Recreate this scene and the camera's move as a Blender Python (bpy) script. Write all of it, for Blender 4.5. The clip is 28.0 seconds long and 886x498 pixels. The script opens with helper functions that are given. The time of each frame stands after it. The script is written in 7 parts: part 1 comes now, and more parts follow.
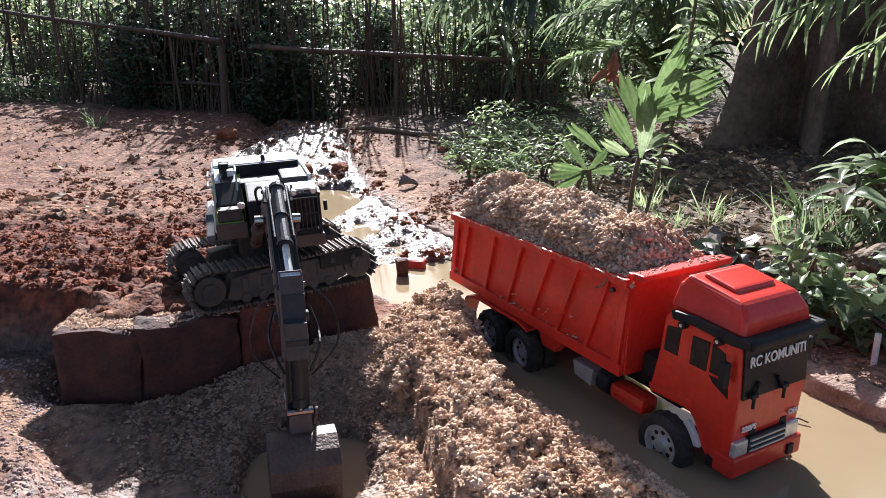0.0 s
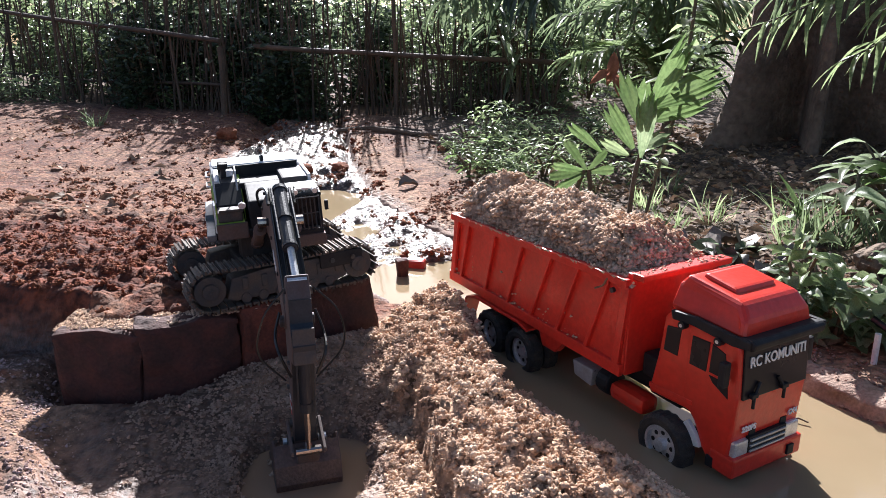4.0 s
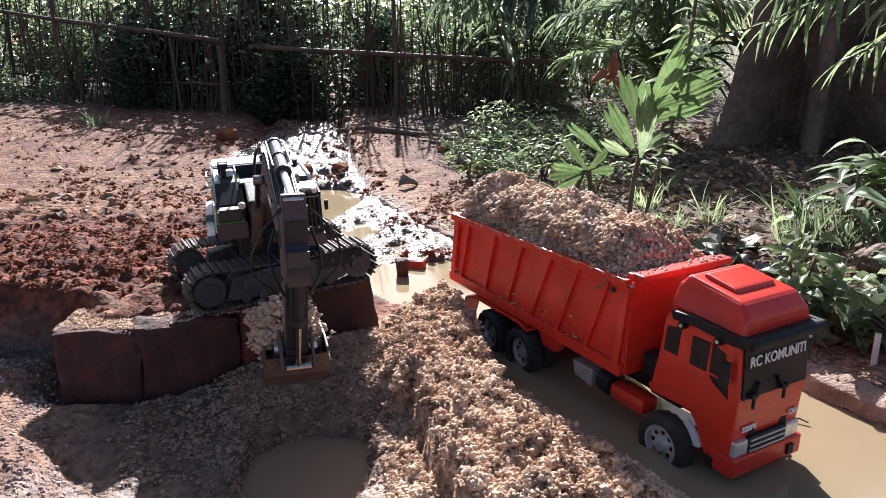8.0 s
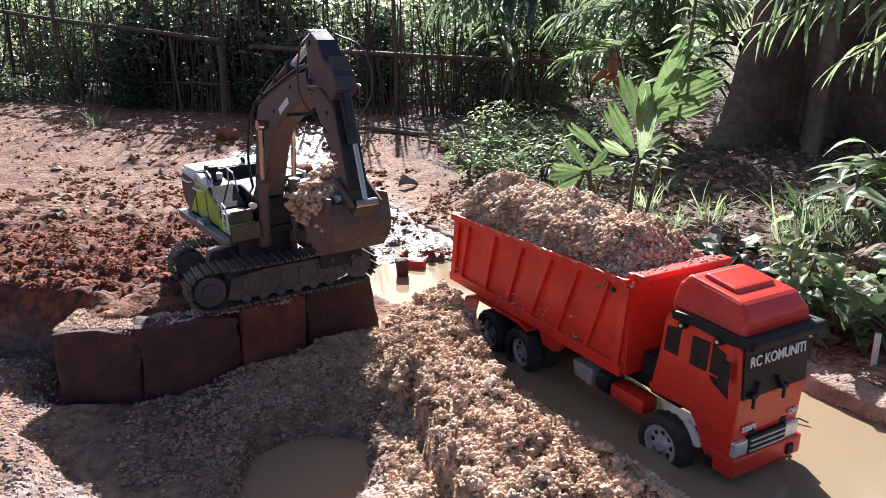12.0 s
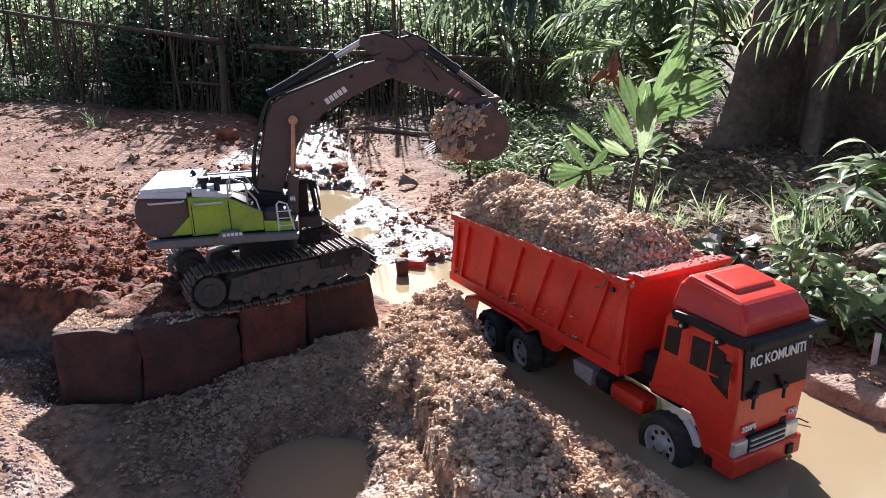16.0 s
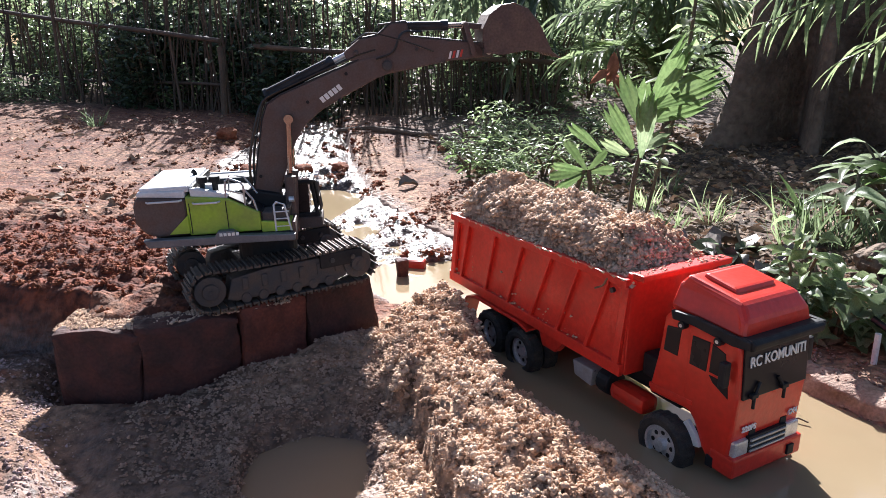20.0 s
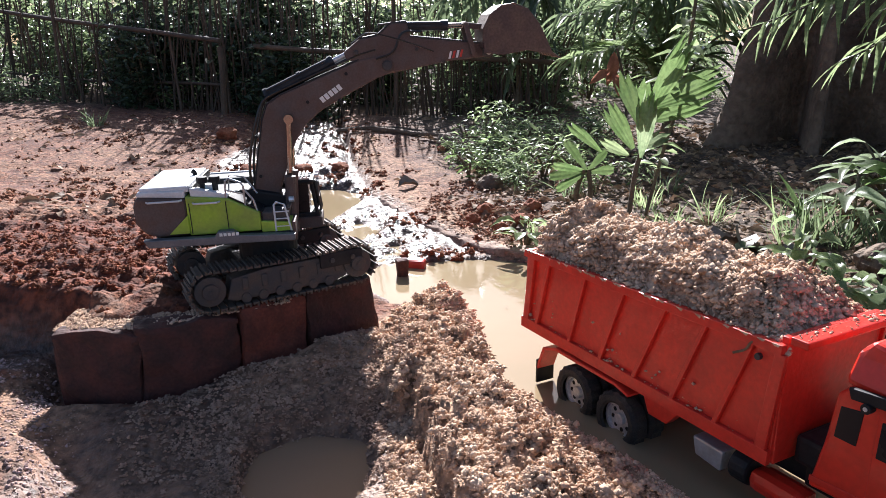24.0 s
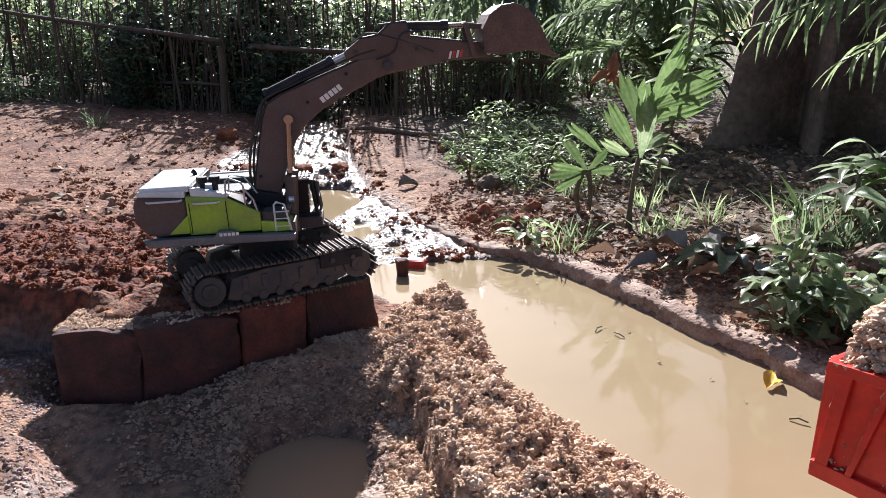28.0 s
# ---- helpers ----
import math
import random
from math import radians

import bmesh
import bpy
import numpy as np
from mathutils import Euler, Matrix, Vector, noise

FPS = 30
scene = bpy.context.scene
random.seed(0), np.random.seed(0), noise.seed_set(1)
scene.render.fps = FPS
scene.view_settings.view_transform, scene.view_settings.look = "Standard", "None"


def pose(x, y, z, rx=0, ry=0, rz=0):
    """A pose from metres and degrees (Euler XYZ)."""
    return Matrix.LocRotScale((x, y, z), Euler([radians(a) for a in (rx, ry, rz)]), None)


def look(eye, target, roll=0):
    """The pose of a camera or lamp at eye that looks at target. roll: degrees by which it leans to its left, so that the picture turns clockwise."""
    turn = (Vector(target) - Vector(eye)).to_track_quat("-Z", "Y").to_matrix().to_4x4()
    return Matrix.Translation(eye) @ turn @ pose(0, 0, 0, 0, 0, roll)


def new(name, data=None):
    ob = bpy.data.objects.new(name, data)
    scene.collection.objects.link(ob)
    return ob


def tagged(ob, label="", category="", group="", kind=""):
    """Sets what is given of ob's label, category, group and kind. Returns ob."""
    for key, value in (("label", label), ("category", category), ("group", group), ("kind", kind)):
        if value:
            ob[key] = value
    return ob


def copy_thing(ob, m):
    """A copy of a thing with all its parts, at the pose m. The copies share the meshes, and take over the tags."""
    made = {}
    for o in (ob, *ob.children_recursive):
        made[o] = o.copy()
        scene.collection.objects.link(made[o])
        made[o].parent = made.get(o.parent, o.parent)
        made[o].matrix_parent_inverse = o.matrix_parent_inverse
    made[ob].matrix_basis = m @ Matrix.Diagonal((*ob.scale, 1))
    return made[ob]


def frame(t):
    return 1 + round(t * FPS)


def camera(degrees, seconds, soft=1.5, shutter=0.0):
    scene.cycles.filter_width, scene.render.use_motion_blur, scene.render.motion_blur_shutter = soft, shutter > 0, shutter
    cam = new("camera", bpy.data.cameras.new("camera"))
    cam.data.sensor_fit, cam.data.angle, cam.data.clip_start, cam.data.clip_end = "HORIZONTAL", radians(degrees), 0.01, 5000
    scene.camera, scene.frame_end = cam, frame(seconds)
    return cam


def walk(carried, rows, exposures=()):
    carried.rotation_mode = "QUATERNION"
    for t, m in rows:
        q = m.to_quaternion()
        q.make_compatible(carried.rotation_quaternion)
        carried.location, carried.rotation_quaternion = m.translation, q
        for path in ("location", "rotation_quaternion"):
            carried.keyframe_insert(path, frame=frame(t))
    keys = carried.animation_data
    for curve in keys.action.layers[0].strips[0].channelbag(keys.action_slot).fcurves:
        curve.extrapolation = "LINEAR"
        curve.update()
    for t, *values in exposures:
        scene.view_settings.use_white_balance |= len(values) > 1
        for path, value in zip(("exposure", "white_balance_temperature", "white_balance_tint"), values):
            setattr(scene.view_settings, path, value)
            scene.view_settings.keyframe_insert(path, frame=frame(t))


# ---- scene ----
cam = camera(62.14, 28.0, soft=0.45)
CAM = pose(0, 0, 0.543, 90 - 15.8, 0, 0) @ pose(0, 0, 0, 0, 0, -0.38)
walk(cam, [(0.0, CAM), (28.0, CAM)], exposures=[(0.0, 1.08, 5850, 14), (11.0, 1.08, 5850, 14), (12.0, 1.20, 5850, 14), (15.0, 1.26, 5850, 14), (21.0, 1.25, 5850, 14), (25.0, 1.04, 5850, 14), (28.0, 0.96, 5850, 14)])

# ---------------------------------------------------------------- light
SUN_DIR = Vector((-0.055, 0.84, 0.55)).normalized()
world = bpy.data.worlds.new("world")
scene.world = world
world.use_nodes = True
sky = world.node_tree.nodes.new("ShaderNodeTexSky")
sky.sky_type, sky.sun_disc, sky.dust_density = "NISHITA", False, 2.2
sky.sun_elevation = math.asin(SUN_DIR.z)
sky.sun_rotation = math.atan2(SUN_DIR.x, SUN_DIR.y)
back = world.node_tree.nodes["Background"]
back.inputs[1].default_value = 0.064
world.node_tree.links.new(sky.outputs[0], back.inputs[0])
sun = new("sun", bpy.data.lights.new("sun", "SUN"))
sun.data.energy, sun.data.angle, sun.data.color = 6.6, radians(0.6), (1.0, 0.95, 0.87)
sun.matrix_world = look(SUN_DIR * 30, (0, 0, 0))


# ---------------------------------------------------------------- materials
def mat(name, col, rough=0.7, metal=0.0, var=0.25, scale=40.0, bump=0.0, bscale=None, spec=0.5, col2=None,
        island=0.0, objrand=0.0, fine=None, trans=0.0, coat=0.0, bdist=0.004):
    """A procedural surface: a base colour that drifts towards a second one in patches, with grain and relief."""
    m = bpy.data.materials.new(name)
    m.use_nodes = True
    nt = m.node_tree
    L, N = nt.links.new, nt.nodes.new
    b = nt.nodes["Principled BSDF"]
    b.inputs["Roughness"].default_value = rough
    b.inputs["Metallic"].default_value = metal
    b.inputs["Specular IOR Level"].default_value = spec
    b.inputs["Coat Weight"].default_value = coat
    tc = N("ShaderNodeTexCoord")
    n1 = N("ShaderNodeTexNoise")
    n1.inputs["Scale"].default_value, n1.inputs["Detail"].default_value = scale, 6
    L(tc.outputs["Object"], n1.inputs["Vector"])
    n2 = N("ShaderNodeTexNoise")
    n2.inputs["Scale"].default_value, n2.inputs["Detail"].default_value = fine or scale * 7, 4
    L(tc.outputs["Object"], n2.inputs["Vector"])
    ramp = N("ShaderNodeMapRange")
    ramp.inputs[1].default_value, ramp.inputs[2].default_value = 0.38, 0.66
    L(n1.outputs["Fac"], ramp.inputs[0])
    mix = N("ShaderNodeMix")
    mix.data_type = "RGBA"
    c2 = col2 or tuple(max(0.0, c * (1 - var)) for c in col)
    mix.inputs[6].default_value, mix.inputs[7].default_value = (*col, 1), (*c2, 1)
    L(ramp.outputs[0], mix.inputs[0])
    hsv = N("ShaderNodeHueSaturation")
    L(mix.outputs[2], hsv.inputs["Color"])
    mr = N("ShaderNodeMapRange")
    mr.inputs[1].default_value, mr.inputs[2].default_value = 0.3, 0.7
    mr.inputs[3].default_value, mr.inputs[4].default_value = 1 - var * 0.6, 1 + var * 0.6
    L(n2.outputs["Fac"], mr.inputs[0])
    value = mr.outputs[0]
    for amount, node, out in ((island, "ShaderNodeNewGeometry", "Random Per Island"), (objrand, "ShaderNodeObjectInfo", "Random")):
        if amount:
            g = N(node)
            r2 = N("ShaderNodeMapRange")
            r2.inputs[3].default_value, r2.inputs[4].default_value = 1 - amount, 1 + amount
            L(g.outputs[out], r2.inputs[0])
            mul = N("ShaderNodeMath")
            mul.operation = "MULTIPLY"
            L(value, mul.inputs[0])
            L(r2.outputs[0], mul.inputs[1])
            value = mul.outputs[0]
    L(value, hsv.inputs["Value"])
    L(hsv.outputs["Color"], b.inputs["Base Color"])
    if bump:
        bp = N("ShaderNodeBump")
        bp.inputs["Strength"].default_value, bp.inputs["Distance"].default_value = min(1.0, bump), bdist
        if bscale:
            n3 = N("ShaderNodeTexNoise")
            n3.inputs["Scale"].default_value, n3.inputs["Detail"].default_value = bscale, 5
            L(tc.outputs["Object"], n3.inputs["Vector"])
            L(n3.outputs["Fac"], bp.inputs["Height"])
        else:
            L(n2.outputs["Fac"], bp.inputs["Height"])
        L(bp.outputs[0], b.inputs["Normal"])
    rr = N("ShaderNodeMapRange")
    rr.inputs[3].default_value, rr.inputs[4].default_value = max(0.02, rough - 0.12), min(1, rough + 0.12)
    L(n1.outputs["Fac"], rr.inputs[0])
    L(rr.outputs[0], b.inputs["Roughness"])
    if trans:
        tr = N("ShaderNodeBsdfTranslucent")
        hs2 = N("ShaderNodeHueSaturation")
        hs2.inputs["Hue"].default_value, hs2.inputs["Saturation"].default_value, hs2.inputs["Value"].default_value = 0.495, 0.85, 1.9
        L(hsv.outputs["Color"], hs2.inputs["Color"])
        L(hs2.outputs["Color"], tr.inputs["Color"])
        ms = N("ShaderNodeMixShader")
        ms.inputs[0].default_value = trans
        L(b.outputs[0], ms.inputs[1])
        L(tr.outputs[0], ms.inputs[2])
        L(ms.outputs[0], nt.nodes["Material Output"].inputs["Surface"])
    return m


M_RED = mat("red_paint", (0.66, 0.032, 0.017), 0.38, var=0.18, scale=18, bump=0.12, bscale=160, coat=0.15)
M_RED2 = mat("orange_red_paint", (0.63, 0.030, 0.014), 0.36, var=0.16, scale=14, bump=0.10, bscale=140, coat=0.15)
M_BLACK = mat("black_plastic", (0.016, 0.016, 0.018), 0.62, var=0.3, scale=60, spec=0.3)
M_TYRE = mat("tyre_rubber", (0.020, 0.019, 0.018), 0.85, var=0.5, scale=70, bump=0.4, col2=(0.055, 0.045, 0.035))
M_GLASS = mat("dark_window", (0.012, 0.012, 0.016), 0.30, var=0.1, scale=20, spec=0.25)
M_CHROME = mat("chrome", (0.72, 0.72, 0.72), 0.32, 0.55, var=0.25, scale=60)
M_WHITE = mat("white_plastic", (0.66, 0.66, 0.64), 0.45, var=0.12, scale=40)
M_SKIRT = mat("slate_grey_paint", (0.13, 0.14, 0.16), 0.40, 0.2, var=0.2, scale=40)
M_GREYP = mat("light_grey_paint", (0.42, 0.44, 0.46), 0.32, 0.35, var=0.15, scale=40, col2=(0.36, 0.35, 0.33))
M_WHITEPANEL = mat("white_panel", (0.66, 0.68, 0.70), 0.36, var=0.12, scale=30)
M_GREEN = mat("lime_paint", (0.30, 0.46, 0.035), 0.40, var=0.15, scale=30, col2=(0.24, 0.33, 0.05))
M_BROWN = mat("dusty_brown_metal", (0.095, 0.057, 0.046), 0.72, 0.0, var=0.25, scale=50, bump=0.1, col2=(0.10, 0.075, 0.068))
M_DGREY = mat("dark_grey_metal", (0.042, 0.044, 0.050), 0.64, 0.2, var=0.3, scale=60, col2=(0.085, 0.066, 0.054))
M_TRACK = mat("track_steel", (0.070, 0.060, 0.052), 0.74, 0.12, var=0.4, scale=90, bump=0.3, objrand=0.15, col2=(0.13, 0.085, 0.06))
M_SLATE = mat("dark_slate_metal", (0.022, 0.025, 0.032), 0.50, 0.2, var=0.3, scale=50, bump=0.1)
M_ROD = mat("polished_rod", (0.42, 0.36, 0.32), 0.22, 1.0, var=0.15, scale=60)
M_HOSE = mat("black_hose", (0.012, 0.012, 0.012), 0.35, var=0.2, scale=60)
M_BUCKET = mat("worn_bucket_steel", (0.085, 0.052, 0.044), 0.55, 0.25, var=0.4, scale=40, bump=0.35, col2=(0.125, 0.080, 0.058))
M_SAND = mat("crumbly_tan_soil", (0.72, 0.525, 0.38), 0.95, var=0.30, scale=11, bump=0.8, bscale=520, spec=0.2, bdist=0.0028, col2=(0.52, 0.335, 0.22), island=0.15, fine=180)
M_DAMP = mat("damp_brown_soil", (0.50, 0.345, 0.255), 0.9, var=0.35, scale=30, bump=0.8, bscale=520, spec=0.3, bdist=0.0028, col2=(0.30, 0.195, 0.14), island=0.2)
M_MAUVE = mat("mauve_gravel", (0.52, 0.37, 0.34), 0.9, var=0.4, scale=20, bump=0.7, bscale=420, col2=(0.26, 0.165, 0.145), island=0.35)
M_CLAY = mat("red_clay", (0.190, 0.058, 0.028), 0.95, var=0.35, scale=22, bump=1.0, bscale=300, spec=0.2, col2=(0.29, 0.115, 0.060), island=0.3)
M_CLOD = mat("dry_brown_clay", (0.28, 0.135, 0.078), 0.95, var=0.35, scale=22, bump=0.9, bscale=300, spec=0.2, col2=(0.20, 0.078, 0.042), island=0.35)
# brick red lowered so that the deep shade on the ledge's face is in the colour
M_BRICK = mat("shade_dark_brick", (0.068, 0.021, 0.015), 0.85, var=0.35, scale=30, bump=0.8, bscale=140, objrand=0.3, col2=(0.036, 0.017, 0.014))
M_BRICK2 = mat("clean_red_brick", (0.140, 0.036, 0.021), 0.85, var=0.35, scale=30, bump=0.8, bscale=140, col2=(0.085, 0.026, 0.017))
M_KERB = mat("muddy_concrete", (0.34, 0.235, 0.18), 0.92, var=0.4, scale=26, bump=1.0, bscale=170, col2=(0.20, 0.125, 0.09), island=0.25)
M_BAMBOO = mat("weathered_bamboo", (0.095, 0.062, 0.040), 0.75, var=0.4, scale=14, bump=0.4, bscale=60, island=0.35, objrand=0.35, col2=(0.060, 0.044, 0.030))
M_BARK = mat("tree_bark", (0.19, 0.132, 0.090), 0.95, var=0.45, scale=7, bump=0.9, bscale=48, bdist=0.016, col2=(0.10, 0.068, 0.046), fine=42)
M_STEM = mat("brown_stem", (0.13, 0.10, 0.06), 0.8, var=0.4, scale=40)
M_LEAF = mat("green_leaf", (0.120, 0.155, 0.078), 0.28, var=0.3, scale=20, island=0.55, trans=0.50, col2=(0.056, 0.092, 0.034))
# lighter and darker copies of the green leaf, with sun and shade in their colour
M_LEAF2 = mat("sunlit_green_leaf", (0.19, 0.25, 0.105), 0.30, var=0.25, scale=16, island=0.45, trans=0.52, col2=(0.090, 0.130, 0.050))
M_LEAFD = mat("shaded_green_leaf", (0.062, 0.088, 0.046), 0.28, var=0.3, scale=8, island=0.5, trans=0.35, col2=(0.030, 0.050, 0.022))
M_SEED = mat("lime_leaf", (0.080, 0.125, 0.036), 0.36, var=0.35, scale=14, objrand=0.35, trans=0.46, col2=(0.060, 0.110, 0.024))
M_PALE = mat("pale_grey_green_leaf", (0.18, 0.235, 0.130), 0.42, var=0.3, scale=24, objrand=0.35, trans=0.48, col2=(0.125, 0.155, 0.085))
M_WITHER = mat("withered_leaf", (0.34, 0.13, 0.065), 0.7, var=0.35, scale=50, trans=0.25)
M_DRY = mat("dry_leaf", (0.27, 0.175, 0.10), 0.8, var=0.35, scale=60, island=0.5, col2=(0.16, 0.10, 0.06), trans=0.1)
M_GREYLEAF = mat("dead_grey_leaf", (0.20, 0.17, 0.14), 0.55, var=0.4, scale=30, col2=(0.14, 0.115, 0.095))
M_YLEAF = mat("yellow_leaf", (0.72, 0.46, 0.03), 0.5, var=0.15, scale=60)
M_LETTER = mat("white_lettering", (0.75, 0.75, 0.73), 0.5, var=0.08, scale=60)
M_REDPLASTIC = mat("red_plastic", (0.50, 0.035, 0.02), 0.4, var=0.1, scale=40)


def ground_material():
    """Red clay field, tan soil by the channel, dark litter under the trees, wet shining mud along the stream; driven by vertex layers."""
    m = bpy.data.materials.new("earth")
    m.use_nodes = True
    nt = m.node_tree
    L, N = nt.links.new, nt.nodes.new
    b = nt.nodes["Principled BSDF"]
    tc = N("ShaderNodeTexCoord")

    def nz(scale, detail=6):
        n = N("ShaderNodeTexNoise")
        n.inputs["Scale"].default_value, n.inputs["Detail"].default_value = scale, detail
        L(tc.outputs["Object"], n.inputs["Vector"])
        return n.outputs["Fac"]

    def mixc(fac, a, c):
        x = N("ShaderNodeMix")
        x.data_type = "RGBA"
        for i, v in ((6, a), (7, c)):
            if isinstance(v, tuple):
                x.inputs[i].default_value = (*v, 1)
            else:
                L(v, x.inputs[i])
        L(fac, x.inputs[0])
        return x.outputs[2]

    def ramp(v, a, c, lo=0.0, hi=1.0):
        r = N("ShaderNodeMapRange")
        r.inputs[1].default_value, r.inputs[2].default_value, r.inputs[3].default_value, r.inputs[4].default_value = a, c, lo, hi
        L(v, r.inputs[0])
        return r.outputs[0]

    lay = N("ShaderNodeVertexColor")
    lay.layer_name = "soil"
    sep = N("ShaderNodeSeparateColor")
    L(lay.outputs[0], sep.inputs[0])
    big, mid, fine = nz(2.2), nz(14), nz(70, 8)
    clay = mixc(ramp(big, 0.40, 0.62), (0.165, 0.062, 0.032), (0.225, 0.112, 0.062))
    clay = mixc(ramp(mid, 0.48, 0.62), clay, (0.105, 0.034, 0.018))
    clay = mixc(ramp(nz(38), 0.58, 0.70), clay, (0.30, 0.165, 0.10))
    clay = mixc(lay.outputs[1], clay, mixc(ramp(nz(30), 0.4, 0.65), (0.17, 0.045, 0.020), (0.085, 0.026, 0.014)))
    tan = mixc(ramp(mid, 0.38, 0.62), (0.47, 0.30, 0.19), (0.27, 0.160, 0.10))
    litter = mixc(ramp(mid, 0.4, 0.62), (0.15, 0.095, 0.06), (0.07, 0.048, 0.034))
    col = mixc(sep.outputs[0], clay, tan)
    col = mixc(sep.outputs[1], col, litter)
    # this dark tone also paints the shade under the left bank's edge
    wet = mixc(ramp(mid, 0.4, 0.6), (0.055, 0.030, 0.022), (0.135, 0.078, 0.054))
    col = mixc(sep.outputs[2], col, wet)
    hs = N("ShaderNodeHueSaturation")
    L(col, hs.inputs["Color"])
    L(ramp(fine, 0.36, 0.64, 0.48, 1.42), hs.inputs["Value"])
    L(hs.outputs[0], b.inputs["Base Color"])
    wetn = N("ShaderNodeMath")
    wetn.operation = "MULTIPLY"
    L(sep.outputs[2], wetn.inputs[0])
    L(ramp(nz(30), 0.34, 0.48), wetn.inputs[1])
    L(ramp(wetn.outputs[0], 0, 1, 0.95, 0.24), b.inputs["Roughness"])
    bp = N("ShaderNodeBump")
    bp.inputs["Strength"].default_value, bp.inputs["Distance"].default_value = 1.0, 0.010
    L(nz(95, 9), bp.inputs["Height"])
    L(bp.outputs[0], b.inputs["Normal"])
    return m


M_EARTH = ground_material()


def water_material(name, col, rough=0.03):
    m = bpy.data.materials.new(name)
    m.use_nodes = True
    nt = m.node_tree
    L, N = nt.links.new, nt.nodes.new
    b = nt.nodes["Principled BSDF"]
    b.inputs["Roughness"].default_value, b.inputs["IOR"].default_value = rough, 1.33
    tc = N("ShaderNodeTexCoord")
    n = N("ShaderNodeTexNoise")
    n.inputs["Scale"].default_value, n.inputs["Detail"].default_value = 5, 4
    L(tc.outputs["Object"], n.inputs["Vector"])
    x = N("ShaderNodeMix")
    x.data_type = "RGBA"
    x.inputs[6].default_value, x.inputs[7].default_value = (*col, 1), (col[0] * 0.8, col[1] * 0.78, col[2] * 0.75, 1)
    L(n.outputs["Fac"], x.inputs[0])
    L(x.outputs[2], b.inputs["Base Color"])
    w = N("ShaderNodeTexNoise")
    w.inputs["Scale"].default_value, w.inputs["Detail"].default_value = 26, 2
    L(tc.outputs["Object"], w.inputs["Vector"])
    bp = N("ShaderNodeBump")
    bp.inputs["Strength"].default_value, bp.inputs["Distance"].default_value = 0.06, 0.004
    L(w.outputs["Fac"], bp.inputs["Height"])
    L(bp.outputs[0], b.inputs["Normal"])
    return m


M_WATER = water_material("muddy_water", (0.30, 0.230, 0.142), 0.06)
M_WATER2 = water_material("brown_pit_water", (0.36, 0.235, 0.150), 0.05)


# ---------------------------------------------------------------- mesh helpers
def part(name, bm, material, parent=None, label="", smooth=False):
    """Links a bmesh (or a ready mesh) as one object under a thing or a part."""
    if isinstance(bm, bmesh.types.BMesh):
        bmesh.ops.recalc_face_normals(bm, faces=bm.faces)
        me = bpy.data.meshes.new(name)
        bm.to_mesh(me)
        bm.free()
    else:
        me = bm
    if material and not me.materials:
        me.materials.append(material)
    if smooth:
        me.polygons.foreach_set("use_smooth", [True] * len(me.polygons))
    ob = new(name, me)
    if parent:
        ob.parent = parent
    if label:
        ob["label"] = label
    return ob


def thing(name, m, label, category, group="", kind=""):
    ob = new(name)
    ob.matrix_basis = m
    ob.empty_display_size = 0.05
    return tagged(ob, label, category, group, kind)


def soften(bm, w, seg=2, edges=None):
    if w:
        bmesh.ops.bevel(bm, geom=list(edges or bm.edges), offset=w, segments=seg, affect="EDGES", profile=0.6, clamp_overlap=True)
    return bm


def box(x0, x1, y0, y1, z0, z1, w=0.0, bm=None):
    b = bmesh.new()
    v = [b.verts.new((x, y, z)) for x in (x0, x1) for y in (y0, y1) for z in (z0, z1)]
    for f in ((0, 1, 3, 2), (4, 6, 7, 5), (0, 4, 5, 1), (2, 3, 7, 6), (0, 2, 6, 4), (1, 5, 7, 3)):
        b.faces.new([v[i] for i in f])
    soften(b, w)
    return join(bm, b)


def join(bm, b):
    if bm is None:
        return b
    me = bpy.data.meshes.new("tmp")
    b.to_mesh(me)
    b.free()
    bm.from_mesh(me)
    bpy.data.meshes.remove(me)
    return bm


def prism(pts, y0, y1, w=0.0, bm=None, taper=0.0, seg=2):
    """An outline in x and z, made solid from y0 to y1."""
    b = bmesh.new()
    a = [b.verts.new((x, y0, z)) for x, z in pts]
    c = [b.verts.new((x, y1, z)) for x, z in pts]
    n = len(pts)
    b.faces.new(a)
    b.faces.new(c[::-1])
    for i in range(n):
        b.faces.new((a[i], c[i], c[(i + 1) % n], a[(i + 1) % n]))
    bmesh.ops.recalc_face_normals(b, faces=b.faces)
    soften(b, w, seg)
    return join(bm, b)


def rod(p, q, r, n=12, r2=None, bm=None, w=0.0):
    p, q = Vector(p), Vector(q)
    b = bmesh.new()
    bmesh.ops.create_cone(b, cap_ends=True, segments=n, radius1=r, radius2=r if r2 is None else r2, depth=(q - p).length)
    if w:
        soften(b, w, 2, [e for e in b.edges if len(e.link_faces) == 2 and any(len(f.verts) > 4 for f in e.link_faces)])
    b.transform(Matrix.Translation((p + q) / 2) @ (q - p).to_track_quat("Z", "Y").to_matrix().to_4x4())
    return join(bm, b)


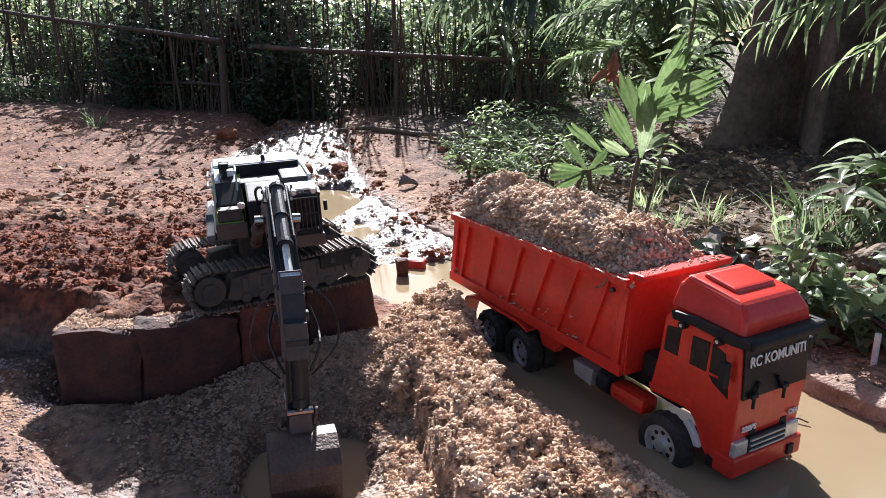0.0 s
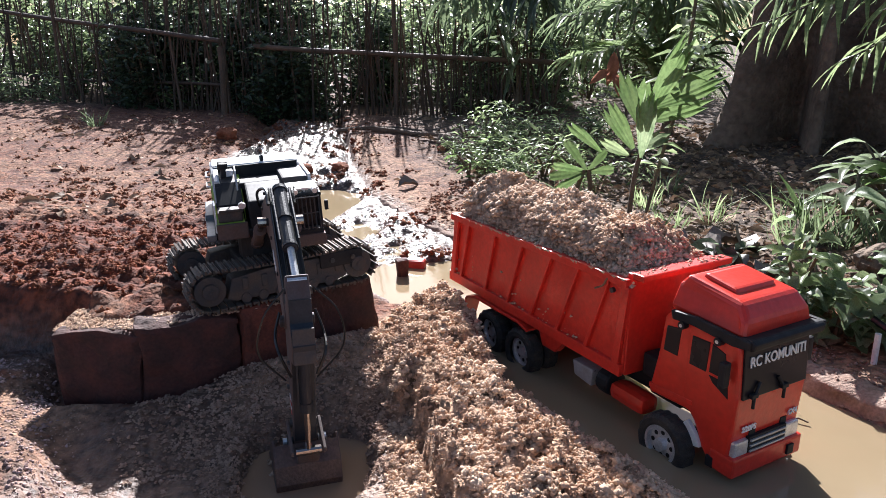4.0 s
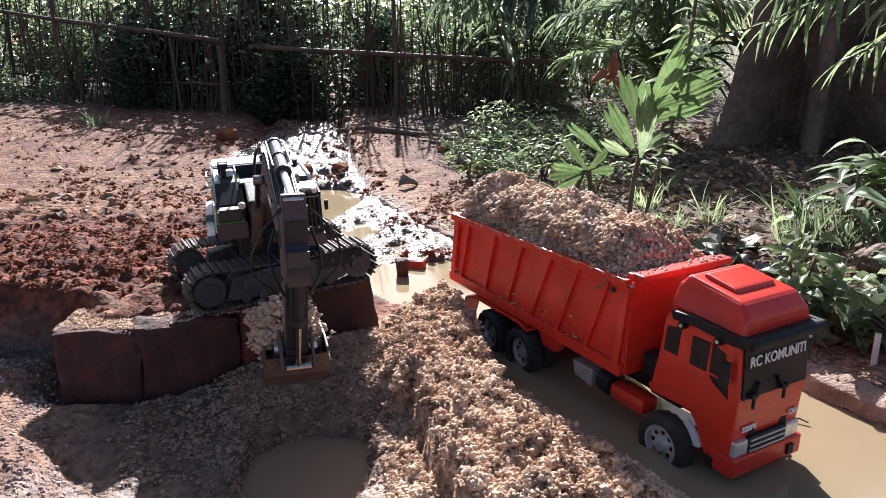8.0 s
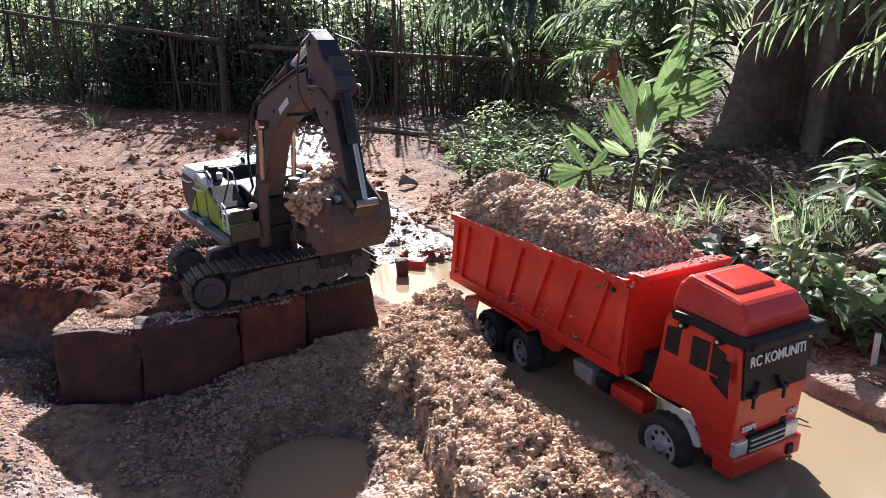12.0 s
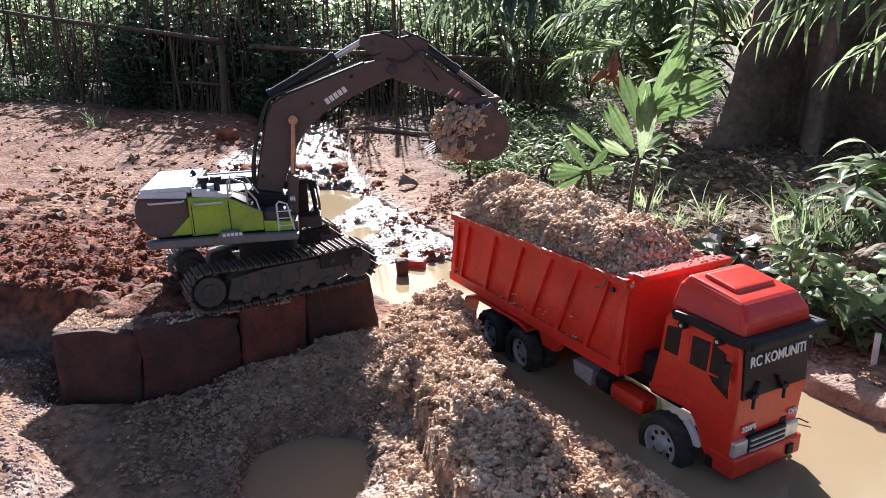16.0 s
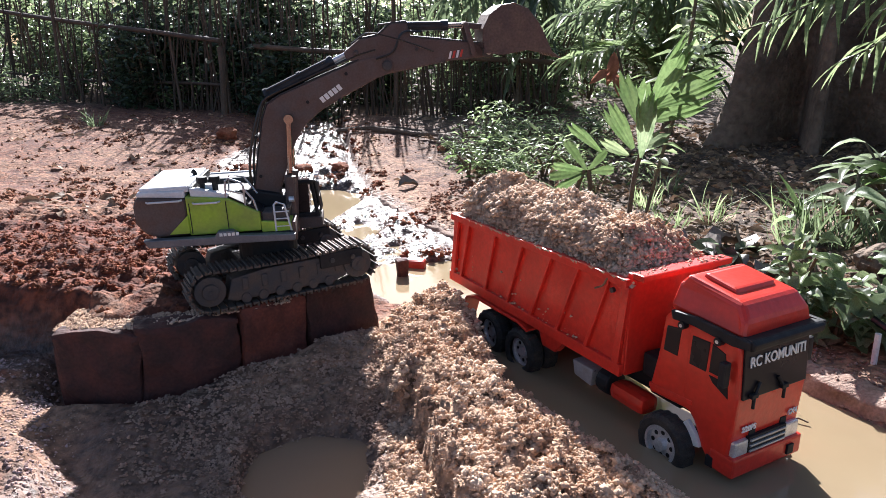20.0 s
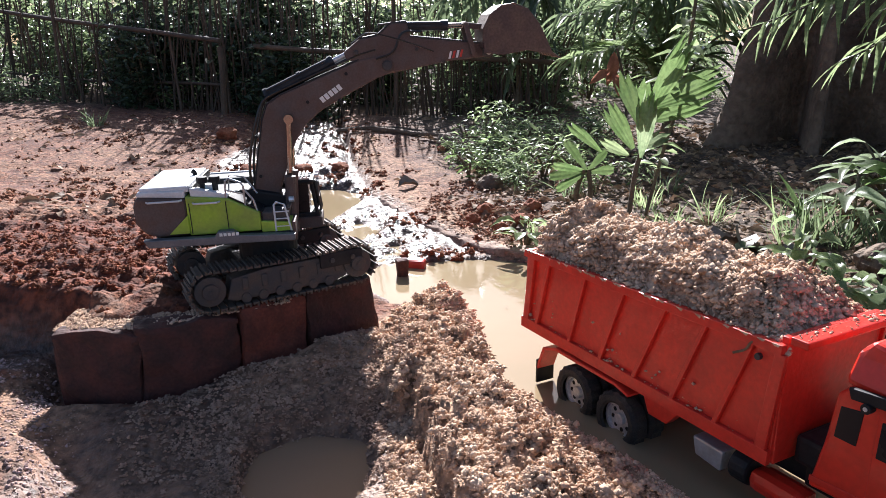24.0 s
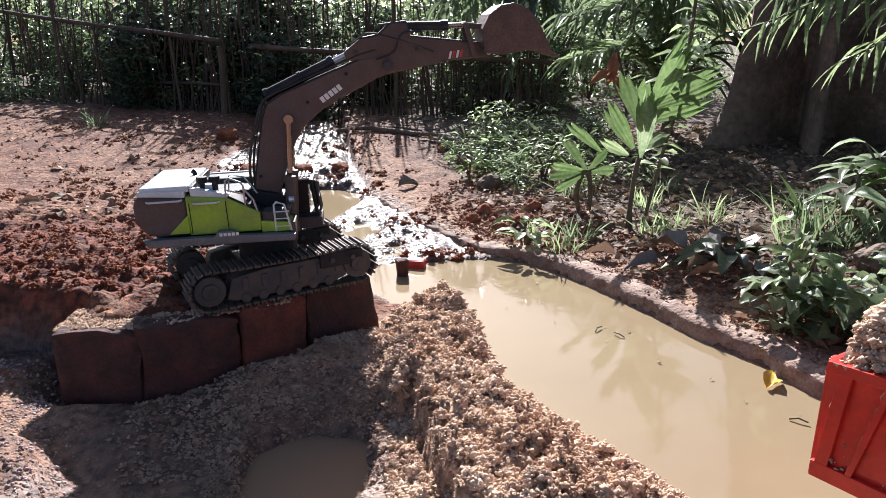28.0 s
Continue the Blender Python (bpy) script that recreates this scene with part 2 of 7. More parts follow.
def pipe(points, r, n=6, bm=None):
    """A round tube along points."""
    P = [Vector(p) for p in points]
    b = bmesh.new()
    rings = []
    side = None
    for i, p in enumerate(P):
        d = (P[min(i + 1, len(P) - 1)] - P[max(i - 1, 0)]).normalized()
        side = d.orthogonal().normalized() if side is None else (side - d * side.dot(d)).normalized()
        up = d.cross(side)
        rad = r[i] if isinstance(r, (list, tuple)) else r
        rings.append([b.verts.new(p + (side * math.cos(k * math.tau / n) + up * math.sin(k * math.tau / n)) * rad) for k in range(n)])
    for a, c in zip(rings, rings[1:]):
        for k in range(n):
            b.faces.new((a[k], a[(k + 1) % n], c[(k + 1) % n], c[k]))
    b.faces.new(rings[0][::-1])
    b.faces.new(rings[-1])
    return join(bm, b)


def curve_pts(pts, n=10):
    """A smooth way through points."""
    P = [Vector(p) for p in pts]
    P = [P[0] * 2 - P[1]] + P + [P[-1] * 2 - P[-2]]
    out = []
    for i in range(1, len(P) - 2):
        for k in range(n):
            t = k / n
            a, b, c, d = P[i - 1], P[i], P[i + 1], P[i + 2]
            out.append(0.5 * ((2 * b) + (c - a) * t + (2 * a - 5 * b + 4 * c - d) * t * t + (3 * b - a - 3 * c + d) * t ** 3))
    return out + [P[-2]]


def fbm(x, y, scale, octaves=4, seed=0):
    """Value noise in numpy, about -1 to 1."""
    x, y = np.asarray(x, float) * scale, np.asarray(y, float) * scale
    tot, amp, norm = np.zeros_like(x), 1.0, 0.0
    for o in range(octaves):
        xi, yi = np.floor(x).astype(np.int64), np.floor(y).astype(np.int64)
        fx, fy = x - xi, y - yi
        fx, fy = fx * fx * (3 - 2 * fx), fy * fy * (3 - 2 * fy)

        def h(a, b):
            n = (a * 374761393 + b * 668265263 + (seed + o) * 974711) & 0xFFFFFFFF
            n = ((n ^ (n >> 13)) * 1274126177) & 0xFFFFFFFF
            return ((n ^ (n >> 16)) & 0xFFFF) / 32767.5 - 1
        v = (h(xi, yi) * (1 - fx) + h(xi + 1, yi) * fx) * (1 - fy) + (h(xi, yi + 1) * (1 - fx) + h(xi + 1, yi + 1) * fx) * fy
        tot, norm = tot + v * amp, norm + amp
        x, y, amp = x * 2.03 + 17.1, y * 2.03 + 9.7, amp * 0.55
    return tot / norm


def sdist(x, y, poly):
    """Signed distance to a closed outline, negative inside."""
    x, y = np.asarray(x, float), np.asarray(y, float)
    d2, inside = np.full(x.shape, 1e9), np.zeros(x.shape, bool)
    n = len(poly)
    for i in range(n):
        (x0, y0), (x1, y1) = poly[i], poly[(i + 1) % n]
        ex, ey = x1 - x0, y1 - y0
        t = np.clip(((x - x0) * ex + (y - y0) * ey) / (ex * ex + ey * ey), 0, 1)
        d2 = np.minimum(d2, (x - x0 - t * ex) ** 2 + (y - y0 - t * ey) ** 2)
        cross = ((y0 > y) != (y1 > y)) & (x < ex * (y - y0) / (ey if ey else 1e-9) + x0)
        inside ^= cross
    return np.where(inside, -1, 1) * np.sqrt(d2)


def step(d, a, b):
    t = np.clip((d - a) / (np.asarray(b) - a), 0, 1)
    return t * t * (3 - 2 * t)


# ---------------------------------------------------------------- the ground
CHANNEL = [(-0.21, 1.64), (-0.10, 1.50), (0.03, 1.43), (0.075, 1.33), (0.097, 1.19), (0.108, 1.10), (0.155, 1.03), (0.19, 0.965), (0.225, 0.91), (0.25, 0.865), (0.30, 0.785), (0.42, 0.55), (0.60, 0.20),
           (1.10, 0.05), (0.92, 0.45), (0.585, 1.03), (0.545, 1.154), (0.46, 1.30), (0.39, 1.47), (0.297, 1.64), (0.215, 1.77), (0.11, 1.81), (-0.13, 1.78), (-0.2, 1.7)]
STREAM = [(-0.22, 1.66), (-0.10, 1.80), (0.06, 1.86), (-0.11, 2.22), (-0.27, 2.6), (-0.4, 3.11), (-0.44, 3.38), (-0.5, 3.7), (-0.59, 4.18),
          (-0.95, 4.19), (-0.87, 3.64), (-0.92, 3.36), (-0.9, 3.06), (-0.74, 2.64), (-0.66, 2.35), (-0.46, 2.0), (-0.30, 1.70)]
PIT = [(-0.66, 0.98), (-0.45, 0.985), (-0.115, 1.19), (-0.06, 1.20), (-0.03, 1.02), (-0.035, 0.88), (-0.02, 0.70), (0.02, 0.50), (-0.60, 0.45), (-0.56, 0.72), (-0.60, 0.88)]
BERM = [(-0.13, 1.27), (-0.10, 1.39), (-0.03, 1.42), (0.03, 1.39), (0.06, 1.32), (0.083, 1.19), (0.094, 1.10), (0.14, 1.025), (0.175, 0.96), (0.21, 0.905), (0.235, 0.86), (0.285, 0.78), (0.40, 0.52),
        (0.15, 0.42), (-0.02, 0.60), (-0.06, 0.75), (-0.07, 0.90), (-0.085, 1.0), (-0.115, 1.13)]
PLATEAU = [(-0.114, 1.183), (-0.089, 1.287), (-0.048, 1.323), (0.017, 1.353), (0.052, 1.255), (0.074, 1.08), (0.095, 0.945), (0.152, 0.827), (0.188, 0.743), (0.208, 0.684), (0.126, 0.63), (0.036, 0.631), (0.018, 0.712), (-0.01, 0.813), (-0.029, 0.916), (-0.045, 1.001), (-0.07, 0.968), (-0.099, 1.045)]
KERB_LINE = [(-0.90, 9.0), (-0.70, 5.2), (-0.57, 4.18), (-0.48, 3.7), (-0.42, 3.38), (-0.38, 3.11), (-0.25, 2.6), (-0.09, 2.22), (0.09, 1.88), (0.215, 1.79), (0.31, 1.655), (0.40, 1.485), (0.475, 1.31), (0.56, 1.165), (0.605, 1.03), (0.94, 0.45), (1.6, -0.7), (4.0, -5.0), (40, -60)]
FIELD = [(-0.585, 1.10), (-0.56, 1.02), (-0.45, 1.02), (-0.30, 1.09), (-0.215, 1.16), (-0.125, 1.235), (-0.16, 1.38), (-0.27, 1.60), (-0.45, 2.0), (-0.68, 2.35), (-0.77, 2.64), (-0.93, 3.06), (-0.95, 3.36), (-0.9, 3.64), (-0.98, 4.19), (-1.2, 5.2), (-1.4, 9.0), (-100, 12), (-100, 1.6), (-1.2, 1.22), (-0.8, 1.14)]


def line_side(x, y, line):
    """Distance to an open line and whether a place lies to its right-hand (far) side."""
    x, y = np.asarray(x, float), np.asarray(y, float)
    best, side = np.full(x.shape, 1e9), np.zeros(x.shape)
    for (x0, y0), (x1, y1) in zip(line, line[1:]):
        ex, ey = x1 - x0, y1 - y0
        t = np.clip(((x - x0) * ex + (y - y0) * ey) / (ex * ex + ey * ey), 0, 1)
        d = np.hypot(x - x0 - t * ex, y - y0 - t * ey)
        s = ex * (y - y0) - ey * (x - x0)
        side = np.where(d < best, np.sign(s), side)
        best = np.minimum(best, d)
    return best * side


def ground_height(x, y):
    x, y = np.asarray(x, float), np.asarray(y, float)
    rough, fine = fbm(x, y, 9, 5, 1), fbm(x, y, 40, 3, 8)
    dirt = np.maximum(0, 1 - np.hypot((x + 0.68) / 0.42, (y - 1.36) / 0.30))
    fieldz = 0.137 + 0.018 * fbm(x, y, 1.6, 3, 2) + 0.014 * rough + 0.012 * fine + 0.034 * np.abs(fbm(x, y, 17, 4, 51)) * step(fbm(x, y, 2.3, 3, 52), -0.25, 0.3) + 0.02 * step(y, 3.2, 5.0)
    fieldz = fieldz + 0.020 * dirt + 0.022 * np.abs(fbm(x, y, 20, 4, 12)) * step(dirt, 0, 0.4)
    ds = line_side(x, y, KERB_LINE)
    rightz = 0.027 + 0.025 * step(ds, 0.05, 0.3) + 0.10 * step(ds, 0.15, 1.7) + 0.014 * fbm(x, y, 5, 4, 3) * step(ds, 0.03, 0.15) + 0.004 * fine
    near = 0.004 + 0.105 * np.maximum(step(-x, 0.95, 1.7), step(0.5 - y, 0.1, 0.7)) + 0.012 * rough + 0.003 * fine
    # the trodden bank beside the pit
    lim = 0.61 - 0.6 * np.clip(0.99 - y, 0, 0.3)
    bank = 0.054 * step(-x, lim - 0.05, lim + 0.04)
    near = near + bank * (1 - step(-x, 0.95, 1.7))
    far = step(y, 1.75, 2.7)
    rise = 0.11 * step(y, 2.4, 4.4)
    brook = sdist(x, y, STREAM)
    level = far * (1 - step(brook, 0.25, 2.2)) * (1 - step(y, 5.0, 7.0))
    fieldz = fieldz * (1 - level) + (0.022 + rise + 0.010 * rough + 0.006 * fine) * level
    inside = step(-sdist(x, y, FIELD), -0.012, 0.03 + 0.10 * far)
    z = near * (1 - inside) + fieldz * inside
    # pit, deepest where the puddle lies
    pw = np.hypot((x + 0.182) / 0.088, (y - 0.865) / 0.105) + 0.20 * fbm(x, y, 17, 3, 91)
    pitz = 0.006 + (0.030 - 0.028 * step(-x - 0.35 * (y - 0.85), 0.22, 0.34)) * step(pw, 0.9, 3.0) - 0.045 * (1 - step(pw, 0.70, 1.15)) + 0.007 * fbm(x, y, 14, 4, 6) + 0.004 * fine
    pitz = pitz + 0.022 * step(0.95 - np.hypot((x + 0.14) / 0.16, (y - 1.06) / 0.14), 0, 0.8) * (1 + 0.5 * fbm(x, y, 20, 3, 19))
    foot = 1 - step(sdist(x, y, FIELD), 0.06, 0.24)
    pitz = pitz + 0.034 * foot + bank * (1 - foot)
    wp = step(-sdist(x, y, PIT), -0.03, 0.03) * (1 - inside)
    z = z * (1 - wp) + pitz * wp
    # soil ridge between pit and channel, with slumped terraces
    berm = sdist(x, y, BERM)
    bump = step(-berm, -0.014, 0.030)
    ter = fbm(x, y, 13, 3, 5)
    plate = step(-sdist(x, y, PLATEAU) + 0.018 * fbm(x, y, 28, 3, 33), -0.010, 0.010)
    bz = 0.018 * bump + 0.050 * plate + 0.014 * ter * bump + (0.012 + 0.022 * plate) * np.abs(fbm(x, y, 30, 4, 15)) * bump + 0.016 * fbm(x, y, 48, 3, 16) * bump
    z = np.maximum(z, bz - 0.2 * (1 - step(bump, 0.0, 0.12))) * (1 - inside) + z * inside
    rightz = np.maximum(rightz, rise + 0.020 + 0.008 * rough)
    right = step(ds, -0.01, 0.02)
    z = z * (1 - right) + rightz * right
    # stream bed and channel
    ws = step(-brook, -0.07, 0.05)
    hole = np.hypot((x + 0.42) / 0.14, (y - 2.50) / 0.30)
    sz = rise + 0.011 + 0.024 * fbm(x, y, 8, 4, 7) + 0.020 * fbm(x, y, 30, 3, 11) - 0.03 * (1 - step(hole, 0.7, 1.1))
    z = z * (1 - ws) + sz * ws
    chan = sdist(x, y, CHANNEL) + 0.010 * fbm(x, y, 18, 3, 31)
    wc = step(-chan, -0.020, 0.012)
    return z * (1 - wc) + (-0.014) * wc


def axis(parts):
    out = []
    for a, b, s in parts:
        out += list(np.arange(a, b - 1e-9, s))
    return np.array(out)


def spread(start, stop, first, grow):
    out, v, s = [], start, first
    while v < stop:
        out.append(v)
        v += s
        s *= grow
    return out + [stop]


def build_ground():
    gx = axis([(-1.1, 1.0, 0.0085)])
    gx = np.concatenate([-np.array(spread(3.4, 90, 0.06, 1.2))[::-1], axis([(-3.37, -1.1, 0.024)]), gx, np.array(spread(1.0, 90, 0.02, 1.13))])
    gy = axis([(0.5, 1.75, 0.0085), (1.75, 3.0, 0.0145), (3.0, 5.6, 0.032)])
    gy = np.concatenate([-np.array(spread(-0.5, 60, 0.03, 1.2))[::-1][:-1], gy, np.array(spread(5.6, 200, 0.08, 1.2))])
    X, Y = np.meshgrid(gx, gy)
    Z = ground_height(X, Y)
    nx, ny = len(gx), len(gy)
    idx = np.arange(nx * ny).reshape(ny, nx)
    faces = np.stack([idx[:-1, :-1], idx[:-1, 1:], idx[1:, 1:], idx[1:, :-1]], -1).reshape(-1, 4)
    me = bpy.data.meshes.new("ground")
    me.from_pydata(np.stack([X, Y, Z], -1).reshape(-1, 3).tolist(), [], faces.tolist())
    x, y = X.ravel(), Y.ravel()
    berm, pit, chan, strm = (sdist(x, y, p) for p in (BERM, PIT, CHANNEL, STREAM))
    ds = line_side(x, y, KERB_LINE)
    tan = np.maximum((1 - step(np.minimum(berm, pit), 0.0, 0.06)) * (1 - 0.6 * step(-x, 0.22, 0.36) * step(pit, -0.5, 0.0)), 0.55 * (1 - step(np.abs(ds), 0.05, 0.25)))
    tan = np.maximum(tan, 0.45 * step(-x, 0.45, 0.6) * step(1.0 - y, 0.0, 0.1) * (1 - step(-x, 0.8, 1.4)) * step(y, 0.2, 0.6))
    litter = step(ds, 0.06, 0.22) * step(x + 0.25 * (y - 2.0), 0.0, 0.5) + step(y, 4.4, 5.2) * 0.8
    litter = np.clip(np.maximum(litter, step(x, 0.5, 1.1) * step(y, 1.5, 2.2)), 0, 1)
    wet = np.maximum(1 - step(strm, -0.02, 0.07), 1 - step(chan, 0.0, 0.03))
    pw = np.hypot((x + 0.182) / 0.088, (y - 0.865) / 0.105)
    wet = np.maximum(wet, 0.75 * (1 - step(pw, 0.9, 2.0)))
    wet = np.maximum(wet, 0.70 * step(-pit, -0.01, 0.03) * step(-x - 0.35 * (y - 0.85), 0.18, 0.30) * (1 - step(-x, 0.46, 0.53)))
    wet = np.maximum(wet, 0.12 * step(-pit, 0.0, 0.03))
    # shade under the left bank's edge, painted as a band through the wet layer
    edge = sdist(x, y, FIELD)
    wet = np.maximum(wet, 0.9 * step(-x, 0.555, 0.585) * (1 - step(np.abs(edge - 0.035), 0.03, 0.055)) * (1 - step(y, 1.6, 2.0)))
    fresh = step(1.15 - np.hypot((x + 0.72) / 0.60, (y - 1.36) / 0.36) + 0.35 * fbm(x, y, 7, 3, 71), 0.0, 0.35)
    attr = me.color_attributes.new("soil", "FLOAT_COLOR", "POINT")
    attr.data.foreach_set("color", np.stack([tan, litter, wet, fresh], -1).ravel())
    ob = part("ground", me, M_EARTH, smooth=True)
    tagged(ob, "red clay and tan soil ground with damp litter under the trees", "ground", kind="structure")


build_ground()


def sheet(name, poly, z, material, label, category):
    b = bmesh.new()
    top = [b.verts.new((x, y, z)) for x, y in poly]
    b.faces.new(top)
    bmesh.ops.triangulate(b, faces=b.faces)
    ob = part(name, b, material)
    return tagged(ob, label, category, kind="structure")


sheet("water", [(-0.30, 1.62), (-0.12, 1.46), (0.0, 1.36), (0.04, 1.19), (0.08, 1.04), (0.16, 0.92), (0.22, 0.80), (0.36, 0.53), (0.57, 0.18), (1.15, 0.0), (0.98, 0.46),
                (0.64, 1.05), (0.59, 1.18), (0.50, 1.33), (0.43, 1.49), (0.33, 1.66), (0.24, 1.82), (0.12, 1.87), (-0.05, 2.13), (-0.22, 2.64), (-0.36, 3.3), (-0.58, 4.2), (-0.66, 5.0),
                (-1.2, 5.0), (-1.06, 3.9), (-0.87, 3.1), (-0.73, 2.6), (-0.50, 2.0)], 0.0, M_WATER, "still milky brown water in the muddy channel", "water")
sheet("pit_water", [(-0.182 + 0.118 * math.cos(a * math.tau / 24), 0.865 + 0.135 * math.sin(a * math.tau / 24)) for a in range(24)], -0.012, M_WATER2,
      "small brown puddle at the bottom of the dug pit", "water")


# ---------------------------------------------------------------- the toy excavator
EXC = pose(-0.291, 1.193, 0.153) @ Matrix.Rotation(-0.038, 4, "Y") @ Matrix.Rotation(0.030, 4, "X")
# the worn slew ring lets the arm sit a little steeper than the tracks
ARM_SEAT = EXC.inverted() @ pose(-0.291, 1.193, 0.153) @ Matrix.Rotation(-0.075, 4, "Y") @ Matrix.Rotation(0.030, 4, "X")
excavator = thing("toy_excavator", EXC, "lime green and brown toy excavator on steel tracks", "excavator")
FOOT, BOOM_LEN, STICK_LEN, ARM_Y = (0.004, 0.098), 0.329, 0.162, 0.002


def turned(pts, origin, deg):
    """Outline points brought into the frame that sits at origin and is turned by deg."""
    c, s = math.cos(radians(deg)), math.sin(radians(deg))
    return [((x - origin[0]) * c + (z - origin[1]) * s, -(x - origin[0]) * s + (z - origin[1]) * c) for x, z in pts]


def undercarriage():
    TURN = pose(0.0, 0, 0.0, 0, 0, TRACK_TURN)
    b = box(-0.055, 0.055, -0.06, 0.06, 0.030, 0.052, 0.004)
    rod((0, 0, 0.050), (0, 0, 0.095), 0.048, 24, bm=b, w=0.003)
    mid = part("undercarriage", b, M_BLACK, excavator)
    mid.matrix_basis = TURN
    shoe = box(-0.0052, 0.0052, -0.025, 0.025, -0.0012, 0.0018, 0.0006)
    box(-0.0045, -0.0015, -0.025, 0.025, 0.0018, 0.0052, 0.0, shoe)
    box(0.0025, 0.0042, -0.025, 0.025, 0.0018, 0.0034, 0.0, shoe)
    me = bpy.data.meshes.new("shoe")
    shoe.to_mesh(me)
    me.materials.append(M_TRACK)
    R, HALF = 0.030, 0.119
    span = 4 * HALF + math.tau * R
    count = 54
    for side in (-1, 1):
        y = side * 0.078
        b = prism([(-0.095, 0.014), (-0.085, 0.047), (-0.03, 0.054), (0.06, 0.054), (0.098, 0.045), (0.100, 0.016), (0.08, 0.010), (-0.08, 0.010)], y - 0.017, y + 0.017, 0.003)
        track = part("track", b, M_DGREY, excavator, "dark steel crawler track with ribbed shoes")
        track.matrix_basis = TURN
        for k in range(6):
            part("roller", rod((-0.066 + k * 0.027, y - 0.0195, 0.013), (-0.066 + k * 0.027, y + 0.0195, 0.013), 0.008, 12, w=0.001), M_DGREY, track)
            part("frame_rib", box(-0.070 + k * 0.030, -0.060 + k * 0.030, y - 0.019, y + 0.019, 0.026, 0.046, 0.002), M_DGREY, track)
        for k in range(count):
            s = span * k / count
            if s < 2 * HALF:
                x, z, a = -HALF + s, R * 2 + 0.004, 0
            elif s < 2 * HALF + math.pi * R:
                t = (s - 2 * HALF) / R
                x, z, a = HALF + R * math.sin(t), R + 0.004 + R * math.cos(t), t
            elif s < 4 * HALF + math.pi * R:
                x, z, a = HALF - (s - 2 * HALF - math.pi * R), 0.004, math.pi
            else:
                t = (s - 4 * HALF - math.pi * R) / R + math.pi
                x, z, a = -HALF + R * math.sin(t), R + 0.004 + R * math.cos(t), t
            sag = -0.004 * math.sin(math.pi * (x + HALF) / (2 * HALF)) if 0 < s < 2 * HALF else 0
            ob = part("shoe", me, None, track)
            ob.matrix_basis = Matrix.Translation((x, y, z + sag)) @ Matrix.Rotation(a, 4, "Y")
        for x, name in ((-HALF, "sprocket"), (HALF, "idler")):
            b = rod((x, y - 0.021, R + 0.004), (x, y + 0.021, R + 0.004), 0.024, 20, w=0.002)
            rod((x, y - 0.026, R + 0.004), (x, y + 0.026, R + 0.004), 0.013, 12, bm=b, w=0.002)
            rod((x, y - 0.028, R + 0.004), (x, y + 0.028, R + 0.004), 0.004, 8, bm=b)
            part(name, b, M_DGREY, track)
        b = box(0.055, 0.128, y - 0.0235, y - 0.0175 if side < 0 else y + 0.0235, 0.036, 0.060, 0.002)
        part("track_guard", b, M_BLACK, track)
        for k in range(2):
            part("track_lamp", rod((0.075 + k * 0.035, y - 0.027, 0.048), (0.075 + k * 0.035, y - 0.02, 0.048), 0.004, 10), M_DGREY, track)


TRACK_TURN = 28.0
undercarriage()


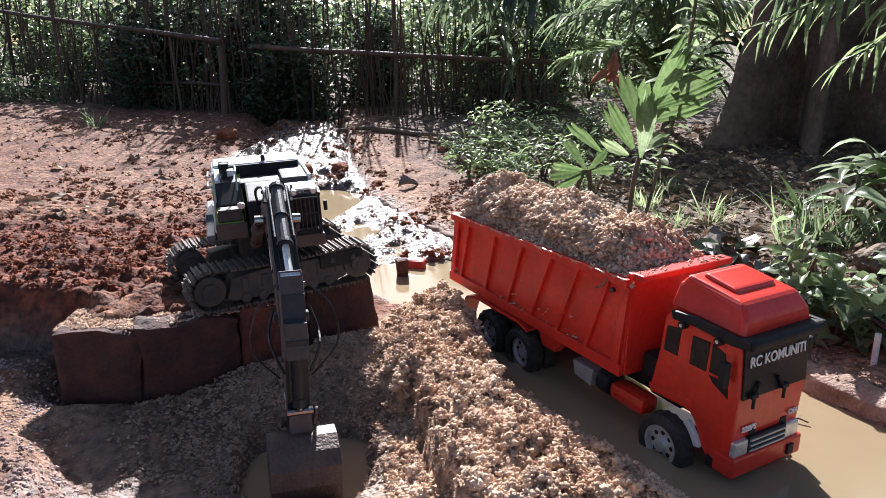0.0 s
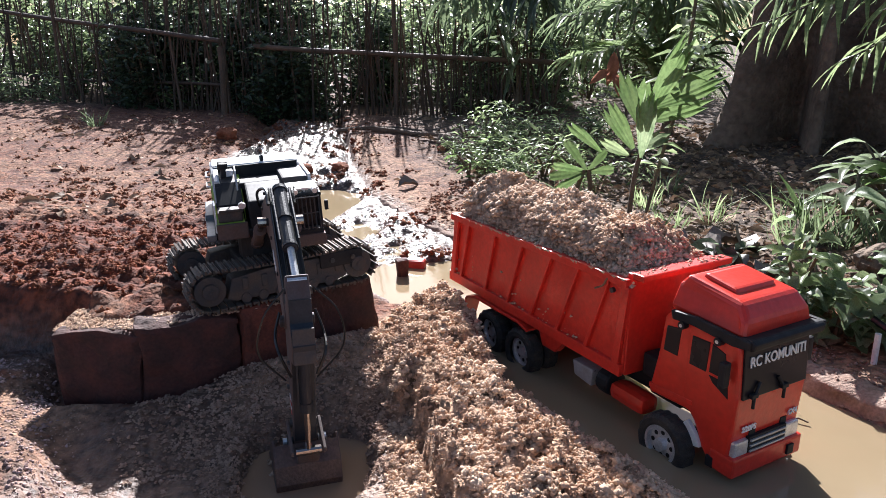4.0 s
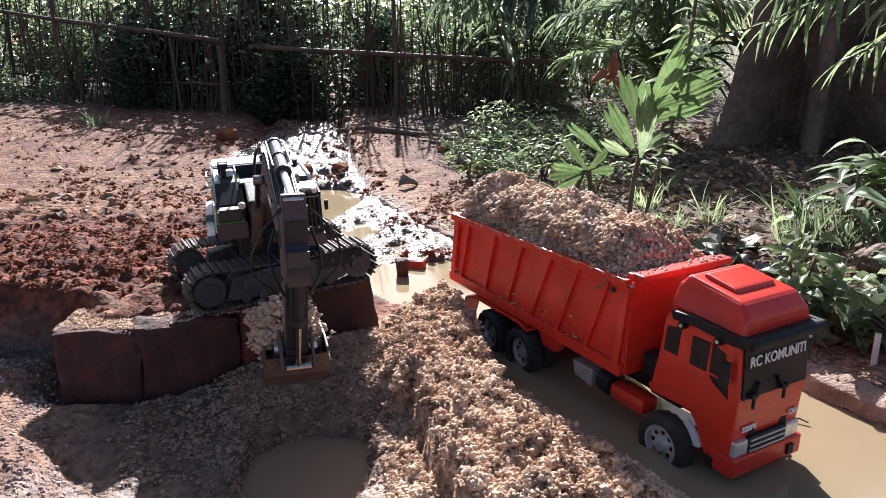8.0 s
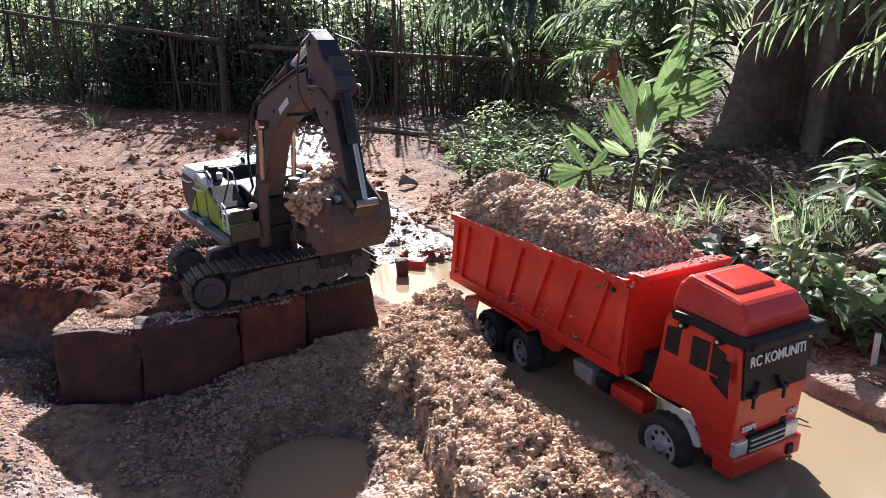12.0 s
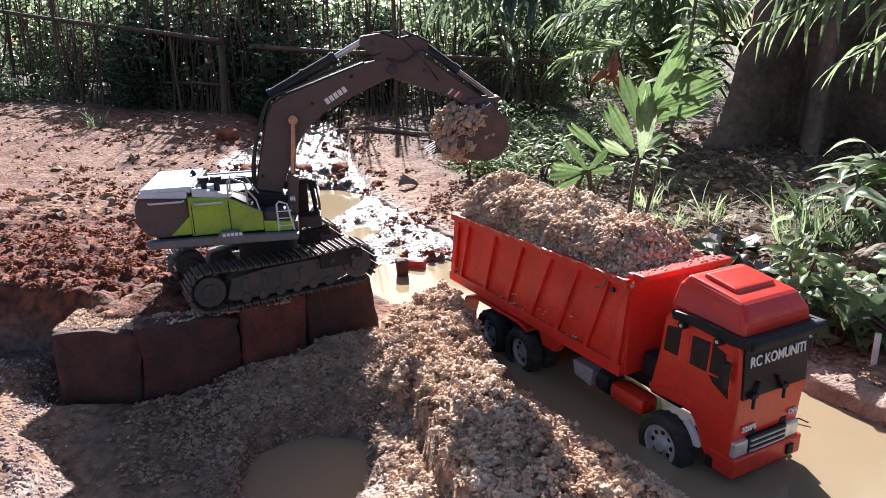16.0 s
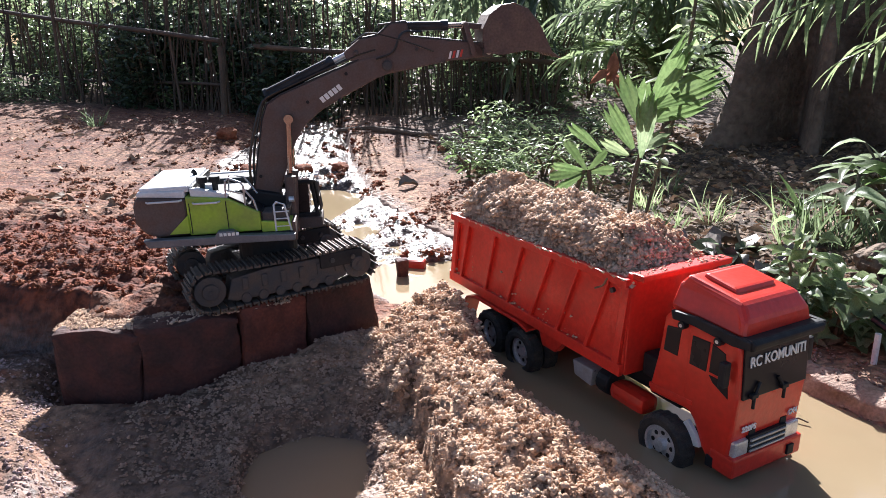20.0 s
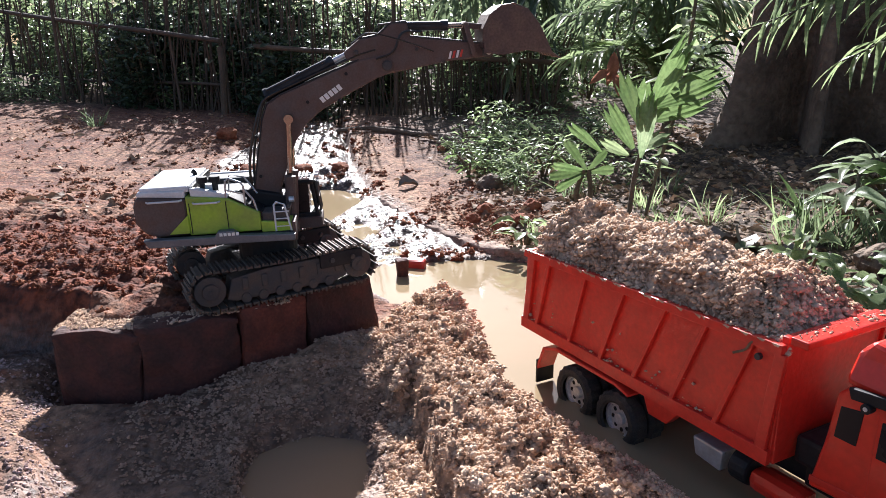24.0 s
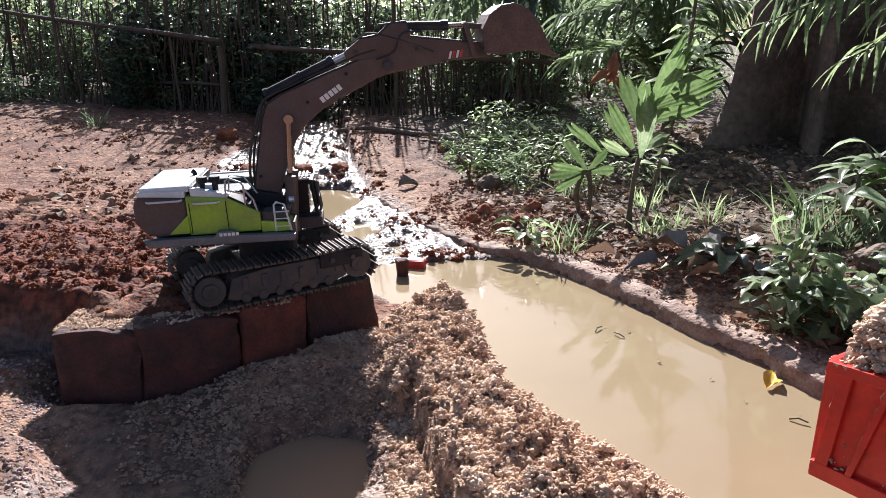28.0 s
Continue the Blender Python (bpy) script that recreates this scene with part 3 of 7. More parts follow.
def upper_body():
    """The revolving body, its origin on the swing axis at ground level; x forward, the right side at negative y."""
    b = box(-0.16, 0.052, -0.082, 0.082, 0.080, 0.096, 0.004)
    prism([(-0.05, 0.096), (0.05, 0.096), (0.045, 0.150), (-0.02, 0.165), (-0.05, 0.165)], -0.026, 0.036, 0.003, b)
    body = part("upper_body", b, M_BLACK, excavator)
    # counterweight: rounded at the back
    b = bmesh.new()
    prof = [(-0.105, 0.100), (-0.152, 0.098), (-0.170, 0.106), (-0.184, 0.128), (-0.184, 0.160), (-0.178, 0.174), (-0.105, 0.168)]
    b = prism(prof, -0.078, 0.078, 0.007, seg=3)
    part("counterweight", b, M_BROWN, body, "dusty brown counterweight")
    part("counterweight_cap", prism([(-0.105, 0.168), (-0.178, 0.174), (-0.174, 0.182), (-0.105, 0.180)], -0.077, 0.077, 0.003), M_WHITEPANEL, body, "white upper edge of the counterweight")
    # right engine housing, lime
    b = prism([(-0.105, 0.099), (0.004, 0.099), (0.004, 0.136), (-0.042, 0.164), (-0.105, 0.171)], -0.0785, -0.030, 0.003)
    part("engine_cover", b, M_GREEN, body, "lime green engine cover")
    b = prism([(-0.135, 0.104), (-0.104, 0.104), (-0.104, 0.140)], -0.0800, -0.0775, 0.0004)
    part("side_stripe", b, M_GREEN, body, "lime green slanted stripe")
    for x0, x1, z in ((-0.162, -0.110, 0.166), (-0.094, -0.054, 0.160)):
        b = pipe([(x0, -0.079, z), (x0 + 0.003, -0.085, z), (x1 - 0.003, -0.085, z), (x1, -0.079, z)], 0.0016)
        part("grab_handle", b, M_WHITEPANEL, body)
    for x in (-0.101, -0.046):
        part("panel_gap", box(x, x + 0.0012, -0.0792, -0.078, 0.102, 0.160), M_BLACK, body)
    # top deck: pale roof panels with a sunk dark well and hatches
    part("deck_front", box(-0.0978, -0.0930, -0.071, 0.071, 0.164, 0.1845, 0.001), M_BLACK, body)
    part("rear_deck", box(-0.172, -0.098, -0.074, 0.074, 0.176, 0.187, 0.004), M_WHITEPANEL, body, "pale grey rear deck panel")
    part("side_deck", prism([(-0.098, 0.168), (-0.042, 0.163), (-0.040, 0.170), (-0.098, 0.184)], -0.075, -0.064, 0.003), M_WHITEPANEL, body, "pale grey deck rim")
    part("deck_panel", prism([(-0.098, 0.166), (-0.042, 0.161), (-0.042, 0.166), (-0.098, 0.178)], -0.0635, -0.036, 0.002), M_DGREY, body)
    part("deck_box", box(-0.080, -0.062, -0.058, -0.040, 0.172, 0.183, 0.003), M_WHITEPANEL, body, "small pale box on the deck")
    part("front_cover", prism([(0.0045, 0.100), (0.0068, 0.100), (0.0068, 0.137), (-0.040, 0.1668), (-0.042, 0.1645), (0.0045, 0.1362)], -0.0745, -0.032, 0.0006), M_GLASS, body, "dark front panel of the engine cover")
    for z in (0.108, 0.118, 0.128):
        part("front_rib", box(0.0066, 0.0084, -0.071, -0.036, z, z + 0.0022, 0.0004), M_DGREY, body)
    part("left_deck", box(-0.098, 0.0, 0.034, 0.076, 0.155, 0.174, 0.004), M_DGREY, body)
    part("left_rim", box(-0.098, 0.0, 0.0765, 0.082, 0.120, 0.176, 0.002), M_WHITEPANEL, body, "white left side panel")
    part("deck_well", box(-0.098, -0.030, -0.034, 0.034, 0.150, 0.166, 0.003), M_BLACK, body)
    for x, y in ((-0.081, -0.056), (-0.062, -0.056)):
        b = rod((x, y, 0.172), (x, y, 0.186), 0.0045, 12)
        rod((x, y, 0.186), (x, y, 0.196), 0.0085, 14, bm=b, w=0.002)
        part("air_cap", b, M_BLACK, body, "black mushroom-shaped air cap")
    part("exhaust", pipe(curve_pts([(-0.105, 0.012, 0.183), (-0.105, 0.012, 0.190), (-0.109, 0.012, 0.194)], 4), 0.004), M_BLACK, body)
    # right front: tool box steps, ladder and rails
    part("skirt", prism([(-0.165, 0.084), (0.055, 0.080), (0.056, 0.093), (-0.030, 0.098), (-0.036, 0.108), (-0.060, 0.108), (-0.066, 0.098), (-0.172, 0.100)], -0.094, -0.080, 0.002), M_SKIRT, body, "slate grey lower skirt")
    for k in range(5):
        part("lettering_bar", box(-0.058 + k * 0.0062, -0.0535 + k * 0.0062, -0.0948, -0.0938, 0.0985, 0.1045), M_LETTER, body)
    part("tool_box", prism([(0.004, 0.096), (0.052, 0.092), (0.050, 0.112), (0.004, 0.118)], -0.0785, -0.034, 0.002), M_GREEN, body, "lime green step box")
    part("step_box", box(0.006, 0.046, -0.074, -0.036, 0.112, 0.134, 0.003), M_DGREY, body)
    b = pipe([(0.026, -0.078, 0.092), (0.026, -0.078, 0.148), (0.030, -0.078, 0.153), (0.042, -0.078, 0.148), (0.050, -0.078, 0.092)], 0.0016)
    for z in (0.105, 0.120, 0.134):
        rod((0.026, -0.078, z), (0.048, -0.078, z), 0.0013, 6, bm=b)
    part("ladder", b, M_WHITEPANEL, body, "pale ladder rail")
    b = pipe([(-0.046, -0.074, 0.160), (-0.043, -0.074, 0.190), (-0.038, -0.074, 0.194), (-0.020, -0.074, 0.186), (-0.017, -0.074, 0.180), (-0.017, -0.074, 0.150)], 0.0016)
    pipe([(-0.017, -0.074, 0.176), (-0.004, -0.074, 0.158), (0.0, -0.074, 0.138)], 0.0016, bm=b)
    rod((-0.044, -0.074, 0.176), (-0.017, -0.074, 0.168), 0.0013, 6, bm=b)
    part("handrail", b, M_GREYP, body, "thin pale handrail")
    b = pipe([(-0.046, -0.038, 0.165), (-0.043, -0.038, 0.192), (-0.020, -0.038, 0.188), (-0.002, -0.038, 0.160)], 0.0014)
    part("handrail", b, M_GREYP, body)
    # front plates that show when it faces the viewer
    part("front_plate", box(0.050, 0.056, -0.078, -0.030, 0.080, 0.112, 0.002), M_BROWN, body, "dusty brown front plate")
    part("front_bar", box(0.044, 0.050, -0.072, -0.034, 0.134, 0.139, 0.001), M_DGREY, body)
    part("front_lamp", rod((0.046, -0.036, 0.145), (0.054, -0.036, 0.145), 0.006, 12), M_CHROME, body)
    # cab on the left
    x0, x1, y0, y1, z0, z1 = -0.010, 0.088, 0.034, 0.084, 0.080, 0.158
    cab = part("cab", box(x0, x1, y0, y1, z0, 0.094, 0.003), M_BLACK, body, "black caged operator cab")
    for x, y in ((x0 + 0.003, y0 + 0.003), (x0 + 0.003, y1 - 0.003), (x1 - 0.010, y0 + 0.003), (x1 - 0.010, y1 - 0.003), (0.036, y0 + 0.003), (0.036, y1 - 0.003)):
        part("pillar", rod((x + (0.007 if x > 0.06 else 0), y, z0), (x, y, z1), 0.0032, 8), M_BLACK, cab)
    part("roof", box(x0 - 0.001, x1 - 0.006, y0 - 0.001, y1 + 0.001, z1 - 0.004, z1 + 0.004, 0.003), M_BLACK, cab)
    part("cab_glass", box(x0 + 0.004, x1 - 0.016, y0 + 0.004, y1 - 0.004, 0.094, z1 - 0.004), M_GLASS, cab)
    part("cab_base", box(0.030, 0.092, 0.030, 0.086, 0.060, 0.084, 0.003), M_BROWN, cab)
    for k in range(9):
        part("grille_slat", box(0.02 + k * 0.0062, 0.0225 + k * 0.0062, y0 + 0.002, y1 - 0.002, z1 + 0.007, z1 + 0.010), M_CHROME, cab, "pale metal roof slat")
    for y in (y0 + 0.002, (y0 + y1) / 2, y1 - 0.004):
        part("grille_rail", box(0.018, 0.076, y, y + 0.002, z1 + 0.004, z1 + 0.0068), M_CHROME, cab)
    for k in range(7):
        y = y0 + 0.006 + k * 0.0065
        part("guard_bar", rod((x1 + 0.003, y, 0.094), (x1 - 0.002, y, z1), 0.0012, 6), M_DGREY, cab)
    for z in (0.096, 0.126, z1 - 0.002):
        part("guard_rail", rod((x1 + 0.001, y0 + 0.004, z), (x1 + 0.001, y1 - 0.004, z), 0.0013, 6), M_DGREY, cab)
    for y in (y0 + 0.010, y1 - 0.010):
        part("cab_lamp", rod((x1 - 0.004, y, z1 + 0.008), (x1 + 0.003, y, z1 + 0.008), 0.0042, 10), M_CHROME, cab)
    part("mirror", box(x1 - 0.006, x1, y1 + 0.004, y1 + 0.010, 0.128, 0.148, 0.002), M_BLACK, cab)
    # the house sits high over the slew ring: its lower half is shallow
    for ob in (body, *body.children_recursive):
        for v in ob.data.vertices:
            if v.co.z < 0.15:
                v.co.z = 0.15 - (0.15 - v.co.z) * 0.80
    return body


BODY = upper_body()

BOOM_SHAPE = turned([(-0.012, 0.098), (-0.008, 0.143), (0.010, 0.212), (0.026, 0.272), (0.036, 0.294), (0.058, 0.306), (0.120, 0.327), (0.188, 0.349), (0.226, 0.353),
                     (0.242, 0.342), (0.240, 0.326), (0.214, 0.319), (0.165, 0.298), (0.120, 0.277), (0.091, 0.256), (0.071, 0.229), (0.051, 0.187), (0.032, 0.142), (0.018, 0.096), (0.004, 0.086)],
                    FOOT, 46.5)
STICK_SHAPE = turned([(0.165, 0.362), (0.191, 0.380), (0.220, 0.383), (0.244, 0.400), (0.268, 0.398), (0.272, 0.377), (0.330, 0.367), (0.387, 0.357), (0.404, 0.350), (0.400, 0.337),
                      (0.381, 0.336), (0.331, 0.335), (0.245, 0.325), (0.226, 0.323), (0.192, 0.345), (0.168, 0.350)], (0.2305, 0.3366), 2.8)


def cover(way_, half):
    """A thin plate that follows an outline from above."""
    top = [(x, z + 0.0022) for x, z in way_]
    return prism([(x, z + 0.0003) for x, z in way_] + top[::-1], -half, half)


def make_arm():
    b = prism(BOOM_SHAPE, -0.0165, 0.0165, 0.003)
    boom = part("boom", b, M_BROWN, excavator, "dusty brown bent boom")
    pts = turned([(0.118, 0.296), (0.153, 0.316), (0.158, 0.308), (0.123, 0.288)], FOOT, 46.5)
    (ax, az), (bx, bz) = pts[3], pts[0]
    dx, dz = (pts[1][0] - pts[0][0]) / 5, (pts[1][1] - pts[0][1]) / 5
    for k in range(5):
        quad = [(ax + dx * (k + 0.08), az + dz * (k + 0.08)), (ax + dx * (k + 0.85), az + dz * (k + 0.85)), (bx + dx * (k + 0.85), bz + dz * (k + 0.85)), (bx + dx * (k + 0.08), bz + dz * (k + 0.08))]
        for y in (-0.0172, 0.0162):
            part("lettering_bar", prism(quad, y, y + 0.001), M_LETTER, boom)
    bolts = turned([(0.012, 0.245), (0.010, 0.182), (0.100, 0.292), (0.150, 0.290), (0.165, 0.330)], FOOT, 46.5)
    for x, z in bolts:
        part("bolt", rod((x, -0.018, z), (x, 0.018, z), 0.0028, 10), M_BLACK, boom)
    part("pivot_pin", rod((BOOM_LEN, -0.022, 0), (BOOM_LEN, 0.022, 0), 0.0075, 14, w=0.0015), M_DGREY, boom)
    nx, nz = 0.168, 0.072
    part("cylinder_pin", rod((nx, -0.031, nz), (nx, 0.031, nz), 0.0058, 12, w=0.001), M_DGREY, boom)
    # pipes along the back of the boom
    way = turned([(0.030, 0.300), (0.062, 0.314), (0.125, 0.336), (0.190, 0.357), (0.215, 0.362)], FOOT, 46.5)
    for y in (-0.014, -0.007, 0.008, 0.015):
        part("hydraulic_line", pipe([(x, y, z) for x, z in way], 0.0016), M_HOSE, boom)
    # added dark sheets: the boom's back looks darker and bluer than its sides
    for way_, x_ in ((turned([(-0.008, 0.143), (0.010, 0.212), (0.026, 0.272), (0.036, 0.294)], FOOT, 46.5), 0.0155), (turned([(0.036, 0.294), (0.058, 0.306), (0.120, 0.327), (0.188, 0.349)], FOOT, 46.5), 0.0155)):
        part("back_cover", cover(way_, x_), M_SLATE, boom, "thin sheet added to darken the boom's back")
    loop = turned([(-0.006, 0.150), (-0.003, 0.205), (0.016, 0.268), (0.032, 0.300), (0.060, 0.314)], FOOT, 46.5)
    for y in (-0.018, 0.018):
        part("hose", pipe(curve_pts([(x, y * (1.35 if i in (1, 2) else 1), z) for i, (x, z) in enumerate(loop)], 5), 0.0022), M_HOSE, boom)

    b = prism(STICK_SHAPE, -0.0145, 0.0145, 0.0025)
    backs = (turned([(0.272, 0.377), (0.330, 0.367), (0.387, 0.357)], (0.2305, 0.3366), 2.8), turned([(0.191, 0.380), (0.220, 0.383), (0.244, 0.400), (0.268, 0.398)], (0.2305, 0.3366), 2.8))
    stick = part("stick", b, M_BROWN, excavator, "dusty brown dipper stick")
    # the same added darkening on the stick's back
    for way_ in backs:
        part("back_cover", cover(way_, 0.0138), M_SLATE, stick, "thin sheet added to darken the stick's back")
    for k in range(4):
        x = 0.098 + k * 0.006
        quad = [(x, -0.003), (x + 0.0035, -0.003), (x + 0.0075, 0.008), (x + 0.004, 0.008)]
        for y in (-0.0152, 0.0142):
            part("warning_stripe", prism(quad, y, y + 0.001), M_LETTER if k % 2 == 0 else M_REDPLASTIC, stick)
    for x, z, r in ((0, 0, 0.0085), (0.139, 0.0, 0.005), (STICK_LEN, 0, 0.005), (0.05, 0.018, 0.003), (0.09, -0.006, 0.003), (-0.045, 0.026, 0.004)):
        part("pivot_pin", rod((x, -0.0175, z), (x, 0.0175, z), r, 12, w=0.001), M_DGREY, stick)
    for s in (-1, 1):
        pts = [(-0.015, 0.022 * s, 0.012), (0.012, 0.030 * s, 0.020), (0.03, 0.028 * s, 0.046), (0.06, 0.016 * s, 0.044)]
        part("hose", pipe(curve_pts(pts, 5), 0.002), M_HOSE, stick)
        pts = [(-0.05, 0.018 * s, 0.040), (-0.02, 0.045 * s, 0.052), (0.03, 0.052 * s, 0.034), (0.075, 0.020 * s, 0.012)]
        part("hose", pipe(curve_pts(pts, 6), 0.0013), M_HOSE, stick)
    part("top_plate", box(-0.005, 0.04, -0.0135, 0.0135, 0.0605, 0.064, 0.001), M_DGREY, stick)

    # bucket: shell, cheeks, teeth
    prof = [(-0.012, 0.006), (-0.014, 0.034), (-0.004, 0.056), (0.014, 0.070), (0.034, 0.074), (0.056, 0.066), (0.076, 0.044), (0.100, 0.000)]
    inner = [(0.098, 0.004), (0.073, 0.041), (0.054, 0.062), (0.034, 0.070), (0.016, 0.066), (0.000, 0.053), (-0.010, 0.033), (-0.008, 0.010)]
    b = prism(prof + inner, -0.040, 0.040)
    bucket = part("bucket", b, M_BUCKET, excavator, "worn brown steel digging bucket")
    for y in (-0.0425, 0.0395):
        part("side_plate", prism([(-0.010, -0.002)] + prof[1:-1] + [(0.101, -0.002), (0.060, 0.004), (0.02, -0.004)], y, y + 0.003, 0.0006), M_BUCKET, bucket)
    for k in range(5):
        y = -0.033 + k * 0.0165
        part("tooth", prism([(0.092, 0.006), (0.118, -0.008), (0.098, -0.004)], y - 0.005, y + 0.005, 0.0008), M_BUCKET, bucket)
    for y in (-0.023, 0.019):
        part("lug", prism([(-0.012, 0.010), (-0.009, -0.008), (0.006, -0.009), (0.016, 0.02), (0.014, 0.044), (-0.002, 0.050), (-0.014, 0.034)], y, y + 0.004, 0.001), M_DGREY, bucket)
    part("pivot_pin", rod((0, -0.028, 0), (0, 0.028, 0), 0.0048, 10), M_CHROME, bucket)
    part("pivot_pin", rod((0.006, -0.026, 0.036), (0.006, 0.026, 0.036), 0.0042, 10), M_CHROME, bucket)

    moving = {"boom": boom, "stick": stick, "bucket": bucket}
    for side, y in (("r", -0.026), ("l", 0.026)):
        bb = rod((0, y, 0), (0.098, y, 0), 0.0085, 14, w=0.001)
        rod((-0.006, y, 0), (0.012, y, 0), 0.010, 12, bm=bb, w=0.001)
        rod((0.088, y, 0), (0.1, y, 0), 0.0098, 12, bm=bb, w=0.001)
        moving["bcyl" + side] = part("boom_cylinder", bb, M_BROWN, excavator, "brown hydraulic ram barrel")
        bb = rod((0, y, 0), (-0.085, y, 0), 0.0042, 10)
        rod((0, y - 0.006, 0), (0, y + 0.006, 0), 0.0075, 12, bm=bb)
        moving["brod" + side] = part("boom_ram_rod", bb, M_ROD, excavator, "polished ram rod")
    bb = rod((0, 0, 0), (0.122, 0, 0), 0.0088, 14, w=0.001)
    for x in (0.0, 0.06, 0.114):
        rod((x, 0, 0), (x + 0.006, 0, 0), 0.0105, 12, bm=bb)
    pipe([(0.006, -0.012, 0.006), (0.11, -0.012, 0.006)], 0.0016, bm=bb)
    pipe([(0.006, 0.012, 0.006), (0.11, 0.012, 0.006)], 0.0016, bm=bb)
    moving["scyl"] = part("stick_cylinder", bb, M_SLATE, excavator, "dark grey hydraulic ram barrel")
    bb = rod((0, 0, 0), (-0.10, 0, 0), 0.0048, 10)
    rod((0, -0.012, 0), (0, 0.012, 0), 0.007, 12, bm=bb)
    moving["srod"] = part("stick_ram_rod", bb, M_CHROME, excavator, "polished ram rod")
    bb = rod((0, 0, 0), (0.078, 0, 0), 0.0072, 14, w=0.001)
    rod((0.068, 0, 0), (0.08, 0, 0), 0.0085, 12, bm=bb)
    pipe([(0.004, -0.010, 0.004), (0.07, -0.010, 0.004)], 0.0014, bm=bb)
    moving["kcyl"] = part("bucket_cylinder", bb, M_SLATE, excavator, "dark grey hydraulic ram barrel")
    bb = rod((0, 0, 0), (-0.085, 0, 0), 0.004, 10)
    rod((0, -0.016, 0), (0, 0.016, 0), 0.0055, 12, bm=bb)
    moving["krod"] = part("bucket_ram_rod", bb, M_ROD, excavator, "polished ram rod")
    for y in (-0.0225, 0.0185):
        crank = prism([(-0.005, -0.004), (0.048, -0.004), (0.050, 0.0), (0.048, 0.004), (-0.005, 0.004)], y, y + 0.004, 0.001)
        moving["crank%d" % (y > 0)] = part("bucket_crank", crank, M_BROWN, excavator)
    link = prism([(-0.004, -0.0045), (0.044, -0.0045), (0.047, 0.0), (0.044, 0.0045), (-0.004, 0.0045)], -0.014, 0.014, 0.002)
    moving["link"] = part("bucket_link", link, M_BROWN, excavator)
    return moving


ARM = make_arm()

# seconds, swing, boom angle, stick angle, bucket angle (degrees)
JOINTS = [(0.0, -73.4, -7.4, -81.0, -62), (1.0, -73.0, -8.0, -80.5, -64), (2.0, -72.1, -8.3, -83.0, -78), (3.0, -72.2, -9.0, -85.5, -120), (3.6, -72.2, -8.8, -85.0, -134), (5.0, -72.1, -6, -81, -163),
          (6.0, -72.1, -2.9, -79.2, -172), (7.0, -72.4, 2.7, -87.3, -181), (8.0, -72.3, 11.1, -98.7, -192), (9.0, -72.5, 21.8, -87.2, -181), (10.0, -72.2, 32.6, -79.9, -174), (11.0, -76.8, 42.9, -79.4, -173),
          (11.5, -76.2, 47.0, -68.0, -173), (12.0, -55.0, 45.4, -61.5, -173), (12.5, -31.0, 44.9, -62.0, -172), (13.3, 1.0, 44.7, -58.0, -166), (14.2, 9.0, 44.7, -50.0, -155), (15.0, 10.5, 44.7, -46.0, -150),
          (16.0, 9.6, 44.7, -27.0, -142), (17.0, 9.0, 44.7, -9.4, -130), (17.6, 7.8, 44.9, -3.0, -114), (18.0, 6.8, 45.2, 1.5, -88), (18.5, 6.6, 46.0, 2.6, -58), (19.0, 6.5, 46.5, 2.8, -32),
          (19.6, 6.5, 46.5, 2.8, -7), (20.0, 6.5, 46.5, 2.8, -6), (28.0, 6.5, 46.5, 2.8, -6)]


def joints(t):
    """The four joint angles at t, easing through the listed poses."""
    T = [r[0] for r in JOINTS]
    i = max(0, min(len(T) - 2, int(np.searchsorted(T, t, side="right")) - 1))
    h = T[i + 1] - T[i]
    u = min(1.0, max(0.0, (t - T[i]) / h))
    out = []
    for k in range(1, 5):
        def slope(j):
            if j <= 0 or j >= len(T) - 1:
                return 0.0
            a = (JOINTS[j][k] - JOINTS[j - 1][k]) / (T[j] - T[j - 1])
            b = (JOINTS[j + 1][k] - JOINTS[j][k]) / (T[j + 1] - T[j])
            return 0.0 if a * b <= 0 else 2 * a * b / (a + b)
        a, b, ma, mb = JOINTS[i][k], JOINTS[i + 1][k], slope(i) * h, slope(i + 1) * h
        out.append((2 * u ** 3 - 3 * u * u + 1) * a + (u ** 3 - 2 * u * u + u) * ma + (3 * u * u - 2 * u ** 3) * b + (u ** 3 - u * u) * mb)
    return out


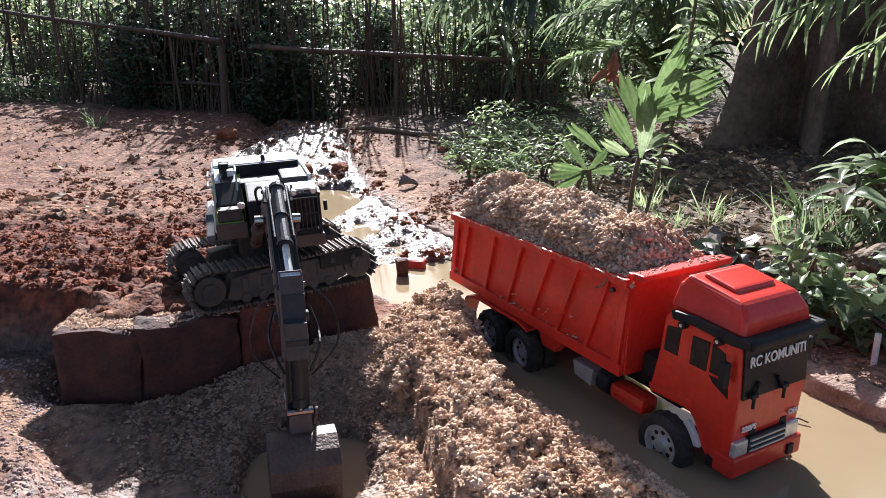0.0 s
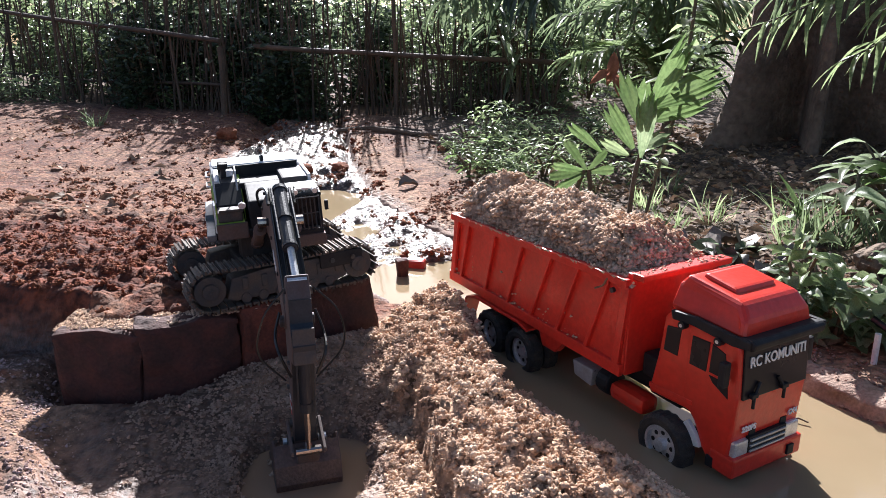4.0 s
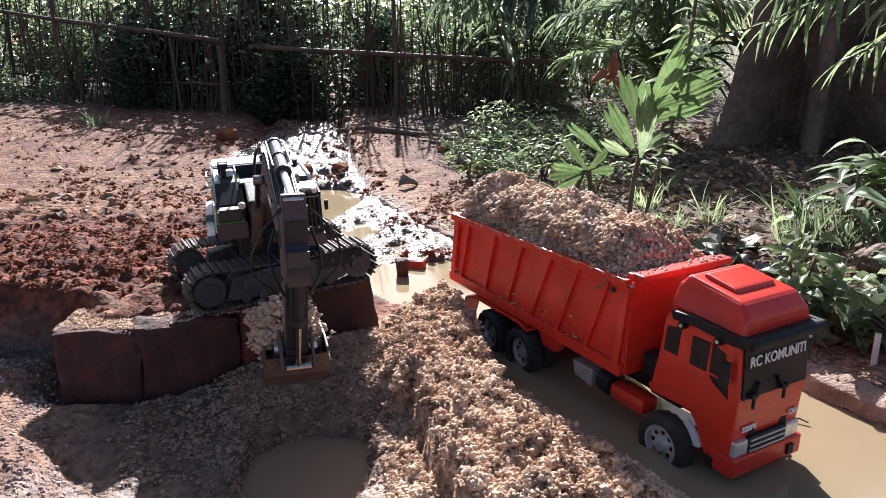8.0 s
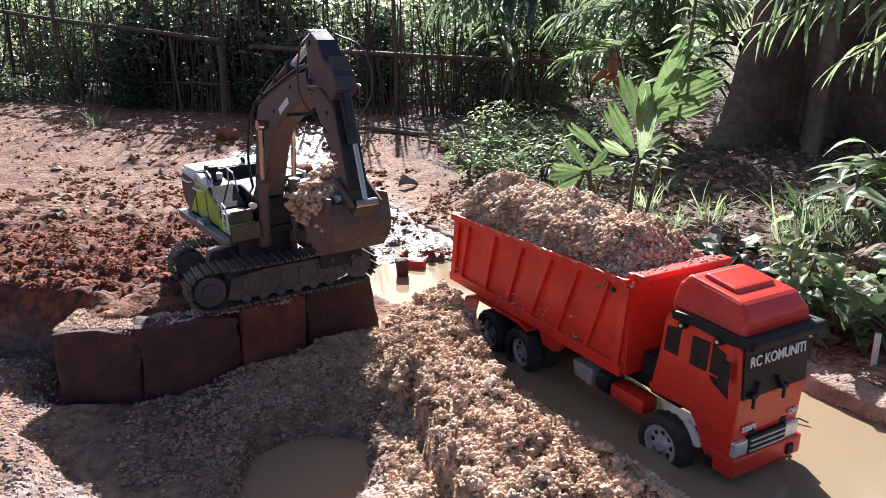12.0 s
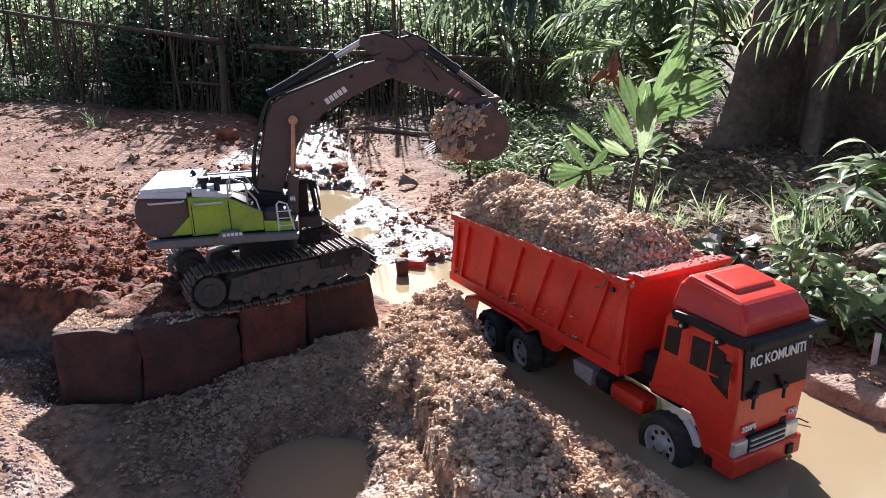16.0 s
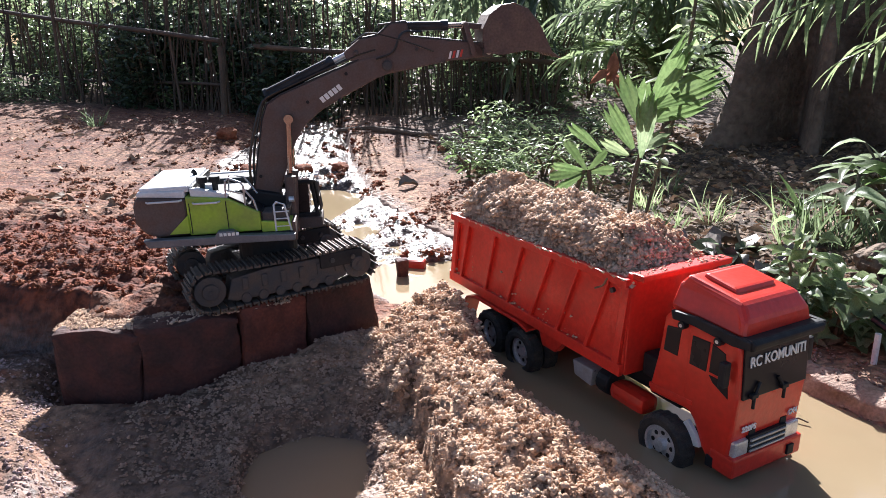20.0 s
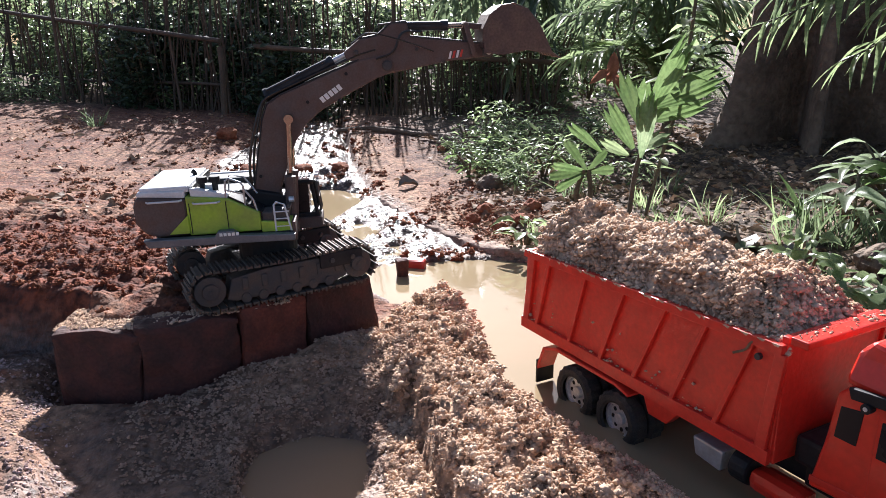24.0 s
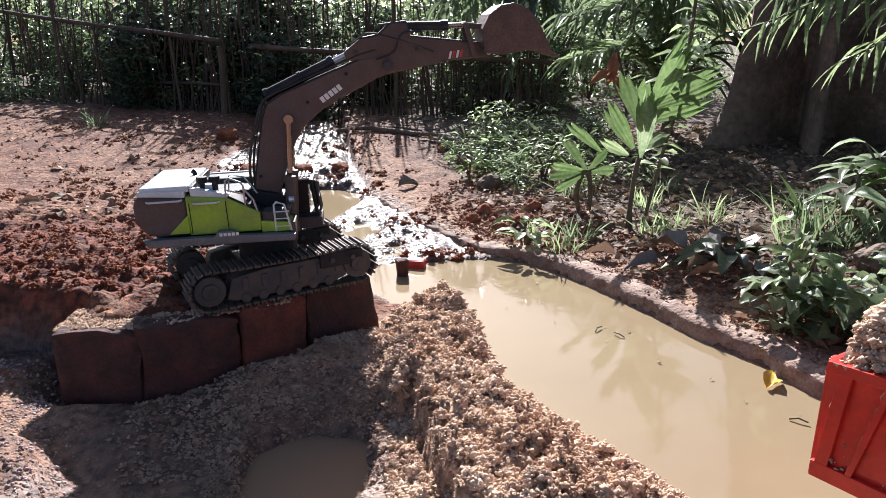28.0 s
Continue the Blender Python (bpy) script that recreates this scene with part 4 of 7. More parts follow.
def arm_poses(t):
    """Every arm part's pose in the excavator's space at t."""
    swing, a, b, g = joints(t)
    turn = pose(0, 0, 0, 0, 0, swing)
    # the slack arm leans a little when it hangs over the pit
    hung = ARM_SEAT @ turn @ pose(0, 0, 0, -5.2 * min(1.0, max(0.0, -swing / 72)))

    def at(p, deg):
        return hung @ Matrix.Translation((p[0], ARM_Y, p[1])) @ Matrix.Rotation(-radians(deg), 4, "Y")

    def off(p, deg, x, z):
        c, s = math.cos(radians(deg)), math.sin(radians(deg))
        return (p[0] + x * c - z * s, p[1] + x * s + z * c)

    def aim(p, q):
        return math.degrees(math.atan2(q[1] - p[1], q[0] - p[0]))
    tip = off(FOOT, a, BOOM_LEN, 0)
    pin = off(tip, b, STICK_LEN, 0)
    out = {"body": turn, "boom": at(FOOT, a), "stick": at(tip, b), "bucket": at(pin, g)}
    base, knee = (0.046, 0.080), off(FOOT, a, 0.168, 0.072)
    for s in "rl":
        out["bcyl" + s], out["brod" + s] = at(base, aim(base, knee)), at(knee, aim(base, knee))
    back_, top = off(FOOT, a, 0.172, 0.122), off(tip, b, -0.056, 0.026)
    out["scyl"], out["srod"] = at(back_, aim(back_, top)), at(top, aim(back_, top))
    root, hub, lug = off(tip, b, 0.026, 0.056), off(tip, b, 0.139, 0.0), off(pin, g, 0.006, 0.036)
    d = math.dist(hub, lug)
    r1, r2 = 0.045, 0.043
    k = (r1 * r1 - r2 * r2 + d * d) / (2 * d)
    hgt = math.sqrt(max(0.0, r1 * r1 - k * k))
    ux, uz = (lug[0] - hub[0]) / d, (lug[1] - hub[1]) / d
    end = (hub[0] + ux * k - uz * hgt, hub[1] + uz * k + ux * hgt)
    out["crank0"] = out["crank1"] = at(hub, aim(hub, end))
    out["link"] = at(end, aim(end, lug))
    out["kcyl"], out["krod"] = at(root, aim(root, end)), at(end, aim(root, end))
    return out


# ---------------------------------------------------------------- the toy truck
# x forward from the rear of the bed, y to its left, z up from the bed's lower edge
TRUCK_ROWS = [(0.0, 0.109, 1.431, 0.098, -60.6, 1.5, 0.4), (21.5, 0.109, 1.431, 0.098, -60.6, 1.5, 0.4), (21.9, 0.113, 1.424, 0.098, -60.7, 1.2, 0.5), (22.6, 0.141, 1.369, 0.097, -61.2, 0.9, 0.7),
              (23.5, 0.197, 1.253, 0.0956, -61.5, 0.6, 0.8), (24.0, 0.227, 1.202, 0.089, -61.4, 0.4, 0.2), (24.5, 0.256, 1.154, 0.088, -61.9, -0.5, -1.0),
              (25.0, 0.280, 1.103, 0.092, -62.0, -0.6, -0.5), (25.5, 0.305, 1.043, 0.096, -61.5, -0.6, -0.2), (26.0, 0.333, 0.985, 0.095, -60.8, -0.8, 0.0), (26.5, 0.371, 0.926, 0.095, -60.0, -0.8, 0.0),
              (27.0, 0.408, 0.861, 0.095, -59.0, -0.8, 0.0), (27.5, 0.443, 0.807, 0.095, -58.0, -0.8, 0.0), (28.0, 0.485, 0.757, 0.095, -57.0, -0.8, 0.0)]
YC = -0.018
truck = thing("toy_dump_truck", pose(0.109, 1.431, 0.098, 0.4, 1.5, -60.6), "red toy dump truck with ribbed bed in muddy water", "truck")


def make_truck():
    yn, yf = YC - 0.083, YC + 0.083
    # bed: floor, ribbed sides, front wall with lip, tailgate
    bed = part("bed", box(0.004, 0.480, yn + 0.004, yf - 0.004, 0.0, 0.010, 0.002), M_RED, truck, "red ribbed tipper bed")
    for y, s in ((yn, -1), (yf, 1)):
        b = prism([(0.0, 0.0), (0.480, 0.0), (0.483, 0.142), (0.006, 0.129)], y - 0.003, y + 0.003, 0.0012)
        part("side_wall", b, M_RED, bed)
        o = y + s * 0.0055
        b = prism([(0.003, 0.118), (0.482, 0.131), (0.483, 0.143), (0.006, 0.130)], o - 0.0045, o + 0.0025, 0.001)
        part("top_rail", b, M_RED, bed)
        part("bottom_rail", prism([(0.0, -0.004), (0.481, -0.004), (0.481, 0.014), (0.0, 0.014)], o - 0.0045, o + 0.0025, 0.001), M_RED, bed)
        for low, high in ((0.004, 0.018), (0.036, 0.064), (0.120, 0.150), (0.191, 0.231), (0.260, 0.308), (0.330, 0.374), (0.400, 0.440), (0.462, 0.474)):
            w = 0.014 if low in (0.004, 0.462) else 0.007
            top = 0.119 + 0.027 * high
            b = prism([(low, 0.012), (low + w, 0.012), (high + w, top), (high, top)], o - 0.004, o + 0.0015, 0.001)
            part("rib", b, M_RED, bed)
        part("hinge_bolt", rod((0.452, y - 0.008, 0.118), (0.452, y + 0.008, 0.118), 0.004, 8), M_DGREY, bed)
    part("front_wall", box(0.474, 0.483, yn, yf, -0.004, 0.150, 0.002), M_RED, bed)
    part("front_lip", box(0.487, 0.508, yn - 0.004, yf + 0.004, 0.145, 0.154, 0.002), M_RED2, bed, "worn red lip over the bed's front wall")
    part("tailgate", prism([(-0.006, -0.008), (0.002, -0.008), (0.008, 0.128), (0.0, 0.128)], yn, yf, 0.0015), M_RED, bed)
    for y in (yn + 0.012, yf - 0.022):
        part("gate_rib", prism([(-0.010, -0.004), (-0.004, -0.004), (0.002, 0.126), (-0.004, 0.126)], y, y + 0.010, 0.001), M_RED, bed)
    b = prism([(-0.009, 0.020), (-0.004, 0.020), (0.0, 0.108), (-0.005, 0.108)], yn + 0.03, yf - 0.03, 0.004)
    part("gate_panel", b, M_RED, bed)
    # chassis
    for y in (YC - 0.030, YC + 0.030):
        part("chassis_rail", box(0.06, 0.66, y - 0.006, y + 0.006, -0.034, -0.012, 0.001), M_BLACK, truck)
    part("bed_support", prism([(0.27, -0.004), (0.345, -0.004), (0.318, -0.036), (0.285, -0.036)], yn + 0.004, yn + 0.020, 0.002), M_RED, truck)
    part("bed_support", prism([(0.27, -0.004), (0.345, -0.004), (0.318, -0.036), (0.285, -0.036)], yf - 0.020, yf - 0.004, 0.002), M_RED, truck)
    part("battery_box", prism([(0.366, -0.026), (0.414, -0.026), (0.412, -0.054), (0.372, -0.050)], yn + 0.002, yn + 0.03, 0.003), M_GREYP, truck, "pale grey side box")
    part("air_tank", rod((0.425, YC - 0.066, -0.036), (0.45, YC - 0.066, -0.036), 0.020, 16, w=0.004), M_BLACK, truck)
    part("fuel_tank", box(0.452, 0.522, yn + 0.000, yn + 0.034, -0.052, -0.026, 0.011), M_RED2, truck, "red rounded fuel tank")
    part("gear_box", box(0.50, 0.56, YC - 0.05, YC + 0.05, -0.03, 0.0, 0.006), M_BLACK, truck)
    part("cab_rear_frame", box(0.487, 0.535, YC - 0.055, YC + 0.055, -0.005, 0.03, 0.006), M_BLACK, truck)
    for x in (0.141, 0.236, 0.567):
        part("axle", rod((x, YC - 0.085, -0.067), (x, YC + 0.085, -0.067), 0.007, 10), M_BLACK, truck)
    # rear mudguard
    for y0, y1 in ((yn - 0.013, yn + 0.020), (yf - 0.020, yf + 0.013)):
        prof = [(0.055, -0.060), (0.070, -0.022), (0.10, -0.012), (0.235, -0.012), (0.262, -0.018), (0.262, -0.014), (0.235, -0.007), (0.098, -0.007), (0.066, -0.018), (0.049, -0.060)]
        part("mudguard", prism(prof, y0, y1, 0.001), M_RED, truck)
        part("mud_flap", box(0.050, 0.054, y0, y1, -0.085, -0.045), M_BLACK, truck)
    # wheels
    wheels = []
    for x in (0.141, 0.236, 0.567):
        for side in (-1, 1):
            dual = x < 0.5
            hub = thing("wheel", Matrix.Translation((x, YC + side * 0.092, -0.067)), "", "")
            hub.parent = truck
            tyre = bmesh.new()
            for off_ in ((0.0, -0.032) if dual else (0.0,)):
                y1, y2 = side * off_ + side * 0.002, side * off_ - side * 0.026
                prof = [(0.026, y1 - side * 0.003), (0.030, y1), (0.0375, y1), (0.0415, y1 - side * 0.005), (0.0415, y2 + side * 0.005), (0.0375, y2), (0.026, y2)]
                n = 72
                # the tread: every other slice stands proud
                rings = [[tyre.verts.new(((r + (0.0017 if r > 0.041 and a % 4 < 2 else 0)) * math.cos(a * math.tau / n), y, (r + (0.0017 if r > 0.041 and a % 4 < 2 else 0)) * math.sin(a * math.tau / n))) for r, y in prof] for a in range(n)]
                for a in range(n):
                    for k in range(len(prof) - 1):
                        tyre.faces.new((rings[a][k], rings[a][k + 1], rings[(a + 1) % n][k + 1], rings[(a + 1) % n][k]))
            part("tyre", tyre, M_TYRE, hub, "muddy black ribbed tyre")
            yo = side * (-0.001 if not dual else -0.008)
            b = rod((0, yo - side * 0.008, 0), (0, yo - side * 0.004, 0), 0.026, 24)
            rod((0, yo - side * 0.006, 0), (0, yo + side * (0.004 if not dual else 0.002), 0), 0.009, 14, bm=b, w=0.002)
            for k in range(24):
                a, c = k * math.tau / 24, (k + 1) * math.tau / 24
                vs = [b.verts.new((r * math.cos(q), y, r * math.sin(q))) for q in (a, c) for r, y in ((0.0275, yo + side * 0.001), (0.0235, yo + side * 0.001), (0.0215, yo - side * 0.005))]
                b.faces.new((vs[0], vs[1], vs[4], vs[3]))
                b.faces.new((vs[1], vs[2], vs[5], vs[4]))
            rim = part("rim", b, M_CHROME, hub, "scuffed chrome wheel rim")
            for k in range(8):
                a = k * math.tau / 8
                part("rim_hole", rod((0.0165 * math.cos(a), yo - side * 0.0045, 0.0165 * math.sin(a)), (0.0165 * math.cos(a), yo - side * 0.0036, 0.0165 * math.sin(a)), 0.0034, 8), M_BLACK, hub)
            wheels.append(hub)
    # cab
    cn, cf = YC - 0.066, YC + 0.066
    prof = [(0.528, -0.004), (0.600, 0.000), (0.612, -0.012), (0.626, -0.040), (0.634, -0.050), (0.658, -0.052), (0.667, -0.046), (0.670, 0.000), (0.673, 0.050), (0.668, 0.112), (0.660, 0.126), (0.560, 0.130),
            (0.546, 0.116), (0.540, 0.060)]
    cab = part("cab", prism(prof, cn, cf, 0.006, seg=3), M_RED2, truck, "red forward-control truck cab")
    cab.matrix_basis = Matrix.Translation((-0.011, -0.004, -0.010))
    roof = [(0.550, 0.127), (0.670, 0.123), (0.667, 0.148), (0.652, 0.166), (0.566, 0.177), (0.553, 0.163)]
    b = prism(roof, cn + 0.003, cf - 0.003, 0.008, seg=3)
    for v in b.verts:
        # the fairing draws in towards its top
        v.co.y = YC + (v.co.y - YC) * (1 - 0.16 * max(0.0, min(1.0, (v.co.z - 0.135) / 0.03)))
    part("roof_fairing", b, M_RED2, cab, "glossy orange-red roof fairing")
    part("roof_hatch", prism([(0.574, 0.170), (0.632, 0.163), (0.628, 0.174), (0.580, 0.181)], YC - 0.037, YC + 0.037, 0.004), M_RED2, cab)
    for y, s in ((cn, -1), (cf, 1)):
        o0, o1 = (y - 0.0012, y + 0.002) if s < 0 else (y - 0.002, y + 0.0012)
        for quad in ([(0.553, 0.104), (0.577, 0.108), (0.574, 0.068), (0.550, 0.068)], [(0.596, 0.106), (0.624, 0.107), (0.622, 0.066), (0.595, 0.066)],
                     [(0.628, 0.107), (0.648, 0.101), (0.656, 0.068), (0.627, 0.068)], [(0.627, 0.064), (0.656, 0.064), (0.659, 0.044), (0.634, 0.056)]):
            part("side_window", prism(quad, o0, o1, 0.0008), M_GLASS, cab, "dark tinted side window")
        b = prism([(0.560, 0.130), (0.600, 0.134), (0.660, 0.131), (0.684, 0.131), (0.684, 0.120), (0.660, 0.117), (0.598, 0.121), (0.564, 0.118)], y - 0.006 if s < 0 else y - 0.001, y + 0.001 if s < 0 else y + 0.006, 0.002)
        part("visor_side", b, M_BLACK, cab, "black rail over the side windows")
        for x in (0.582, 0.640):
            lamp = part("marker_lamp", rod((x, y - 0.009 * (s < 0), 0.116), (x, y + 0.009 * (s > 0), 0.116), 0.0055, 10), M_BLACK, cab)
            part("lens", rod((x, y + s * 0.008, 0.116), (x, y + s * 0.0098, 0.116), 0.0024, 8), M_CHROME, lamp)
        arm = rod((0.654, y, 0.088), (0.660, y + s * 0.013, 0.090), 0.002, 6)
        box(0.654, 0.664, y + s * 0.013 - 0.006, y + s * 0.013 + 0.006, 0.064, 0.098, 0.003, arm)
        part("wing_mirror", arm, M_BLACK, cab, "black wing mirror")
        arch = [(0.565 + 0.066 * math.cos(radians(a)), -0.058 + 0.058 * math.sin(radians(a))) for a in range(54, 12, -6)]
        arch2 = [(0.565 + 0.056 * math.cos(radians(a)), -0.058 + 0.050 * math.sin(radians(a))) for a in range(18, 60, 6)]
        part("arch_trim", prism(arch + arch2, o0 - (0.003 if s < 0 else 0), o1 + (0.003 if s > 0 else 0), 0.0008), M_WHITE, cab, "white wheel arch trim")
        part("door_seam", prism([(0.590, 0.012), (0.5915, 0.012), (0.5915, 0.112), (0.590, 0.112)], o0 + 0.0008, o1 - 0.0008), M_RED, cab)
        part("sill_trim", prism([(0.530, 0.004), (0.606, 0.010), (0.606, 0.016), (0.530, 0.011)], o0, o1, 0.0008), M_RED, cab)
    xf = 0.671
    part("windscreen", prism([(0.6762, 0.048), (0.6715, 0.048), (0.6665, 0.116), (0.6712, 0.116)], cn + 0.006, cf - 0.006, 0.001), M_GLASS, cab, "dark tinted windscreen")
    part("visor", prism([(0.664, 0.117), (0.688, 0.119), (0.690, 0.129), (0.684, 0.133), (0.664, 0.130)], cn - 0.003, cf - 0.003, 0.003), M_BLACK, cab, "black sun visor")
    for y, tip in ((YC - 0.045, 0.012), (YC + 0.012, -0.012)):
        b = pipe([(0.680, y, 0.036), (0.680, y, 0.050), (0.677, y + tip, 0.068)], 0.0022)
        box(0.676, 0.682, y - 0.006, y + 0.006, 0.050, 0.056, 0.001, b)
        part("wiper", b, M_BLACK, cab, "black wiper")
    part("grille", box(xf - 0.002, xf + 0.004, cn + 0.030, cf - 0.030, -0.034, -0.010, 0.001), M_BLACK, cab)
    for k in range(3):
        part("grille_slat", box(xf + 0.002, xf + 0.006, cn + 0.032, cf - 0.032, -0.0315 + k * 0.0075, -0.0285 + k * 0.0075, 0.0008), M_GREYP, cab)
    for y in (cn + 0.004, cf - 0.030):
        part("headlight", box(xf - 0.006, xf + 0.004, y, y + 0.026, -0.034, -0.012, 0.003), M_CHROME, cab, "pale rectangular headlight")
    part("bumper", box(xf - 0.030, xf + 0.008, cn - 0.001, cf + 0.001, -0.060, -0.032, 0.004), M_RED, cab, "red front bumper")
    part("tow_hook", box(xf + 0.006, xf + 0.011, YC + 0.036, YC + 0.048, -0.054, -0.040, 0.001), M_BLACK, cab)
    part("bumper_corner", box(xf - 0.034, xf - 0.022, cn - 0.002, cn + 0.01, -0.060, -0.044, 0.002), M_BLACK, cab)

    def word(text, size, m, name):
        cu = bpy.data.curves.new("lettering", "FONT")
        cu.body, cu.size, cu.extrude, cu.align_x, cu.offset = text, size, 0.0006, "CENTER", 0.0004
        ob = new(name, cu)
        ob.parent = cab
        cu.materials.append(M_LETTER)
        ob.matrix_basis = m
        ob["label"] = "white lettering"
        return ob
    lean = math.degrees(math.atan2(0.005, 0.068))
    word("RC KOMUNITI", 0.0190, Matrix.Translation((0.6742, YC, 0.090)) @ pose(0, 0, 0, 90 - lean, 0, 90) @ Matrix.Diagonal((0.86, 1, 1, 1)), "lettering")
    word("220PS", 0.0105, Matrix.Translation((0.6722, cn + 0.030, -0.001)) @ pose(0, 0, 0, 90, 0, 90), "lettering")
    word("6X4", 0.0105, Matrix.Translation((0.6722, cf - 0.018, 0.000)) @ pose(0, 0, 0, 90, 0, 90), "lettering")
    return wheels


WHEELS = make_truck()


def lump_field(pts, r0, r1, rng, squash=0.75, coarse=False, radii=None):
    """Many small rounded crumbs as one mesh."""
    t = (1 + 5 ** 0.5) / 2
    if coarse:
        base = np.array([(1, 0, 0), (-1, 0, 0), (0, 1, 0), (0, -1, 0), (0, 0, 1), (0, 0, -1)], float)
        tri = np.array([(0, 2, 4), (2, 1, 4), (1, 3, 4), (3, 0, 4), (2, 0, 5), (1, 2, 5), (3, 1, 5), (0, 3, 5)])
    else:
        base = np.array([(-1, t, 0), (1, t, 0), (-1, -t, 0), (1, -t, 0), (0, -1, t), (0, 1, t), (0, -1, -t), (0, 1, -t), (t, 0, -1), (t, 0, 1), (-t, 0, -1), (-t, 0, 1)]) / 1.9
        tri = np.array([(0, 11, 5), (0, 5, 1), (0, 1, 7), (0, 7, 10), (0, 10, 11), (1, 5, 9), (5, 11, 4), (11, 10, 2), (10, 7, 6), (7, 1, 8), (3, 9, 4), (3, 4, 2), (3, 2, 6), (3, 6, 8), (3, 8, 9), (4, 9, 5), (2, 4, 11), (6, 2, 10), (8, 6, 7), (9, 8, 1)])
    n, k = len(pts), len(base)
    r = (r0 + (r1 - r0) * rng.random(n) ** 3.4 if radii is None else radii)[:, None, None]
    v = base[None] * (1 + 0.9 * (rng.random((n, k, 1)) - 0.5)) * (1 + 0.2 * (rng.random((n, k, 3)) - 0.5)) * np.array([1, 1, squash]) * (0.75 + 0.5 * rng.random((n, 1, 3)))
    a = rng.random(n) * math.tau
    c, s = np.cos(a)[:, None], np.sin(a)[:, None]
    v = np.stack([v[..., 0] * c - v[..., 1] * s, v[..., 0] * s + v[..., 1] * c, v[..., 2]], -1) * r + np.asarray(pts)[:, None, :]
    f = tri[None] + (np.arange(n) * k)[:, None, None]
    me = bpy.data.meshes.new("crumbs")
    me.from_pydata(v.reshape(-1, 3).tolist(), [], f.reshape(-1, 3).tolist())
    me.polygons.foreach_set("use_smooth", [True] * len(me.polygons))
    return me


rng = np.random.default_rng(5)


def clump_field(pts, r0, r1, per, rng):
    """Crumbly soil: clumps, each a knot of small grains, as one mesh."""
    n = len(pts)
    R = r0 + (r1 - r0) * rng.random(n) ** 2
    z = -0.25 + 1.25 * rng.random((n, per))
    a = rng.random((n, per)) * math.tau
    q = np.sqrt(np.maximum(0, 1 - z * z))
    d = np.stack([q * np.cos(a), q * np.sin(a), z * 0.8], -1) * (0.55 + 0.65 * rng.random((n, per, 1)))
    g = (np.asarray(pts)[:, None] + d * R[:, None, None]).reshape(-1, 3)
    rad = np.maximum(0.0009, (R[:, None] * (0.16 + 0.50 * rng.random((n, per)) ** 2.4)).ravel())
    return lump_field(np.concatenate([pts, g]), 0, 0, rng, 0.8, True, np.concatenate([R * 0.78, rad]))



def load_height(x, y):
    """The heaped load over the bed: high along the middle, falling to the side walls."""
    u, v = (x - 0.01) / 0.462, (y - YC) / 0.079
    edge = np.clip(1 - np.abs(v) ** 4.0, 0, 1) * step(u, -0.16, 0.09) * step(1 - u, -0.02, 0.12)
    return 0.121 + 0.012 * u + 0.060 * edge * (1 - 0.25 * u) + (0.020 * fbm(x, y, 22, 3, 21) + 0.022 * np.abs(fbm(x, y, 40, 3, 24))) * edge


def make_load():
    X, Y = np.meshgrid(np.linspace(0.010, 0.472, 70), np.linspace(YC - 0.079, YC + 0.079, 32))
    Z = load_height(X, Y) - 0.005 + 0.004 * fbm(X, Y, 60, 3, 4)
    idx = np.arange(X.size).reshape(X.shape)
    q = np.stack([idx[:-1, :-1], idx[:-1, 1:], idx[1:, 1:], idx[1:, :-1]], -1).reshape(-1, 4)
    me = bpy.data.meshes.new("load")
    me.from_pydata(np.stack([X, Y, Z], -1).reshape(-1, 3).tolist(), [], q.tolist())
    heap = part("soil_load", me, M_SAND, smooth=True)
    tagged(heap, "heaped crumbly tan soil filling the truck bed", "soil", kind="stuff")
    n = 3300
    x, y = 0.014 + 0.456 * rng.random(n), YC + (rng.random(n) * 2 - 1) * 0.079
    part("crumbs", clump_field(np.stack([x, y, load_height(x, y) + 0.001], -1), 0.0038, 0.0125, 14, rng), M_SAND, heap)
    n = 260
    x = 0.012 + 0.46 * rng.random(n)
    y = YC + np.where(rng.random(n) < 0.6, -1, 1) * (0.079 + 0.011 * rng.random(n))
    part("crumbs", lump_field(np.stack([x, y, 0.1305 + 0.0272 * (x - 0.006) + 0.0015 * rng.random(n)], -1), 0.0012, 0.0042, rng, coarse=True), M_SAND, heap)
    part("root", pipe(curve_pts([(0.452, YC - 0.078, 0.136), (0.445, YC - 0.092, 0.134), (0.438, YC - 0.094, 0.122), (0.425, YC - 0.097, 0.114)], 4), 0.0016), M_DRY, heap, "pale root hanging over the bed's rim")
    heap.matrix_basis = truck.matrix_basis
    return heap


LOAD = make_load()


def bed_mud():
    """Mud crumbs dried onto the bed's side ledges and its front lip."""
    n = 190
    x = 0.01 + 0.46 * rng.random(n)
    y = YC - 0.0905 + 0.003 * rng.random(n)
    z = 0.0150 + 0.05 * rng.random(n) ** 5
    k = (np.sin(x * 90) + 0.5 * np.sin(x * 37 + 1)) > -0.1
    pts = np.stack([x, y, z], -1)[k]
    n = 90
    top = np.stack([0.488 + 0.019 * rng.random(n), YC + (rng.random(n) * 2 - 1) * 0.084, np.full(n, 0.1545)], -1)
    bed = [o for o in truck.children if o.name.startswith("bed") and not o.name.startswith("bed_")][0]
    tagged(part("mud_crumbs", lump_field(np.concatenate([pts, top]), 0.0008, 0.0042, rng, 0.6, True), M_SAND, bed, "dried tan mud crumbs"), kind="stuff")


bed_mud()


